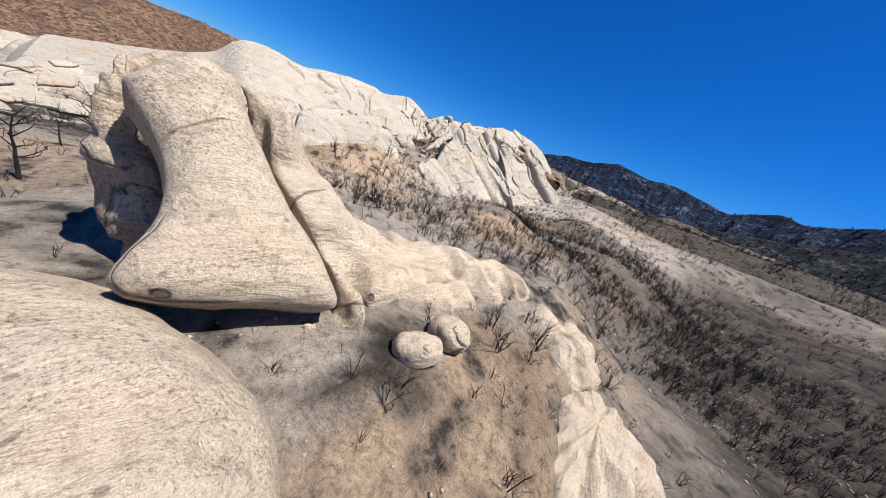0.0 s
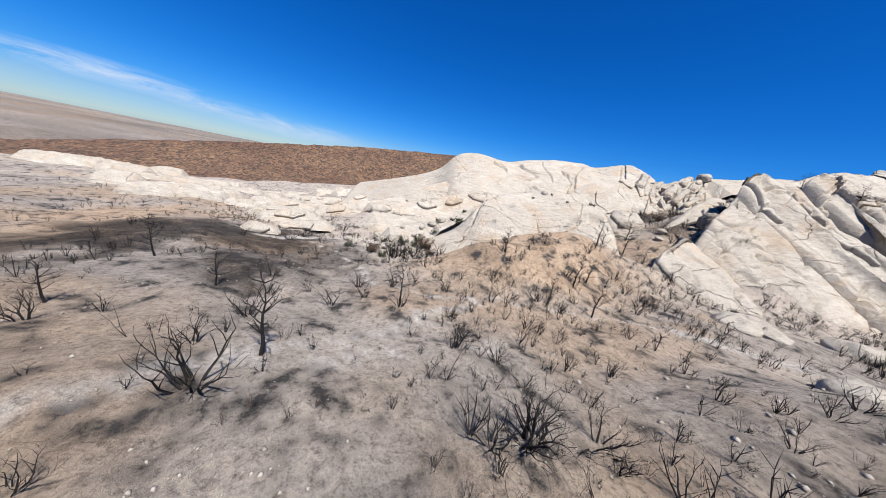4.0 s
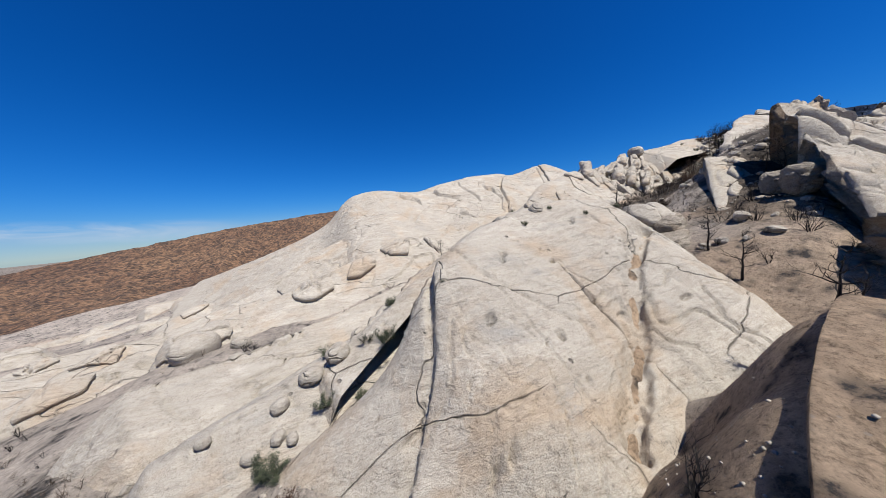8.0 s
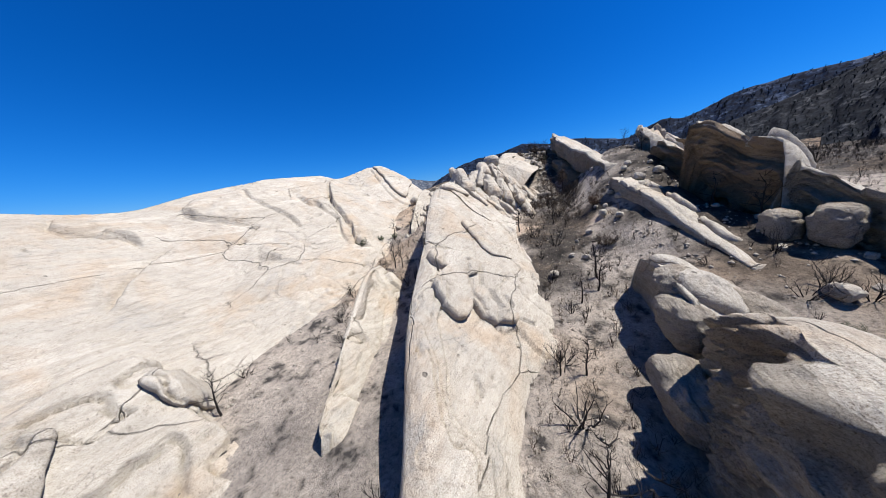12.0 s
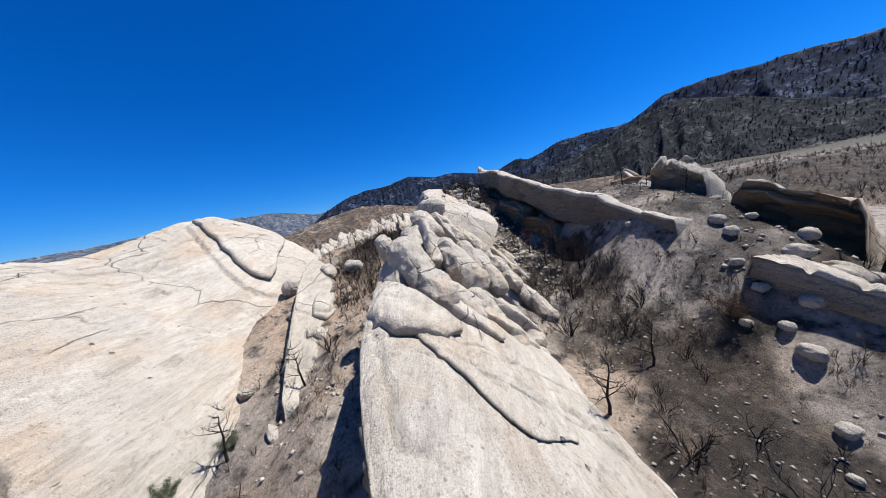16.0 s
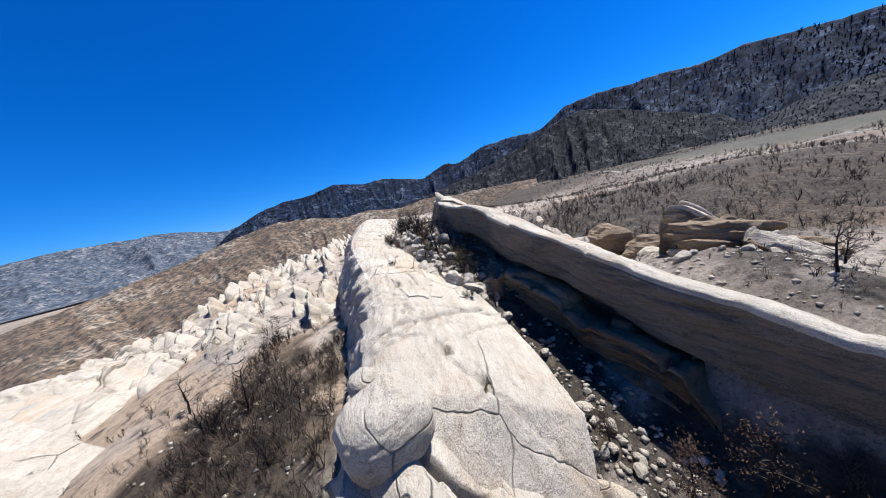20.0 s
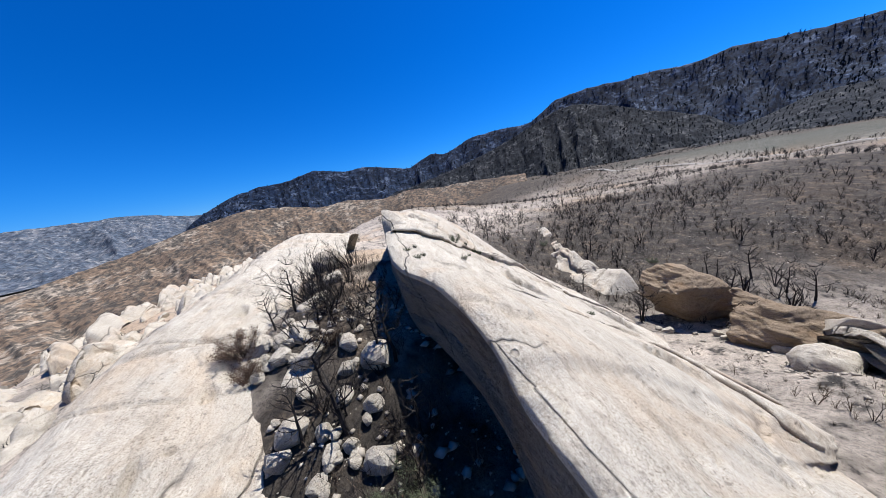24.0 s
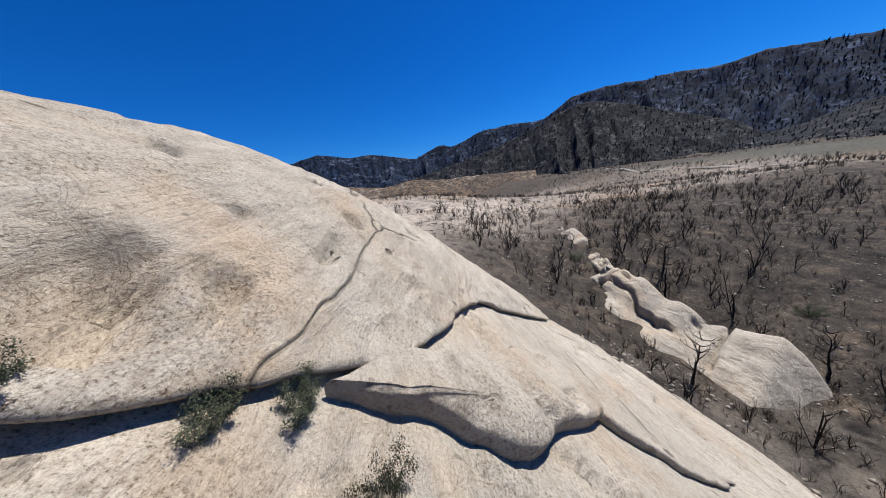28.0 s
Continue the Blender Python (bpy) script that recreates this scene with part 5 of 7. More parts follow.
# the broken fins further along the strike
for i in range(190):
    u = ((i + random.random()) / 190) ** 1.25
    y = 126 + 190 * u
    x = -100.5 - 0.05 * (y - 126) - (46 + 26 * u) * ((i * 0.618) % 1) + random.uniform(-2, 2)
    z = float(ground_height(np.array([x]), np.array([y]), False)[0]) + random.uniform(1.0, 3.2) + 1.6 * u
    L = random.uniform(4.5, 10) * (1 + 0.8 * u)
    ridge([(x + 0.4, y - 0.5 * L, z - 2.4), (x - 0.3, y, z), (x - 1.2, y + 0.5 * L, z - 0.8)], "jagged pale sandstone fin", dip=random.uniform(44, 62), run=random.uniform(2.4, 5) * (1 + 0.6 * u), lean=random.uniform(-0.1, 0.25), drop=5, edge=0.35, step=0.36 + 0.5 * u, seed=200 + i, rough=1.0, plates=0.5, cracks=0.4, ends=(1.2, 0.8), slots=0.2, group="jagged far fins", jagged=1.5, cliff=M_CLIFF)


# the rocks at the start
g = "rocks at the start of the flight"


def stone_from_field(name, label, F, X, Y, Z, lo, step, base, material, seed, rough, group, flute=0.0):
    """One weathered rock from a distance field: grain and drapery near its surface, then the mesh."""
    near = np.abs(F) < 0.7
    x, y, z = X[near], Y[near], Z[near]
    h = rough * fbm(x / 1.8, y / 1.8, z / 1.5, 4, 0.5, seed) + 0.12 * rough * fbm(x / 0.35, y / 0.35, z / 0.3, 3, 0.6, seed + 3)
    if flute:
        h = h + flute * (0.35 - np.sqrt(0.01 + 3.2 * vnoise(x / 0.95 + 0.2 * z, y / 0.95, z / 5, seed + 6) ** 2))
    F[near] -= h
    ob = new(name, net_mesh(name, F, lo, step, base, material))
    ob.location = base
    tagged(ob, label, "boulder", group)
    ROCKS.append(ob)
    return ob


# the leaning slab: an outline in its own plane, a thickness, a bulging face
lo = (-11.2, -1.6, 13.6)
X, Y, Z = lattice(lo, (-3.0, 5.4, 21.4), 0.085)
nw = np.array((0.70, -0.12, 0.70)) / np.linalg.norm((0.70, -0.12, 0.70))
nu = np.array((0.169, 0.986, 0.0))
nv = np.cross(nw, nu)
mid_ = np.array((-6.8, 1.6, 17.55))
outline = spline([(np.dot(np.array(q) - mid_, nu), np.dot(np.array(q) - mid_, nv), 0) for q in (
    (-8.7, 0.1, 19.4), (-7.5, 0.6, 18.3), (-6.6, 0.5, 17.4), (-5.7, -0.2, 16.5), (-5.35, 0.9, 16.0), (-5.0, 2.2, 15.9), (-4.7, 3.6, 15.7), (-5.6, 3.3, 17.0), (-6.6, 2.75, 18.0), (-7.9, 2.3, 19.1), (-9.0, 2.1, 20.0), (-9.4, 1.2, 20.2), (-8.7, 0.1, 19.4))], 0.35)[:, :2]


def slab_field(X, Y, Z, rim=0.5):
    rel = [X - mid_[0], Y - mid_[1], Z - mid_[2]]
    U, V, W = (sum(r * a[i] for i, r in enumerate(rel)) for a in (nu, nv, nw))
    best, wind = np.full(U.shape, 9e9), np.zeros(U.shape, bool)
    for p0, p1 in zip(outline[:-1], outline[1:]):
        ex, ey = p1 - p0
        wx, wy = U - p0[0], V - p0[1]
        t = np.clip((wx * ex + wy * ey) / (ex * ex + ey * ey + 1e-9), 0, 1)
        best = np.minimum(best, (wx - ex * t) ** 2 + (wy - ey * t) ** 2)
        if abs(ey) > 1e-9:
            wind ^= ((p0[1] <= V) != (p1[1] <= V)) & (U < p0[0] + (V - p0[1]) * ex / ey)
    edge_ = np.where(wind, -1, 1) * np.sqrt(best)
    thick_ = np.abs(W + 0.9 - 0.18 * np.clip(-edge_, 0, 1.6)) - 0.9
    return np.minimum(np.maximum(edge_ + rim, thick_ + rim), 0) + np.hypot(np.maximum(edge_ + rim, 0), np.maximum(thick_ + rim, 0)) - rim


F = slab_field(X, Y, Z)
stone_from_field("boulder", "huge smooth leaning sandstone slab with an undercut foot", F, X, Y, Z, lo, 0.085, (-6.0, 1.6, 15.6), M_STONE_WARM, 1, 0.11, g)
# the draped mass behind it, running down in lobes
lo = (-12.0, -0.5, 12.6)
X, Y, Z = lattice(lo, (-2.4, 15.8, 21.2), 0.11)
F = np.full(X.shape, 9.0)
for a, b, ra, rb in (((-10.4, 1.4, 18.7), (-9.9, 3.0, 18.3), 1.1, 1.1), ((-9.9, 3.0, 18.2), (-9.4, 4.4, 16.5), 1.05, 0.95), ((-9.4, 4.4, 16.4), (-8.6, 6.2, 14.9), 0.9, 1.0), ((-8.6, 6.2, 14.9), (-7.5, 8.6, 14.8), 1.0, 1.05),
                     ((-7.5, 8.6, 14.8), (-6.5, 9.9, 14.9), 1.05, 0.95), ((-6.5, 9.9, 14.9), (-5.2, 12.2, 14.8), 0.95, 0.95), ((-5.2, 12.2, 14.8), (-4.3, 14.0, 14.4), 0.95, 0.85),
                     ((-9.0, 2.4, 16.6), (-8.0, 3.8, 16.2), 1.4, 1.25), ((-8.3, 4.2, 16.2), (-6.0, 5.8, 14.6), 1.15, 0.9), ((-8.0, 6.0, 15.3), (-5.6, 7.0, 14.3), 1.05, 0.9), ((-7.7, 7.4, 15.0), (-4.9, 8.0, 14.1), 0.95, 0.85),
                     ((-7.2, 8.8, 14.9), (-4.6, 9.4, 14.0), 0.9, 0.85), ((-6.2, 10.4, 14.8), (-4.3, 11.3, 14.0), 0.95, 0.85), ((-5.2, 12.3, 14.7), (-3.9, 13.4, 14.0), 0.9, 0.85), ((-10.6, 3.4, 15.6), (-9.2, 5.6, 14.6), 1.1, 0.7),
                     ((-7.2, 3.4, 15.3), (-5.3, 3.9, 14.7), 1.0, 0.8)):
    F = smooth_least(F, limb_field(X, Y, Z - 0.2, a, b, ra, rb), 0.38)
F = np.maximum(F, 0.33 - slab_field(X, Y, Z))
stone_from_field("boulder", "tall draped sandstone mass running down in rounded lobes", F, X, Y, Z, lo, 0.11, (-7.5, 7.0, 14.2), M_STONE_WARM, 3, 0.16, g, flute=0.34)
boulder("boulder", "rough pale sandstone block behind a dark gap", -10.1, 0.42, 16.9, 0.6, 0.42, 2.5, 2, 0, 8, 0.75, 0.3, 70, material=M_STONE_WARM, group=g)
boulder("boulder", "knobbly pale sandstone hump", -1.4, 13.0, 12.8, 2.6, 2.8, 1.9, 6, 20, 0, 0.85, 0.25, 70, material=M_STONE_WARM, group=g, flute=0.16)
boulder("boulder", "knobbly pale sandstone hump", 1.6, 10.4, 11.0, 2.4, 3.8, 2.4, 7, 15, 0, 0.85, 0.25, 70, material=M_STONE_WARM, group=g, flute=0.16)
boulder("boulder", "broad smooth banded sandstone slab", -4.3, -2.3, 13.75, 4.3, 3.7, 2.55, 8, 25, 0, 0.75, 0.07, 150, material=M_STONE_WARM, group=g)
boulder("boulder", "small pale boulder half buried in ash", -3.2, 5.3, 14.9, 0.75, 0.5, 0.4, 9, 50, 0, 0.8, 0.2, 24, material=M_STONE_WARM, group=g)
boulder("boulder", "small pale boulder half buried in ash", -3.3, 6.9, 14.8, 0.7, 0.6, 0.45, 10, 10, 0, 0.8, 0.2, 24, material=M_STONE_WARM, group=g)
boulder("boulder", "small pale boulder in tan soil", -11.5, -2.6, 15.6, 0.7, 0.8, 0.4, 16, 10, 0, 0.8, 0.2, 24, material=M_STONE_WARM, group=g)
boulder("boulder", "small pale boulder in tan soil", -8.4, -2.6, 15.9, 0.8, 0.7, 0.5, 17, 10, 0, 0.8, 0.2, 24, material=M_STONE_WARM, group=g)
boulder("boulder", "rounded grey knob set in the slab", -68.7, 38.9, 20.35, 0.68, 0.72, 0.8, 77, 0, 0, 0.95, 0.08, 50, material=M_STONE, group="loose boulders")
for i, (x, y, z, rx, ry, rz, tn, ti) in enumerate(((-69.6, 54.4, 17.4, 1.2, 2.0, 1.3, 12, 14), (-69.4, 57.0, 18.6, 1.1, 1.6, 1.5, -14, 10), (-66.2, 58.0, 17.2, 1.4, 3.2, 1.3, 12, 18), (-70.8, 49.6, 15.6, 1.2, 2.4, 1.3, 10, 10), (-64.6, 54.2, 15.4, 1.6, 3.0, 1.2, 8, 16), (-60.0, 66.4, 20.9, 1.2, 1.1, 1.5, 20, 6), (-57.9, 64.6, 21.2, 1.3, 1.2, 1.6, 40, 8))):
    boulder("boulder", "grey weathered block in the ash gully", x, y, z, rx, ry, rz, 310 + i, tn, ti, 0.7, 0.22, 60, M_CLIFF, "blocks in the ash gully")
# long pods of rock lying side by side down the broken crest
for i, (a, b, ra, rb) in enumerate((((-93.7, 81.0, 31.0), (-90.6, 77.6, 27.6), 1.25, 1.1), ((-94.2, 80.2, 29.4), (-93.0, 77.2, 26.8), 1.1, 1.0), ((-92.6, 81.6, 28.8), (-88.8, 78.6, 25.8), 1.0, 1.0),
                                    ((-90.6, 88.7, 29.6), (-88.1, 84.8, 26.2), 1.2, 1.4), ((-93.1, 86.4, 30.3), (-92.2, 82.8, 27.6), 0.95, 1.1), ((-92.1, 89.8, 30.8), (-91.3, 86.6, 28.6), 0.85, 0.8), ((-88.7, 90.8, 29.0), (-85.7, 85.8, 25.3), 0.95, 0.95),
                                    ((-86.5, 93.6, 27.8), (-84.0, 87.6, 24.8), 0.9, 0.85), ((-82.7, 88.3, 22.9), (-80.2, 82.2, 20.5), 0.7, 0.7), ((-84.5, 90.6, 25.2), (-81.9, 84.6, 22.2), 0.8, 0.75), ((-86.7, 85.4, 24.4), (-84.4, 81.0, 22.0), 0.95, 0.9),
                                    ((-88.7, 83.4, 25.6), (-86.2, 79.2, 22.8), 1.0, 1.0), ((-90.8, 82.6, 27.2), (-88.6, 80.4, 25.4), 0.9, 0.9), ((-93.5, 95.4, 33.1), (-91.2, 91.6, 30.9), 1.0, 0.95), ((-94.7, 93.4, 31.4), (-93.8, 90.4, 29.6), 1.05, 1.0), ((-94.9, 96.6, 31.6), (-94.6, 93.4, 29.4), 1.1, 1.1),
                                    ((-91.0, 96.6, 31.8), (-88.6, 92.6, 29.8), 0.95, 0.9), ((-92.6, 98.8, 33.4), (-90.4, 95.4, 31.8), 0.9, 0.9), ((-88.7, 97.0, 30.2), (-86.2, 92.6, 28.0), 0.9, 0.85), ((-94.8, 89.0, 29.4), (-94.2, 85.8, 27.6), 1.0, 1.0))):
    top = max(ra, rb) + 0.7
    lo = tuple(min(p, q) - top for p, q in zip(a, b))
    X, Y, Z = lattice(lo, tuple(max(p, q) + top for p, q in zip(a, b)), 0.11)
    F = limb_field(X, Y, Z, a, b, ra, rb)
    F = -smooth_least(-F, -limb_field(X, Y, Z, tuple(p + d for p, d in zip(a, (0.5, 0.2, -0.65))), tuple(p + d for p, d in zip(b, (0.4, -0.5, -0.6))), ra + 0.35, rb + 0.35), 0.3)
    stone_from_field("boulder", "long rounded pod of pale sandstone beside dark clefts", F, X, Y, Z, lo, 0.11, tuple(0.5 * (p + q) for p, q in zip(a, b)), M_STONE, 420 + i, 0.42, "pods of the broken crest", flute=0.12)
# the head of the shaded gully
boulder("boulder", "big grey-brown boulder at the head of the gully", -85.9, 140.2, 39.5, 1.5, 1.3, 1.25, 441, 20, 8, 0.75, 0.2, 60, M_CLIFF, "blocks among the burnt trees")
for i, (x, y, z, rx, ry, rz, turn) in enumerate(((-87.6, 131.2, 37.6, 0.9, 0.4, 0.35, 40), (-86.4, 132.4, 38.1, 1.0, 0.55, 0.4, 35), (-88.2, 129.6, 37.2, 0.6, 0.5, 0.4, 10), (-87.0, 129.4, 37.3, 1.1, 0.9, 0.55, 60), (-85.2, 136.0, 38.8, 0.8, 0.6, 0.45, 20), (-88.0, 127.0, 36.4, 1.0, 0.8, 0.6, 30), (-86.2, 126.0, 36.2, 1.0, 0.9, 0.7, 75))):
    boulder("boulder", "flat pale slab lying in the burnt gully", x, y, z, rx, ry, rz, 450 + i, turn, 12, 0.55, 0.14, 36, group="blocks among the burnt trees")
# the pinnacle on the crest
boulder("boulder", "pointed sandstone pinnacle on the crest", -94.3, 81.3, 30.4, 0.6, 0.75, 1.6, 11, 0, 12, 0.6, 0.3, 60)
ridge([(-33, 186, 28.6), (-35.5, 178, 28.4), (-37.4, 172, 28.2), (-40, 165, 26.6), (-42.4, 159.5, 26.2), (-42, 152, 24.4), (-40, 144, 22.6)], "low broken sandstone ledge along the burnt slope", dip=26, run=6.5, lean=0.3, drop=4, edge=0.4, step=0.25, seed=68, rough=1.2, plates=0.7, cracks=0.5, ends=(4, 4), jagged=1.4, strata=0.3, face_rough=0.9)
# the tan boulders on the east slope
g = "orange-brown boulders on the east slope"


def crag(label, x, y, z, size, turn, seed, group, material=M_STONE_TAN, step=0.16, bed_=0.55, proud=0.13):
    """An angular block that overhangs on its shaded side and slopes back on the other."""
    rng = np.random.RandomState(seed)
    sx, sy, sz = size
    reach = 1.5 * max(size)
    lo = (-reach, -reach, -reach)
    X, Y, Z = lattice(lo, (reach, reach, reach), step)
    F = np.full(X.shape, -9.0)
    for nx, ny, nz, d in ((-0.86, -0.1, -0.5, sx), (-0.75, 0.2, 0.55, sx * 1.05), (0.5, 0.1, 0.86, sz * 0.8), (0.9, 0.1, 0.2, sx * 1.1), (0.1, 0.95, -0.2, sy), (-0.3, -0.9, -0.25, sy), (-0.2, -0.6, 0.75, sz * 0.95), (0, 0, -1, sz), (0.3, 0.6, 0.7, sz * 1.05)):
        n = np.array((nx, ny, nz)) + rng.uniform(-0.14, 0.14, 3)
        n /= np.linalg.norm(n)
        F = -smooth_least(-F, -(X * n[0] + Y * n[1] + Z * n[2] - d), 0.5)
    near = np.abs(F) < 1.2
    a, b, c = X[near], Y[near], Z[near]
    bed = c / bed_ + 0.25 * a + 0.5 * fbm(a / 3, b / 3, c / 3, 2, 0.5, seed + 8)
    F[near] -= 0.55 * fbm(a / 2.4, b / 2.4, c / 1.4, 4, 0.55, seed) + proud * (bed - np.floor(bed) - 0.5) + 0.9 * proud * vnoise(a / 4, b / 4, np.floor(bed) * 3.7, seed + 2)
    ob = new("boulder", net_mesh("boulder", F, lo, step, (0, 0, 0), material))
    ob.location, ob.rotation_euler = (x, y, z), (0, 0, radians(turn))
    tagged(ob, label, "boulder", group)
    return ob


crag("tall stack of tan sandstone beds with dark gaps between", -57.2, 109.8, 31.0, (2.3, 2.2, 3.0), 10, 31, "stacked beds at the eastern slab", step=0.12, bed_=0.95, proud=0.42)
crag("low stack of tan sandstone beds", -53.6, 106.8, 29.2, (1.9, 2.4, 1.7), -12, 32, "stacked beds at the eastern slab", step=0.12, bed_=0.8, proud=0.36)
crag("orange-brown sandstone boulder overhanging its own shade", -46.6, 135.4, 26.4, (2.3, 2.8, 3.6), -8, 12, g)
crag("orange-brown layered sandstone boulder", -47.4, 126.2, 25.4, (2.4, 3.0, 2.8), 12, 13, g)
crag("orange-brown layered sandstone boulder", -45.2, 120.6, 25.2, (3.2, 3.0, 2.4), 30, 14, g)
crag("brown sandstone boulder on the ashy slope", -41.0, 130.8, 23.6, (2.6, 3.0, 2.0), -20, 25, g)
boulder("boulder", "pale knobbly boulder beside orange-brown rocks", -51.5, 122, 26, 1.8, 1.6, 1.3, 15, 0, 0, 0.8, 0.3, 30, group=g)


def rest_height(x, y):
    return float(ground_height(np.array([x]), np.array([y]))[0])


g = "boulders in the ash gully"
for i, (x, y, r) in enumerate(((-67.7, 83.9, 1.2), (-65, 83.9, 0.8), (-67.2, 79.1, 1.5), (-64.8, 80.5, 1.3), (-67.3, 77, 1.6), (-71.8, 74.8, 1.2), (-70.3, 72.6, 0.9), (-74.2, 67.4, 0.9), (-77.4, 63.9, 1.0), (-71.9, 88.4, 0.8), (-68.4, 82.1, 1.1), (-75, 71, 0.5), (-69.8, 76.4, 1.1), (-70.6, 78.2, 0.9), (-69.2, 78.6, 1.2), (-71.4, 76.2, 0.8), (-72.4, 77.4, 0.7), (-70.2, 80, 0.8), (-73.6, 72.2, 0.9), (-75.6, 67.8, 0.7))):
    boulder("boulder", "rounded grey boulder lying on ash", x, y, rest_height(x, y) + 0.25 * r, r * 0.36, r * 0.47, r * 0.33, 30 + i, 35 * i, 8, 0.8, 0.22, 26, group=g)
g = "white rocks below the east slabs"
for i, (x, y, r) in enumerate(((-26.5, 39.5, 1.3), (-37, 46, 1.6), (-35.6, 47.5, 1.2), (-33.5, 57, 2.0), (-29, 58, 2.3), (-31, 61, 1.5), (-38.5, 50, 1.0))):
    boulder("boulder", "smooth white rock showing through the ash", x, y, rest_height(x, y) + 0.1, r * 1.1, r * 1.5, r * 0.6, 170 + i, 40 * i, 6, 0.85, 0.2, 36, group=g)
g = "white boulders in the west gully"
for i, (x, y, r) in enumerate(((-74, 18.4, 1.3), (-71.5, 18.5, 1.4), (-69.6, 17.2, 1.5), (-88, 5.5, 2.3), (-81.7, 10.7, 1.1), (-86.1, 10.2, 1.0), (-66, 14, 0.9), (-62.5, 11.2, 0.9), (-64.6, 8.6, 0.6), (-76, 22, 0.8), (-68, 9.5, 0.6), (-103.5, 97, 1.2), (-110, 93.5, 1.5))):
    boulder("boulder", "smooth white boulder in the gully", x, y, rest_height(x, y) + 0.35 * r, r, r * 0.8, r * 0.7, 50 + i, 50 * i, 10, 0.8, 0.18, 30, group=g)

# ---- distance ----
def range_mesh(name, label, az, el, near, depth, z0, material, seed, rough=1.0, step=0.2, hub=(-60, 90), eye=38.0, rows_=150, grain=7.0):
    """A range of hills round the hub: el is the height of the skyline over the horizon at each az (degrees to the left of +y).
    Spurs and gullies run down from the skyline; rough says how deep they are cut, grain how wide they are in degrees."""
    a = np.arange(az[0], az[-1] + step, step)
    e = np.interp(a, az, el)
    k = max(1, int(1.0 / step))
    e = np.convolve(np.pad(e, k, "edge"), np.ones(2 * k + 1) / (2 * k + 1), "valid")
    e = e + 0.16 * fbm(a / 1.3, 0 * a, 0 * a + seed, 4, 0.6, seed + 9)
    v = np.linspace(0, 1.3, rows_)
    A, V = np.meshgrid(a, v, indexing="ij")
    crest = near + depth
    r = near + depth * V
    foot = np.degrees(np.arctan2(z0 - eye, near))
    up = np.clip(V, 0, 1)
    bend = A + grain * 0.35 * fbm(A / grain, V * 2.2, 0 * A, 3, 0.5, seed + 1)
    cut = 0
    for w, g in ((grain, 0.55), (grain * 0.42, 0.28), (grain * 0.17, 0.12), (grain * 0.07, 0.05)):
        cut = cut + g * 2.2 * np.sqrt(0.012 + vnoise(bend / w, up * 1.4 * (grain / w) ** 0.5, 0 * A, seed + int(97 * w)) ** 2)
    power = 0.72 + rough * np.clip(cut, 0, 1.6)
    rise = np.power(np.maximum(up, 1e-4), power)
    elev = foot + (np.maximum(e[:, None], foot + 0.5) - foot) * rise
    z = eye + r * np.tan(np.radians(elev))
    back = np.clip(V - 1, 0, 1)
    z = z - back * crest * 0.35
    X, Y = -np.sin(np.radians(A)), np.cos(np.radians(A))
    x, y = hub[0] + r * X, hub[1] + r * Y
    z = z + crest * 0.003 * fbm(x / crest * 40, y / crest * 40, 0 * x, 3, 0.6, seed + 2) * np.sin(np.pi * np.clip(up, 0, 1))
    ob = new(name, grid_mesh(name, np.stack([x, y, z], -1), material))
    tagged(ob, label, "hill", kind="structure")
    return ob


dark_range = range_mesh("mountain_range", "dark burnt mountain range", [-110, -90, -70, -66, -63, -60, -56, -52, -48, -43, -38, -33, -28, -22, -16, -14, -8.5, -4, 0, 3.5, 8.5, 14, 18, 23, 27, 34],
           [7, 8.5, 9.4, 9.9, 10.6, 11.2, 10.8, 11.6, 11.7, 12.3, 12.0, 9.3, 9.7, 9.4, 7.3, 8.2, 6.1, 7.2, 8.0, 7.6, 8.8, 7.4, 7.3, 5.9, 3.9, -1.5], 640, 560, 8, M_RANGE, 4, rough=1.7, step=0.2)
spur = range_mesh("mountain_spur", "dark scrubby spur before the mountains", [-66, -61.6, -59, -57, -51, -46.5, -43, -40, -37, -32.5, -27, -20, -12, -5, 2],
           [-1.5, 0.1, 2.1, 3.8, 6.2, 8.4, 9.6, 10.6, 10.4, 8.8, 7.0, 5.0, 3.4, 2.2, 0.5], 500, 330, 12, M_SPUR, 14, rough=1.2, step=0.2, grain=6.0)
rise = range_mesh("mountain_spur", "brown scrubby rise beside the bench", [-110, -90, -78, -70, -67.8, -65.5, -62.7, -58.9, -56, -50], [2, 2.6, 3.0, 3.0, 3.3, 3.0, 1.9, 1.1, 0.1, -1.5], 440, 250, 26, M_SPUR, 15, rough=0.5, step=0.25, grain=5.0, rows_=90)
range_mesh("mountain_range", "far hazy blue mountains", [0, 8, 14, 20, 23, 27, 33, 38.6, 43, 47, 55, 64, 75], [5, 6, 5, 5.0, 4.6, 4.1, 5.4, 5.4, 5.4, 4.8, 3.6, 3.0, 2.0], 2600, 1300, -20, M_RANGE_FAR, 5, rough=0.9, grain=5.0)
range_mesh("brown_ridge", "brown burnt ridge dotted with scrub", [52, 60, 70, 77, 82, 90, 99, 106, 112, 117, 123, 129, 137, 143, 155, 168],
           [2.0, 3.2, 4.0, 4.4, 4.5, 3.8, 2.7, 1.7, 0.6, -0.2, -1.3, -2.4, -4.0, -5.2, -6.4, -7.5], 210, 230, -16, M_BROWN, 8, rough=0.35, hub=(-40, 20), eye=20.0, grain=9.0)
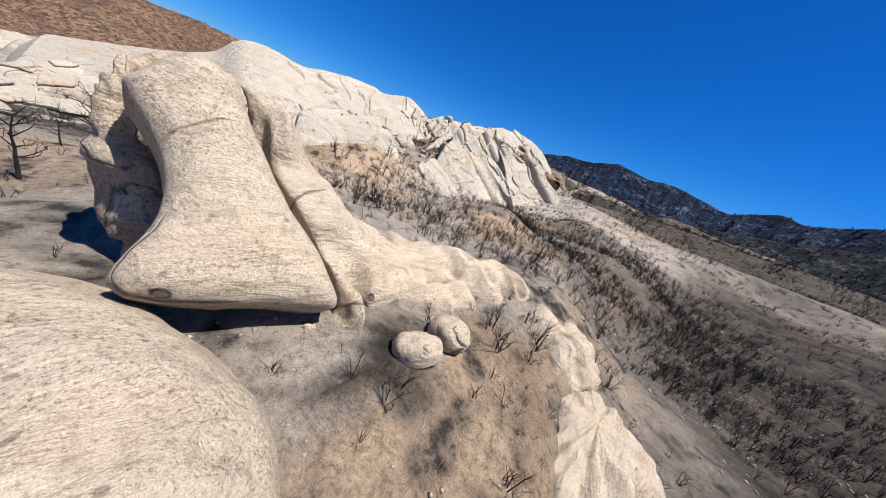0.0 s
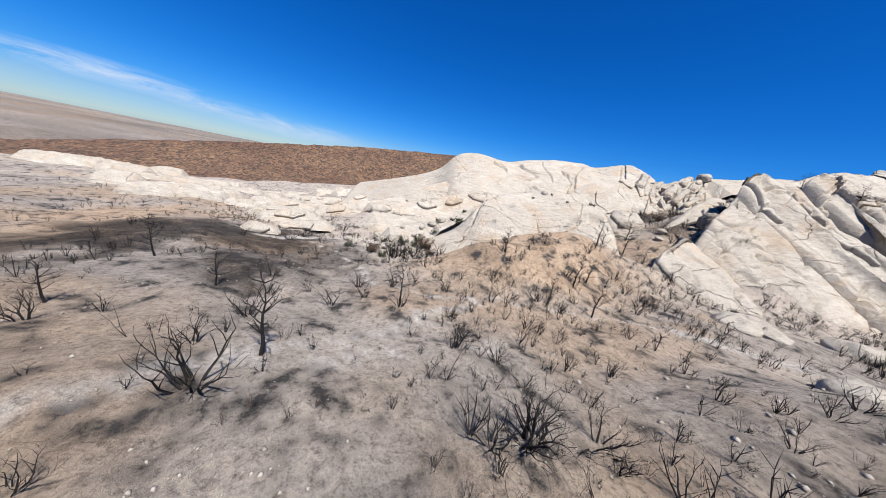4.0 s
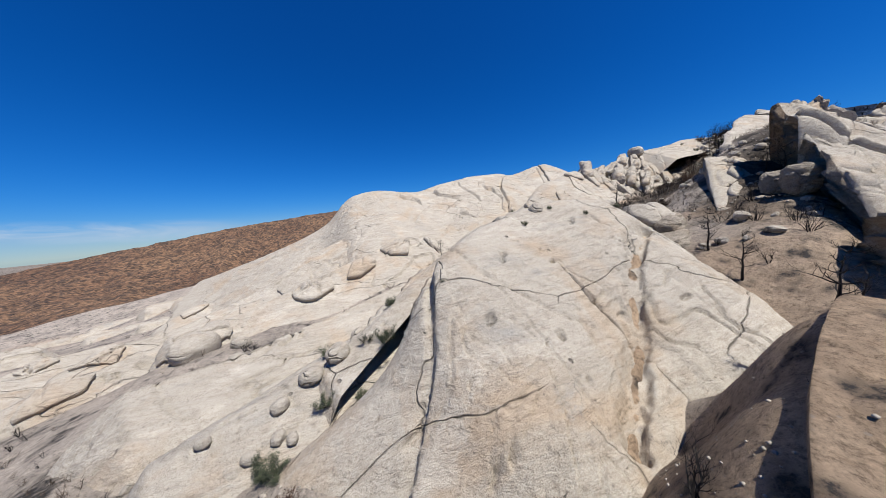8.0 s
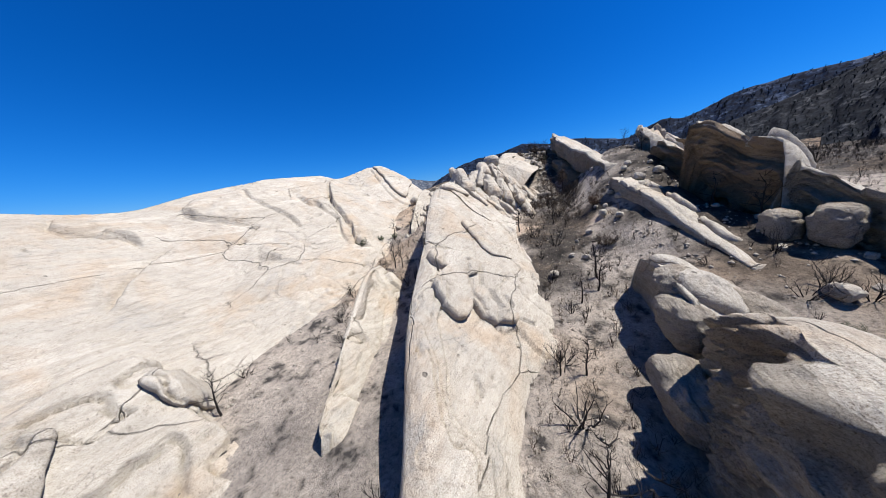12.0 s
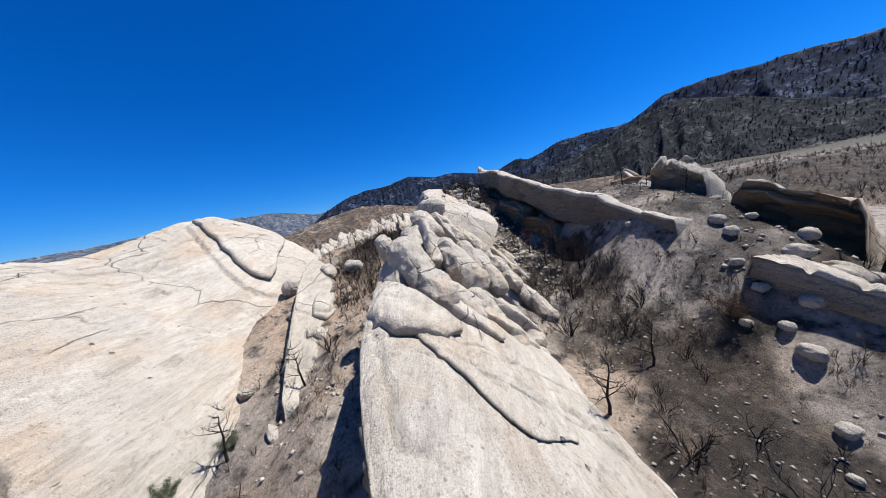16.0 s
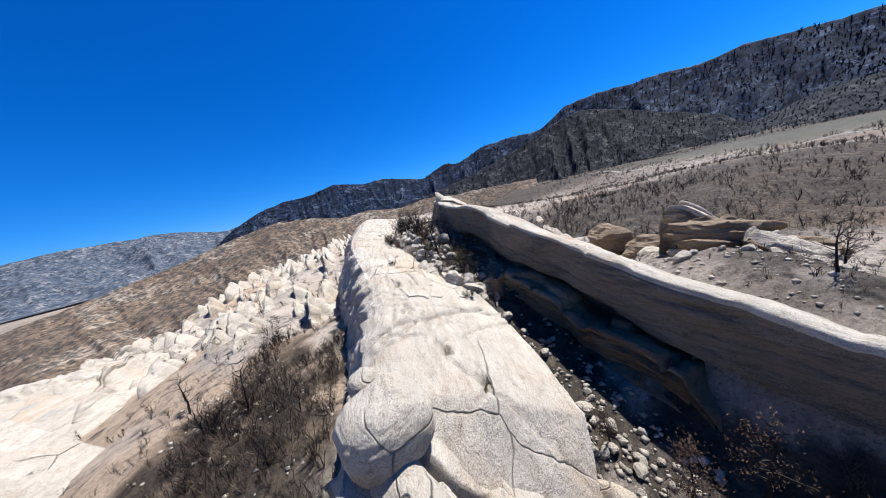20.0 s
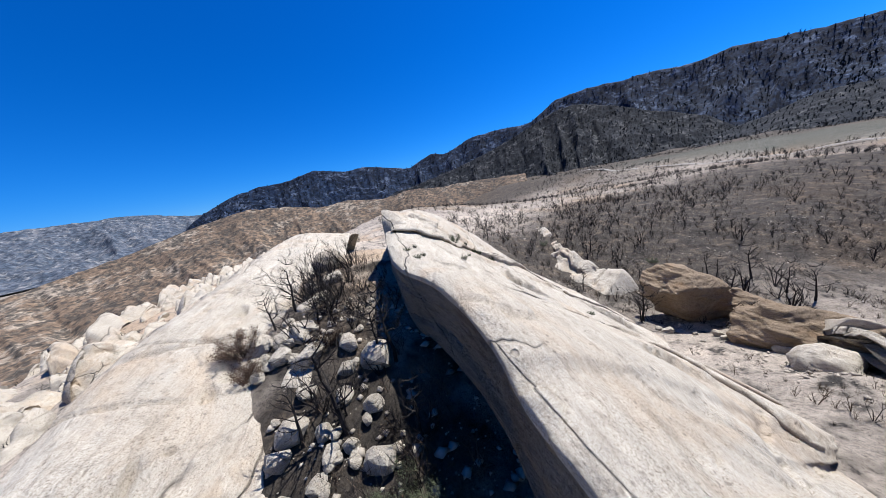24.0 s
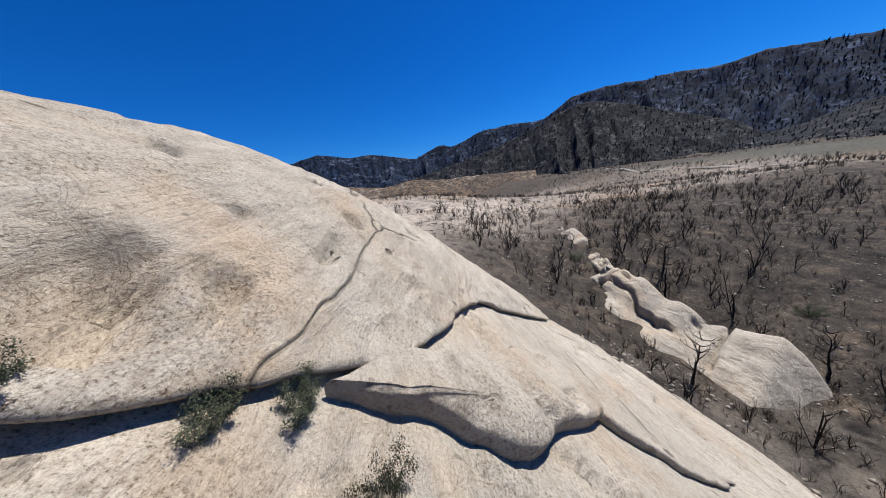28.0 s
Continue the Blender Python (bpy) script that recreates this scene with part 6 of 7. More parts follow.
range_mesh("brown_ridge", "tan foothills below the mountains", [-30, -18, -13, -7, -1, 5, 10, 16, 21.4, 28, 35.6, 42.5, 50, 60], [1, 1.6, 1.6, 2.3, 1.5, 2.6, 2.2, 3.5, 4.0, 2.75, 0.8, -0.7, -2, -3], 330, 290, -30, M_TANHILL, 9, rough=0.4, grain=6.0)

# thin high cloud over the plain
def cloud_material():
    m = bpy.data.materials.new("thin_cloud")
    m.use_nodes = True
    nt = m.node_tree
    nt.nodes.remove(nt.nodes["Principled BSDF"])
    tc = nt.nodes.new("ShaderNodeTexCoord")
    streak = noise_node(nt, tc.outputs["Object"], 0.0016, 7, 0.62, squash=(1, 1, 5), distort=0.8)
    dens = mix_node(nt, 1.0, ramp_node(nt, streak, (0.34, BLACK), (0.7, WHITE)), attribute_node(nt, "edge"), "MULTIPLY")
    # emission stands in for sunlight on the cloud
    glow = nt.nodes.new("ShaderNodeEmission")
    glow.inputs["Color"].default_value, glow.inputs["Strength"].default_value = (0.62, 0.74, 0.9, 1), 0.55
    clear = nt.nodes.new("ShaderNodeBsdfTransparent")
    mx = nt.nodes.new("ShaderNodeMixShader")
    nt.links.new(dens, mx.inputs[0])
    nt.links.new(clear.outputs[0], mx.inputs[1])
    nt.links.new(glow.outputs[0], mx.inputs[2])
    nt.links.new(mx.outputs[0], nt.nodes["Material Output"].inputs["Surface"])
    return m


ca, cv = np.meshgrid(np.radians(np.linspace(100, 150, 120)), np.linspace(-1, 1, 24), indexing="ij")
middle = np.interp(np.degrees(ca), (100, 110, 121, 130, 136, 150), (2.6, 2.6, 3.3, 4.2, 4.2, 4.0))
elev = np.radians(middle + 1.6 * cv + 0.3 * fbm(ca * 9, cv, 0 * ca, 3, 0.5, 61))
cloud_mesh = grid_mesh("cloud", np.stack([-40 - 4300 * np.sin(ca), 20 + 4300 * np.cos(ca), 19 + 4300 * np.tan(elev)], -1), cloud_material())
edge_ = (1 - np.abs(cv) ** 1.5) * np.clip(np.minimum(np.degrees(ca) - 100, 150 - np.degrees(ca)) / 12, 0, 1)
cloud_mesh.attributes.new("edge", "FLOAT", "POINT").data.foreach_set("value", edge_.ravel().astype(np.float32))
cloud = new("cloud", cloud_mesh)
cloud.visible_shadow = False
tagged(cloud, "thin white cirrus streak over the plain", "cloud", kind="structure")

# the gravel road across the bench below the mountains
line = spline([(250, 480, 0), (205, 390, 0), (186, 320, 0), (178, 270, 0), (182, 215, 0), (200, 160, 0), (235, 90, 0)], 5.0)
way = np.gradient(line[:, :2], axis=0)
way /= np.linalg.norm(way, axis=1)[:, None]
side = np.stack([way[:, 1], -way[:, 0]], 1)
rows = []
for o, h in ((-1.9, -0.5), (-1.3, 0.0), (1.3, 0.0), (1.9, -0.5)):
    xy = line[:, :2] + side * o
    rows.append(np.column_stack([xy, ground_height(line[:, 0], line[:, 1]) + 0.6 + h]))
road = new("road", grid_mesh("road", np.stack(rows, 1), M_ROAD))
tagged(road, "pale gravel road across the burnt bench", "road", kind="structure")

# ---- burnt scrub ----
def part(name, me, parent, label=""):
    ob = new(name, me)
    ob.parent = parent
    if label:
        ob["label"] = label
    return ob


def limbs_mesh(name, limbs, material, sides=4):
    """Tapered limbs, each a list of (point, radius), as one mesh."""
    vs, fs = [], []
    for limb in limbs:
        first = len(vs)
        for i, (p, r) in enumerate(limb):
            d = (limb[min(i + 1, len(limb) - 1)][0] - limb[max(i - 1, 0)][0]).normalized()
            u = d.orthogonal().normalized()
            w = d.cross(u)
            for k in range(sides):
                a = 2 * math.pi * k / sides
                vs.append(p + r * (math.cos(a) * u + math.sin(a) * w))
        for i in range(len(limb) - 1):
            for k in range(sides):
                a, b = first + i * sides + k, first + i * sides + (k + 1) % sides
                fs.append((a, b, b + sides, a + sides))
        fs.append(tuple(first + (len(limb) - 1) * sides + k for k in range(sides)))
    me = bpy.data.meshes.new(name)
    me.from_pydata(vs, [], fs)
    me.materials.append(material)
    return me


def grow(rng, start, way, length, radius, depth, out, bend=0.35, droop=0.0):
    """One limb and the limbs that leave it."""
    pts, p, d = [], start.copy(), way.normalized()
    n = 4 if depth > 0 else 3
    for i in range(n + 1):
        pts.append((p.copy(), radius * (1 - 0.75 * i / n)))
        d = (d + Vector((rng.uniform(-bend, bend), rng.uniform(-bend, bend), rng.uniform(-bend, bend) * 0.7 + 0.05 - droop))).normalized()
        p = p + d * length / n
        if depth > 0 and i >= 1:
            for _ in range(rng.choice((1, 1, 2))):
                side = (d + Vector((rng.uniform(-1, 1), rng.uniform(-1, 1), rng.uniform(-0.3, 0.8)))).normalized()
                grow(rng, p, side, length * rng.uniform(0.35, 0.6), radius * 0.5 * (1 - 0.5 * i / n), depth - 1, out[1:] if len(out) > 1 else out, bend, droop)
    out[0].append(pts)


def shrub_kind(seed, stems, spread_, depth, thick=0.03):
    rng = random.Random(seed)
    main, twigs = [], []
    for i in range(stems):
        a = 2 * math.pi * (i + rng.random()) / stems
        lean = rng.uniform(0.25, 1.0) * spread_
        grow(rng, Vector((0.08 * math.cos(a), 0.08 * math.sin(a), -0.1)), Vector((lean * math.cos(a), lean * math.sin(a), 1)), rng.uniform(0.65, 1.05), thick * rng.uniform(0.7, 1.2), depth, [main, twigs])
    root = new("burnt_shrub")
    part("stem", limbs_mesh("stem", main, M_CHAR), root)
    part("crown", limbs_mesh("crown", twigs, M_CHAR, 3), root)
    return tagged(root, "leafless charred shrub standing in ash", "burnt shrub", "burnt shrubs")


def tree_kind(seed, depth=2, foliage=0):
    rng = random.Random(seed)
    main, branches = [], []
    trunk, p = [], Vector((0, 0, -0.1))
    for i in range(8):
        trunk.append((p.copy(), 0.032 * (1 - i / 9)))
        p = p + Vector((rng.uniform(-0.025, 0.025), rng.uniform(-0.025, 0.025), 0.14))
        if i > 1:
            for _ in range(rng.choice((2, 3))):
                a = rng.uniform(0, 6.283)
                grow(rng, p, Vector((math.cos(a), math.sin(a), rng.uniform(0.1, 0.7))), rng.uniform(0.22, 0.46) * (1.25 - i / 9) * (0.7 if foliage else 1), 0.012, depth - 1 + (0 if foliage else i % 2), [branches, branches], 0.35)
    main.append(trunk)
    root = new("burnt_tree")
    part("trunk", limbs_mesh("trunk", main, M_CHAR, 6), root)
    part("branchwork", limbs_mesh("branchwork", branches, M_CHAR, 3), root)
    if foliage:
        part("crown", leaf_mesh("crown", seed, [b[-1][0] for b in branches], 8, 0.07, 0.016, M_RUST), root, "scorched brown needles")
    return tagged(root, "scorched brown young pine in the gully" if foliage else "bare blackened tree on the burnt slope", "tree", "burnt trees")


def leaf_mesh(name, seed, tips, per, radius, size, material):
    rng = random.Random(seed)
    vs, fs = [], []
    for t in tips:
        for _ in range(per):
            c = t + Vector((rng.gauss(0, 1), rng.gauss(0, 1), rng.gauss(0, 1))) * radius
            u = Vector((rng.gauss(0, 1), rng.gauss(0, 1), rng.gauss(0, 1))).normalized()
            w = u.orthogonal().normalized()
            s = size * rng.uniform(0.6, 1.4)
            k = len(vs)
            vs += [c - u * s, c + w * s * 0.5, c + u * s, c - w * s * 0.5]
            fs.append((k, k + 1, k + 2, k + 3))
    me = bpy.data.meshes.new(name)
    me.from_pydata(vs, [], fs)
    me.materials.append(material)
    return me


def green_kind(seed, material, what):
    rng = random.Random(seed)
    main, tips = [], []
    for i in range(9):
        a = 2 * math.pi * (i + rng.random()) / 9
        grow(rng, Vector((0, 0, -0.1)), Vector((0.8 * math.cos(a), 0.8 * math.sin(a), rng.uniform(0.5, 1.2))), rng.uniform(0.5, 0.85), 0.02, 1, [main, main])
    for b in main:
        tips += [q[0] for q in b[-3:]]
    root = new("green_shrub")
    part("stem", limbs_mesh("stem", main, M_CHAR, 3), root)
    part("foliage", leaf_mesh("foliage", seed, tips, 34, 0.07, 0.022, material), root)
    return tagged(root, what, "shrub", "living shrubs")


SHRUBS = [shrub_kind(1, 9, 0.9, 1), shrub_kind(2, 7, 0.7, 2, 0.035), shrub_kind(3, 12, 1.1, 1, 0.026), shrub_kind(4, 5, 0.5, 2, 0.032), shrub_kind(5, 8, 1.2, 2, 0.03), shrub_kind(6, 4, 0.4, 1, 0.03)]
TREES = [tree_kind(11), tree_kind(12), tree_kind(13)]
PINES = [tree_kind(14, 2, 1), tree_kind(15, 2, 1)]
GREENS = [green_kind(21, M_LEAF, "grey-green leafy desert shrub growing on rock"), green_kind(22, M_LEAF, "grey-green leafy desert shrub growing on rock"), green_kind(23, M_RUST, "rusty brown dried shrub beside a rock")]

from mathutils.bvhtree import BVHTree


def tree_of(obs):
    vs, fs = [], []
    for o in obs:
        k = len(vs)
        n = len(o.data.vertices)
        co = np.empty(n * 3, np.float32)
        o.data.vertices.foreach_get("co", co)
        vs += (co.reshape(-1, 3) + np.array(o.location)).tolist()
        q = np.empty(len(o.data.polygons) * 4, np.int32)
        o.data.polygons.foreach_get("vertices", q)
        fs += (q.reshape(-1, 4) + k).tolist()
    return BVHTree.FromPolygons(vs, fs)


ROCK_TREE = tree_of(ROCKS)


def rock_top(x, y):
    hit = ROCK_TREE.ray_cast(Vector((x, y, 120)), Vector((0, 0, -1)))
    return hit[0].z if hit[0] else -999.0




def plant(kind, x, y, h, z=None, stretch=1.0):
    """Sets one of a kind; the first use places the model itself."""
    z = rest_height(x, y) if z is None else z
    m = Matrix.Translation((x, y, z - 0.04)) @ Matrix.Rotation(random.uniform(0, 6.283), 4, "Z") @ Matrix.Rotation(random.uniform(-0.12, 0.12), 4, "X")
    ob = copy_thing(kind, m)
    ob.scale = (h * stretch, h * stretch, h)
    return ob


def free_spot(x, y, margin=0.3):
    return rock_top(x, y) < rest_height(x, y) - margin


random.seed(77)
PATH = [(METRES * x, METRES * y, METRES * z) for _, x, y, z, *_ in ROWS]
base = pose(0, 0, EYE, TILT, LEAN, TURN)
LINE = [base @ Vector(p) for p in PATH]
FIELDS = (  # x, y, half widths, how many, height
    (-15, 13, 9, 9, 34, 0.9), (-28, 8, 10, 10, 26, 1.2), (-24, 26, 9, 10, 20, 1.1), (-45, 26, 9, 13, 40, 1.0), (-54, -2, 12, 8, 12, 1.3), (-66, 4, 8, 10, 10, 1.0),
    (-77, 58, 5, 22, 34, 1.2), (-61, 72, 6, 20, 18, 1.1), (-101, 62, 8, 22, 20, 1.2), (-101, 104, 7, 18, 22, 1.3), (-84.5, 122, 4, 13, 40, 1.3), (-85.2, 134, 2.4, 6, 24, 1.2), (-48, 140, 10, 14, 18, 1.2),
    (-86, 22, 9, 12, 8, 1.0), (-54.8, 13.5, 2.2, 3.5, 9, 1.7), (-57, 6, 3, 4, 8, 1.1), (-79, 86, 4, 9, 14, 1.4), (0, 8, 5, 7, 10, 0.6))
count = 0
for cx, cy, wx, wy, n, h in FIELDS:
    made = tries = 0
    while made < n and tries < 12 * n:
        tries += 1
        x, y = cx + random.uniform(-wx, wx), cy + random.uniform(-wy, wy)
        if not free_spot(x, y) or min((x - p.x) ** 2 + (y - p.y) ** 2 for p in LINE) < 2.5 and rest_height(x, y) > 14:
            continue
        plant(random.choice(SHRUBS), x, y, h * random.choice((0.45, 0.7, 0.9, 1.1, 1.5)), stretch=random.uniform(0.8, 1.2))
        made += 1
for cx, cy, wx, wy, n, h in ((-45, 24, 12, 16, 9, 2.6), (-30, 4, 12, 10, 6, 2.8), (-78, 58, 5, 22, 9, 3.0), (-100, 60, 8, 20, 6, 3.0), (-62, 84, 7, 18, 6, 3.2), (-103, 108, 6, 16, 6, 3.4), (-85, 126, 4, 10, 9, 3.4), (-42, 146, 13, 16, 14, 4.2), (-56, 48, 5, 8, 4, 3)):
    made = tries = 0
    while made < n and tries < 12 * n:
        tries += 1
        x, y = cx + random.uniform(-wx, wx), cy + random.uniform(-wy, wy)
        if free_spot(x, y):
            plant(random.choice(TREES), x, y, h * random.uniform(0.7, 1.3))
            made += 1
for x, y, h in ((-88.3, 130.3, 2.4), (-86.9, 133.6, 2.6), (-86.0, 134.6, 2.8), (-85.4, 137.4, 2.2), (-84.0, 138.6, 2.4), (-84.6, 132.0, 2.0), (-85.6, 129.6, 2.6), (-86.6, 128.0, 2.0), (-83.8, 135.4, 2.0)):
    plant(random.choice(SHRUBS[1::2] + TREES), x, y, h)
for x, y, h in ((-78.9, 92.9, 2.6), (-77.3, 92.3, 2.6), (-76.4, 90.2, 3.0), (-79.5, 97, 3.4), (-80.5, 100.5, 2.2), (-76.8, 96, 4.2), (-82.5, 118, 2.6), (-81.5, 112, 2.8), (-79, 86, 2.2)):
    plant(random.choice(PINES), x, y, h)
for x, y, h, k in ((-62.6, 12.8, 1.6, 0), (-64.5, 15.5, 1.3, 1), (-61.2, 15, 1.0, 0), (-60.2, 16.8, 1.1, 1), (-63, 9.5, 1.0, 0), (-66.5, 18.5, 0.9, 1), (-68, 21.5, 0.8, 0), (-70, 24, 0.7, 1), (-69.5, 19, 0.8, 0),
                   (-81, 12.6, 1.4, 2), (-67.4, 36.2, 0.45, 0), (-68.2, 40.2, 0.4, 1), (-107.5, 69, 1.4, 0), (-106.5, 73, 0.9, 1), (-105.5, 76, 0.9, 0), (-89.4, 128.0, 1.5, 2), (-88.6, 126.4, 1.1, 2), (-84.8, 127.0, 1.3, 2), (-72, 69, 1.6, 2), (-72.5, 78, 1.7, 2),
                   (-59.8, 16.4, 1.9, 2), (-59.7, 14.7, 0.8, 0), (-57.9, 17.4, 1.2, 2), (-56.8, 11.6, 0.8, 1), (-57.1, 13.1, 0.8, 0), (-59.0, 10.0, 0.6, 1), (-67.2, 22.6, 1.1, 0), (-66.3, 20.6, 0.8, 1), (-53.8, 8.8, 1.3, 2), (-53.2, 10.2, 1.1, 0), (-56.5, 5.0, 0.9, 1),
                   (-82, 119.5, 1.5, 0), (-83, 116.5, 1.2, 1), (-84, 111.5, 0.9, 0)):
    plant(GREENS[k], x, y, h, max(rest_height(x, y), rock_top(x, y)))
for x, y, h in ((-74.8, 131.3, 0.45), (-73.6, 133.5, 0.25), (-73.5, 137.5, 0.9), (-71.9, 138.9, 0.4), (-70.9, 139.5, 0.5), (-70.2, 140.0, 0.55), (-69.2, 139.0, 0.6), (-67.6, 142.2, 0.35), (-64.5, 130.2, 0.4), (-79.2, 128.6, 0.3), (-78.4, 128.0, 0.25), (-78.6, 129.6, 0.25), (-78.9, 126.8, 0.3), (-90, 118.5, 0.6), (-66, 42.5, 0.4), (-66.3, 47.5, 0.6), (-66.8, 48.6, 0.5), (-64, 26, 0.2), (-65.2, 20.5, 0.3)):
    plant(GREENS[0 if h > 0.6 else 1], x, y, h, max(rest_height(x, y), rock_top(x, y)))
for kind in SHRUBS + TREES + PINES + GREENS:      # the models themselves stand out on the slope too
    x, y = random.uniform(-44, -30), random.uniform(146, 170)
    kind.location, kind.scale = (x, y, rest_height(x, y)), (1.3, 1.3, 1.3)


def scrub_mass(name, label, spots, material, width=0.016, stems=7):
    """Far scrub as one mesh: thin bent twigs from a common foot."""
    rng = np.random.RandomState(9)
    n = len(spots)
    S = np.array(spots)
    V, F = [], []
    k = 0
    for i in range(stems):
        a = rng.uniform(0, 6.283, n)
        h = S[:, 3:4]
        c, s = np.cos(a), np.sin(a)
        p0 = S[:, :3] - (0, 0, 0.1)
        p1 = p0 + np.stack([0.25 * c, 0.25 * s, rng.uniform(0.2, 0.7, n)], 1) * h
        ends_ = [p1 + np.stack([rng.uniform(-0.35, 0.35, n), rng.uniform(-0.35, 0.35, n), rng.uniform(0.05, 0.5, n)], 1) * h for _ in range(4)]
        w = np.stack([s, -c, 0 * c], 1) * h * width
        V += [p0 - w, p0 + w, p1 - w * 0.7, p1 + w * 0.7] + ends_
        F += [(k, k + 1, k + 3), (k, k + 3, k + 2), (k + 2, k + 3, k + 4), (k + 2, k + 3, k + 5), (k + 2, k + 3, k + 6), (k + 2, k + 3, k + 7)]
        k += 8
    V = np.stack(V, 1).reshape(-1, 3)
    F = (np.array(F)[None] + (np.arange(n) * k)[:, None, None]).reshape(-1, 3)
    me = bpy.data.meshes.new(name)
    me.vertices.add(len(V))
    me.vertices.foreach_set("co", V.ravel())
    me.loops.add(F.size)
    me.loops.foreach_set("vertex_index", F.ravel())
    me.polygons.add(len(F))
    me.polygons.foreach_set("loop_start", np.arange(0, F.size, 3))
    me.update(calc_edges=True)
    me.materials.append(material)
    return tagged(new(name, me), label, "scrub", kind="stuff")


rs = np.random.RandomState(3)


def scatter(fields, gap=-0.05):
    """Spots for shrubs in patches over the fields: x, y, half widths, how many, least and greatest height."""
    out = []
    for cx, cy, wx, wy, n, lo, hi in fields:
        xs, ys = cx + rs.uniform(-wx, wx, n), cy + rs.uniform(-wy, wy, n)
        clump = (fbm(xs / 9, ys / 9, 0 * xs, 3, 0.5, 70) + rs.uniform(-0.4, 0.4, n) > gap) & (blot(xs, ys, 262, 270, 62, 150) < 0.5)
        zs = ground_height(xs, ys)
        for x, y, z in zip(xs[clump], ys[clump], zs[clump]):
            if rock_top(x, y) < z - 0.2:
                out.append((x, y, z, lo + (hi - lo) * rs.rand() ** 1.7))
    return out


scrub_mass("burnt_scrub", "countless charred shrubs scattered over the burnt slopes", scatter((
    (0, 165, 60, 55, 4600, 0.4, 1.5), (-20, 165, 34, 45, 1700, 0.5, 1.7), (0, 165, 60, 55, 420, 2.5, 4.5), (90, 280, 130, 130, 4500, 1.2, 3.0), (0, 70, 45, 55, 4200, 0.5, 1.7), (14, 30, 16, 26, 1500, 0.4, 1.5), (-2, 34, 14, 22, 1500, 0.35, 1.3), (-8, 60, 26, 24, 2200, 0.5, 1.7), (-25, 18, 28, 30, 2000, 0.3, 1.0),
    (-60, -30, 45, 28, 900, 0.5, 1.3), (-40, 230, 40, 60, 900, 1.0, 2.5), (-120, 150, 40, 50, 700, 0.6, 1.6), (-65, 62, 14, 50, 350, 0.4, 1.2), (-60, 60, 60, 60, 1200, 0.25, 0.8), (-120, -30, 60, 40, 450, 0.6, 1.5), (-101, 106, 5, 17, 500, 0.5, 1.8), (-79, 87, 5, 11, 300, 0.4, 1.3), (-100, 90, 14, 50, 360, 0.6, 1.8), (-36, 60, 12, 24, 500, 0.5, 1.6), (-45, 25, 10, 18, 260, 0.2, 0.6))), M_CHAR)
scrub_mass("distant_scrub", "burnt trees and bushes dotting the far bench", scatter((
    (230, 260, 140, 250, 4200, 1.2, 3.4), (150, 60, 100, 120, 1800, 1.2, 3.0), (380, 420, 200, 320, 2600, 2.0, 5.0), (120, 330, 120, 120, 2400, 1.0, 2.6))), M_FAR_TWIG, 0.035, 5)
scrub_mass("dry_scrub", "tangled dry brown scrub in the gullies and on burnt slopes", scatter((
    (-101, 106, 5, 17, 1700, 0.4, 1.5), (-79, 87, 5, 11, 1100, 0.3, 1.2), (-90, -8, 26, 16, 900, 0.4, 1.1), (-77, 66, 6, 30, 1500, 0.3, 1.2), (-63, 84, 9, 22, 700, 0.3, 1.1), (-101, 92, 10, 36, 1300, 0.3, 1.2), (-84, 124, 5, 18, 420, 0.4, 1.5), (-49, 132, 9, 16, 420, 0.3, 1.2), (-10, 160, 50, 45, 3000, 0.4, 1.4), (10, 50, 34, 46, 1500, 0.3, 1.1), (-60, -5, 14, 12, 300, 0.3, 0.9), (-36, 62, 12, 24, 400, 0.4, 1.2)), -0.15), M_TWIG)

spots = []
for hill, lo_, hi_, n, tall in ((dark_range, 180, 700, 11000, (4, 9)), (spur, 20, 320, 6000, (2.5, 5.5)), (rise, 10, 240, 2500, (2, 4.5))):
    co = np.empty(len(hill.data.vertices) * 3, np.float32)
    hill.data.vertices.foreach_get("co", co)
    co = co.reshape(-1, 90 if hill is rise else 150, 3)
    i_, j_ = rs.randint(lo_, min(hi_, len(co) - 2), n), (co.shape[1] * 0.76 * rs.rand(n) ** 0.8).astype(int)
    u_, v_ = rs.rand(n, 1), rs.rand(n, 1)
    at = (co[i_, j_] * (1 - u_) + co[i_ + 1, j_] * u_) * (1 - v_) + (co[i_, j_ + 1] * (1 - u_) + co[i_ + 1, j_ + 1] * u_) * v_
    spots.append(np.column_stack([at, rs.uniform(*tall, n)]))
scrub_mass("mountain_trees", "dark burnt trees dotting the mountain side", np.concatenate(spots), M_PINE, 0.12, 2)

# ---- loose blocks ----
def block_mesh(seed):
    rng = random.Random(seed)
    bm = bmesh.new()
    bmesh.ops.create_icosphere(bm, subdivisions=2, radius=1.0)
    planes = [Vector((rng.gauss(0, 1), rng.gauss(0, 1), rng.gauss(0, 1))).normalized() for _ in range(9)]
    for v in bm.verts:
        for p in planes:
            over = v.co.dot(p) - 0.62
            if over > 0:
                v.co -= p * over
    me = bpy.data.meshes.new("rock_block")
    bm.to_mesh(me)
    bm.free()
    me.materials.append(M_STONE)
    return me


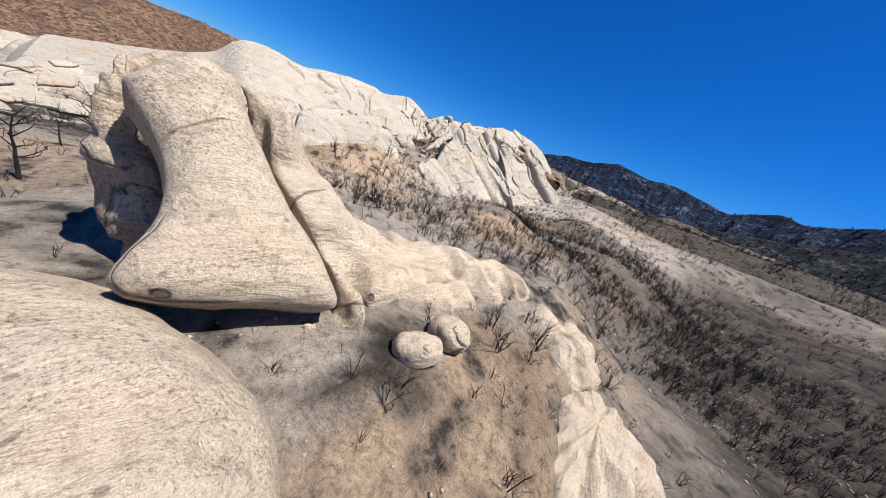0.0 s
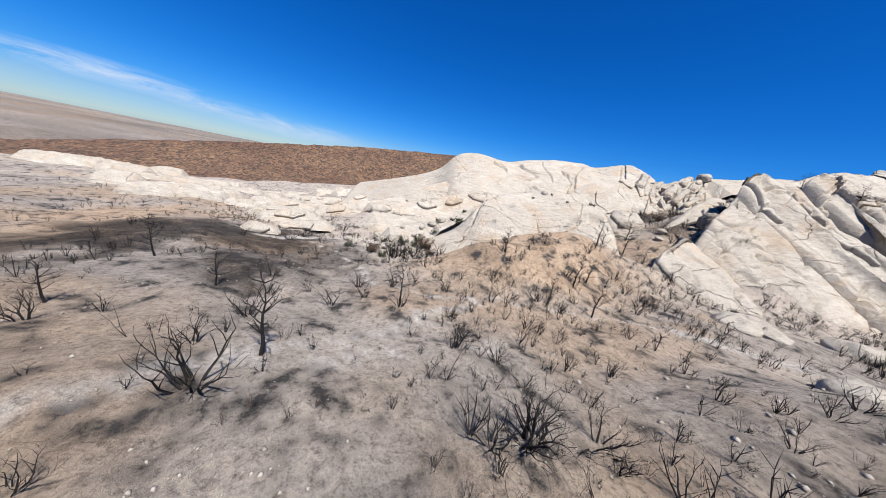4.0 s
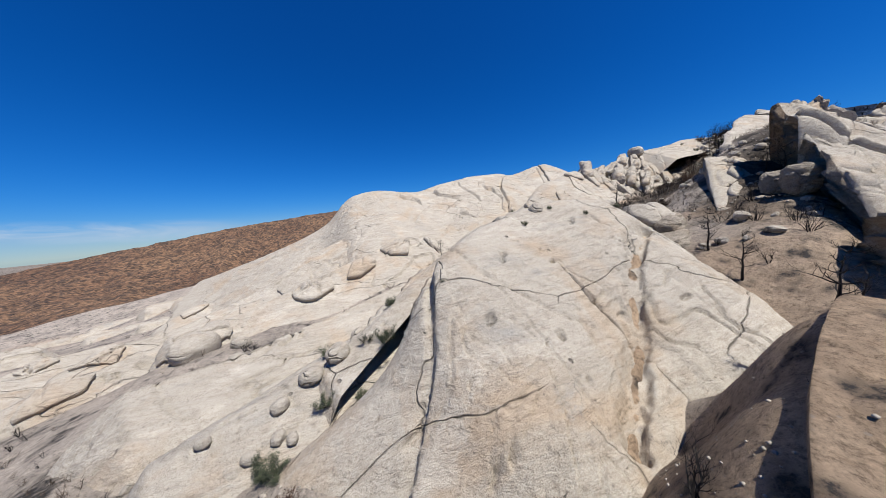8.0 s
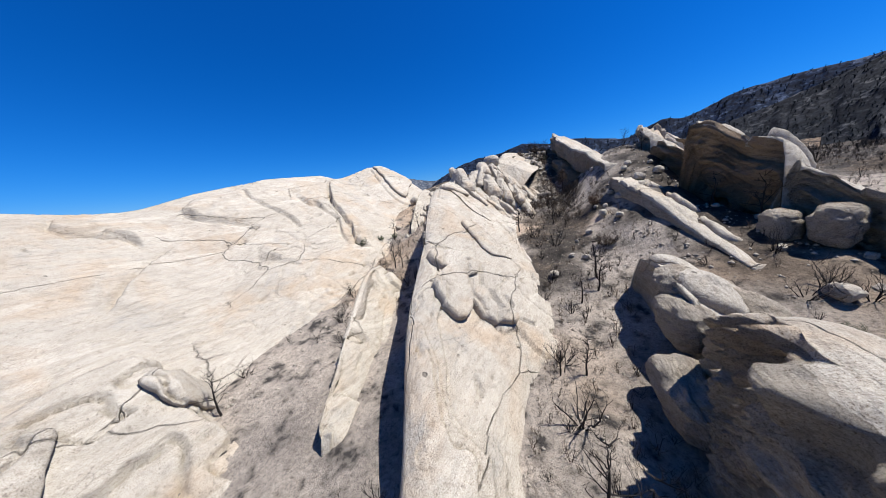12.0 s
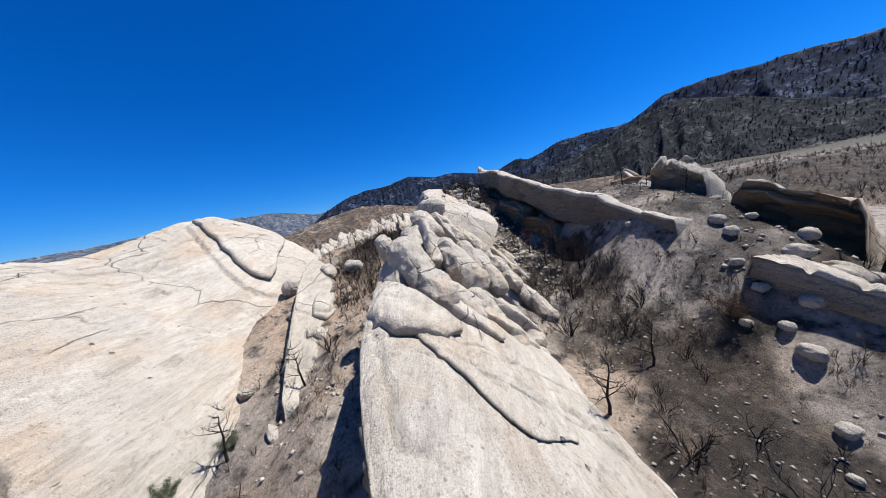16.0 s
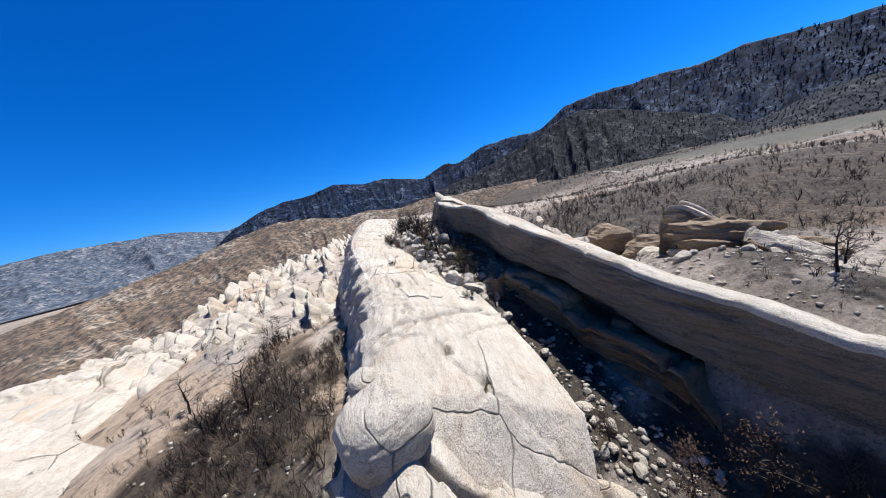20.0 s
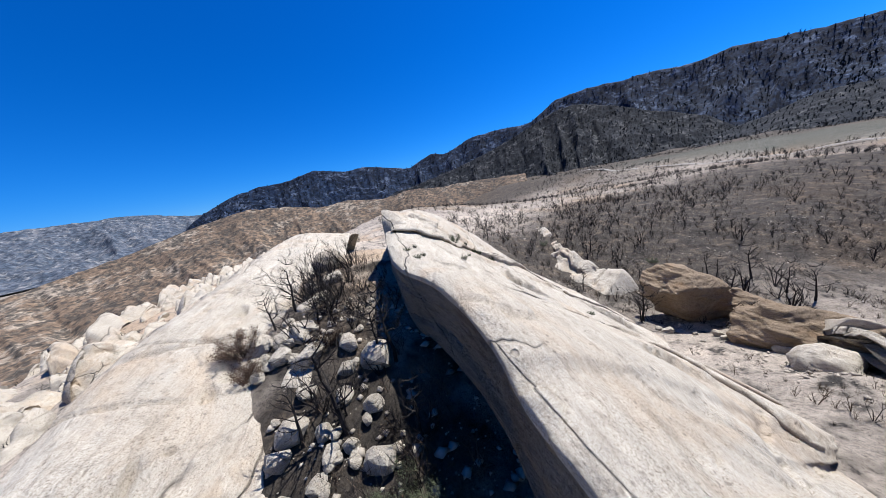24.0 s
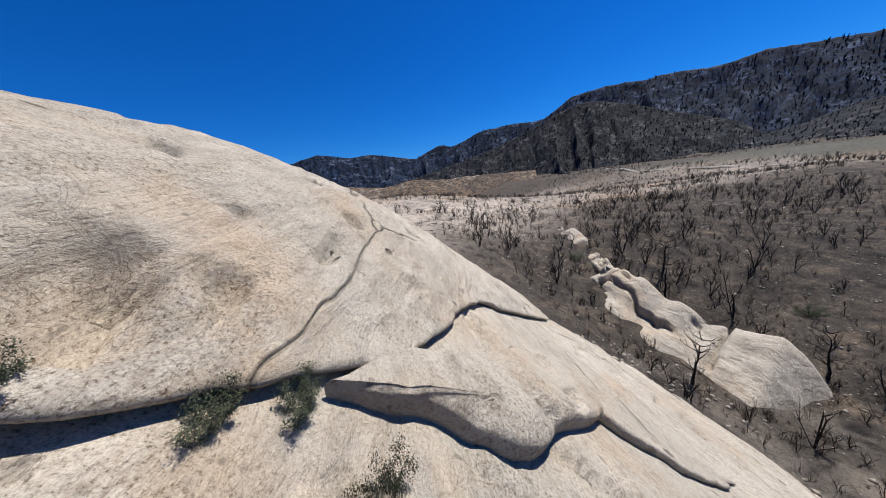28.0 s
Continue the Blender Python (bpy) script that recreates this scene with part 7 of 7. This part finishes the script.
BLOCKS = [block_mesh(i) for i in range(6)]
random.seed(12)
for cx, cy, wx, wy, n, lo, hi, g in ((-82.3, 108, 1.8, 9, 80, 0.15, 0.7, "blocks fallen into the shaded gully"), (-80.6, 104, 1.6, 8, 40, 0.15, 0.6, "blocks fallen into the shaded gully"), (-83.4, 114, 1.3, 3, 7, 0.9, 1.7, "blocks fallen into the shaded gully"), (-84.6, 122, 2.4, 7, 44, 0.3, 1.2, "blocks fallen into the shaded gully"), (-88, 131, 3, 5, 16, 0.4, 1.3, "blocks among the burnt trees"),
                              (-61, 100, 4, 14, 22, 0.4, 1.3, "blocks on the east terrace"), (-60, 62, 4, 9, 16, 0.4, 1.4, "blocks on the east terrace"), (-70, 14, 5, 6, 18, 0.2, 0.7, "stones in the west gully"), (-38, 20, 4, 12, 14, 0.1, 0.3, "stones along the wash"), (-49, 126, 4, 9, 12, 0.3, 0.9, "stones beside the orange-brown boulders"), (-104, 88, 4, 12, 14, 0.2, 0.8, "stones in the west gully")):
    made = tries = 0
    while made < n and tries < 300:
        tries += 1
        x, y = cx + random.uniform(-wx, wx), cy + random.uniform(-wy, wy)
        z = rest_height(x, y)
        if rock_top(x, y) > z + 0.4:
            continue
        r = lo + (hi - lo) * random.random() ** 2
        ob = new("rock_block", random.choice(BLOCKS))
        ob.matrix_basis = Matrix.Translation((x, y, z + 0.25 * r)) @ Euler((random.uniform(-0.5, 0.5), random.uniform(-0.5, 0.5), random.uniform(0, 6.28))).to_matrix().to_4x4() @ Matrix.Diagonal((r * random.uniform(0.8, 1.3), r * random.uniform(0.7, 1.0), r * random.uniform(0.5, 0.9), 1))
        tagged(ob, "angular pale sandstone block lying on ash", "rock", g)
        made += 1


for i, (x, y, r) in enumerate(((-61.5, 10.6, 0.62), (-68.0, 7.6, 0.45), (-68.2, 17.8, 0.7), (-68.3, 19.6, 0.75), (-66.0, 15.9, 0.4), (-65.7, 16.6, 0.35), (-64.9, 18.6, 0.45), (-65.6, 14.6, 0.4), (-65.6, 9.0, 0.4), (-63.4, 9.0, 0.4), (-64.6, 8.4, 0.3), (-62.6, 13.4, 0.3), (-66.9, 12.4, 0.35), (-67.3, 16.0, 0.5))):
    boulder("boulder", "rounded white boulder in the grey gully", x, y, max(rest_height(x, y), rock_top(x, y)) + 0.45 * r, r * 1.1, r * 0.85, r * 0.8, 350 + i, 37 * i, 10, 0.8, 0.16, 30, group="white boulders in the gully")
for x, y, r, turn in ((-59.1, 7.4, 1.5, 60), (-58.6, 14.4, 1.0, 100), (-62.0, 4.6, 1.6, 70)):
    boulder("boulder", "long low white rock half buried in the gully", x, y, rest_height(x, y), r, r * 0.4, 0.4, int(360 - x), turn, 0, 0.7, 0.2, 40, group="white boulders in the gully")


def pebble_mass(name, label, fields, material):
    """Loose stones as one mesh: small squashed octahedra half sunk into the soil."""
    rng = np.random.RandomState(21)
    V, F = [], []
    k = 0
    for cx, cy, wx, wy, n, lo, hi in fields:
        x, y = cx + rng.uniform(-wx, wx, n), cy + rng.uniform(-wy, wy, n)
        keep = fbm(x / 5, y / 5, 0 * x, 3, 0.5, 88) + rng.uniform(-0.5, 0.5, n) > 0
        x, y = x[keep], y[keep]
        z = ground_height(x, y)
        r = lo + (hi - lo) * rng.rand(len(x)) ** 3
        a = rng.uniform(0, 6.283, len(x))
        c, s_ = np.cos(a), np.sin(a)
        for dx, dy, dz in ((1, 0.2, 0), (-0.1, 0.75, 0.1), (-0.9, 0.1, -0.05), (0.1, -0.8, 0.05), (0.15, 0.1, 0.65), (0, 0, -0.6)):
            j = 1 + rng.uniform(-0.25, 0.25, len(x))
            V.append(np.stack([x + r * j * (dx * c - dy * s_), y + r * j * (dx * s_ + dy * c), z + r * (dz * j + 0.15)], 1))
        m = len(x)
        base_ = k + np.arange(m)
        for q in ((0, 1, 4), (1, 2, 4), (2, 3, 4), (3, 0, 4), (1, 0, 5), (2, 1, 5), (3, 2, 5), (0, 3, 5)):
            F.append(np.stack([base_ + m * i for i in q], 1))
        k += 6 * m
    V, F = np.concatenate(V), np.concatenate(F)
    me = bpy.data.meshes.new(name)
    me.vertices.add(len(V))
    me.vertices.foreach_set("co", V.ravel())
    me.loops.add(F.size)
    me.loops.foreach_set("vertex_index", F.ravel())
    me.polygons.add(len(F))
    me.polygons.foreach_set("loop_start", np.arange(0, F.size, 3))
    me.update(calc_edges=True)
    me.materials.append(material)
    return tagged(new(name, me), label, "stones", kind="stuff")


pebble_mass("loose_stones", "pale stones strewn over the burnt soil", (
    (-2, 8, 7, 8, 2600, 0.015, 0.08), (-14, 14, 12, 12, 3200, 0.02, 0.09), (-30, 12, 14, 14, 3400, 0.02, 0.11), (-45, 27, 10, 16, 6500, 0.02, 0.12), (-60, 12, 5, 6, 2600, 0.03, 0.22), (-77, 60, 7, 34, 7000, 0.03, 0.16),
    (-101, 80, 9, 40, 5000, 0.04, 0.25), (-62, 84, 9, 26, 3600, 0.04, 0.3), (-82, 110, 5, 22, 3600, 0.05, 0.4), (-47, 128, 10, 24, 3600, 0.04, 0.25), (-20, 160, 36, 40, 6000, 0.05, 0.22), (-6, 45, 24, 30, 5000, 0.04, 0.2)), M_GRAVEL)
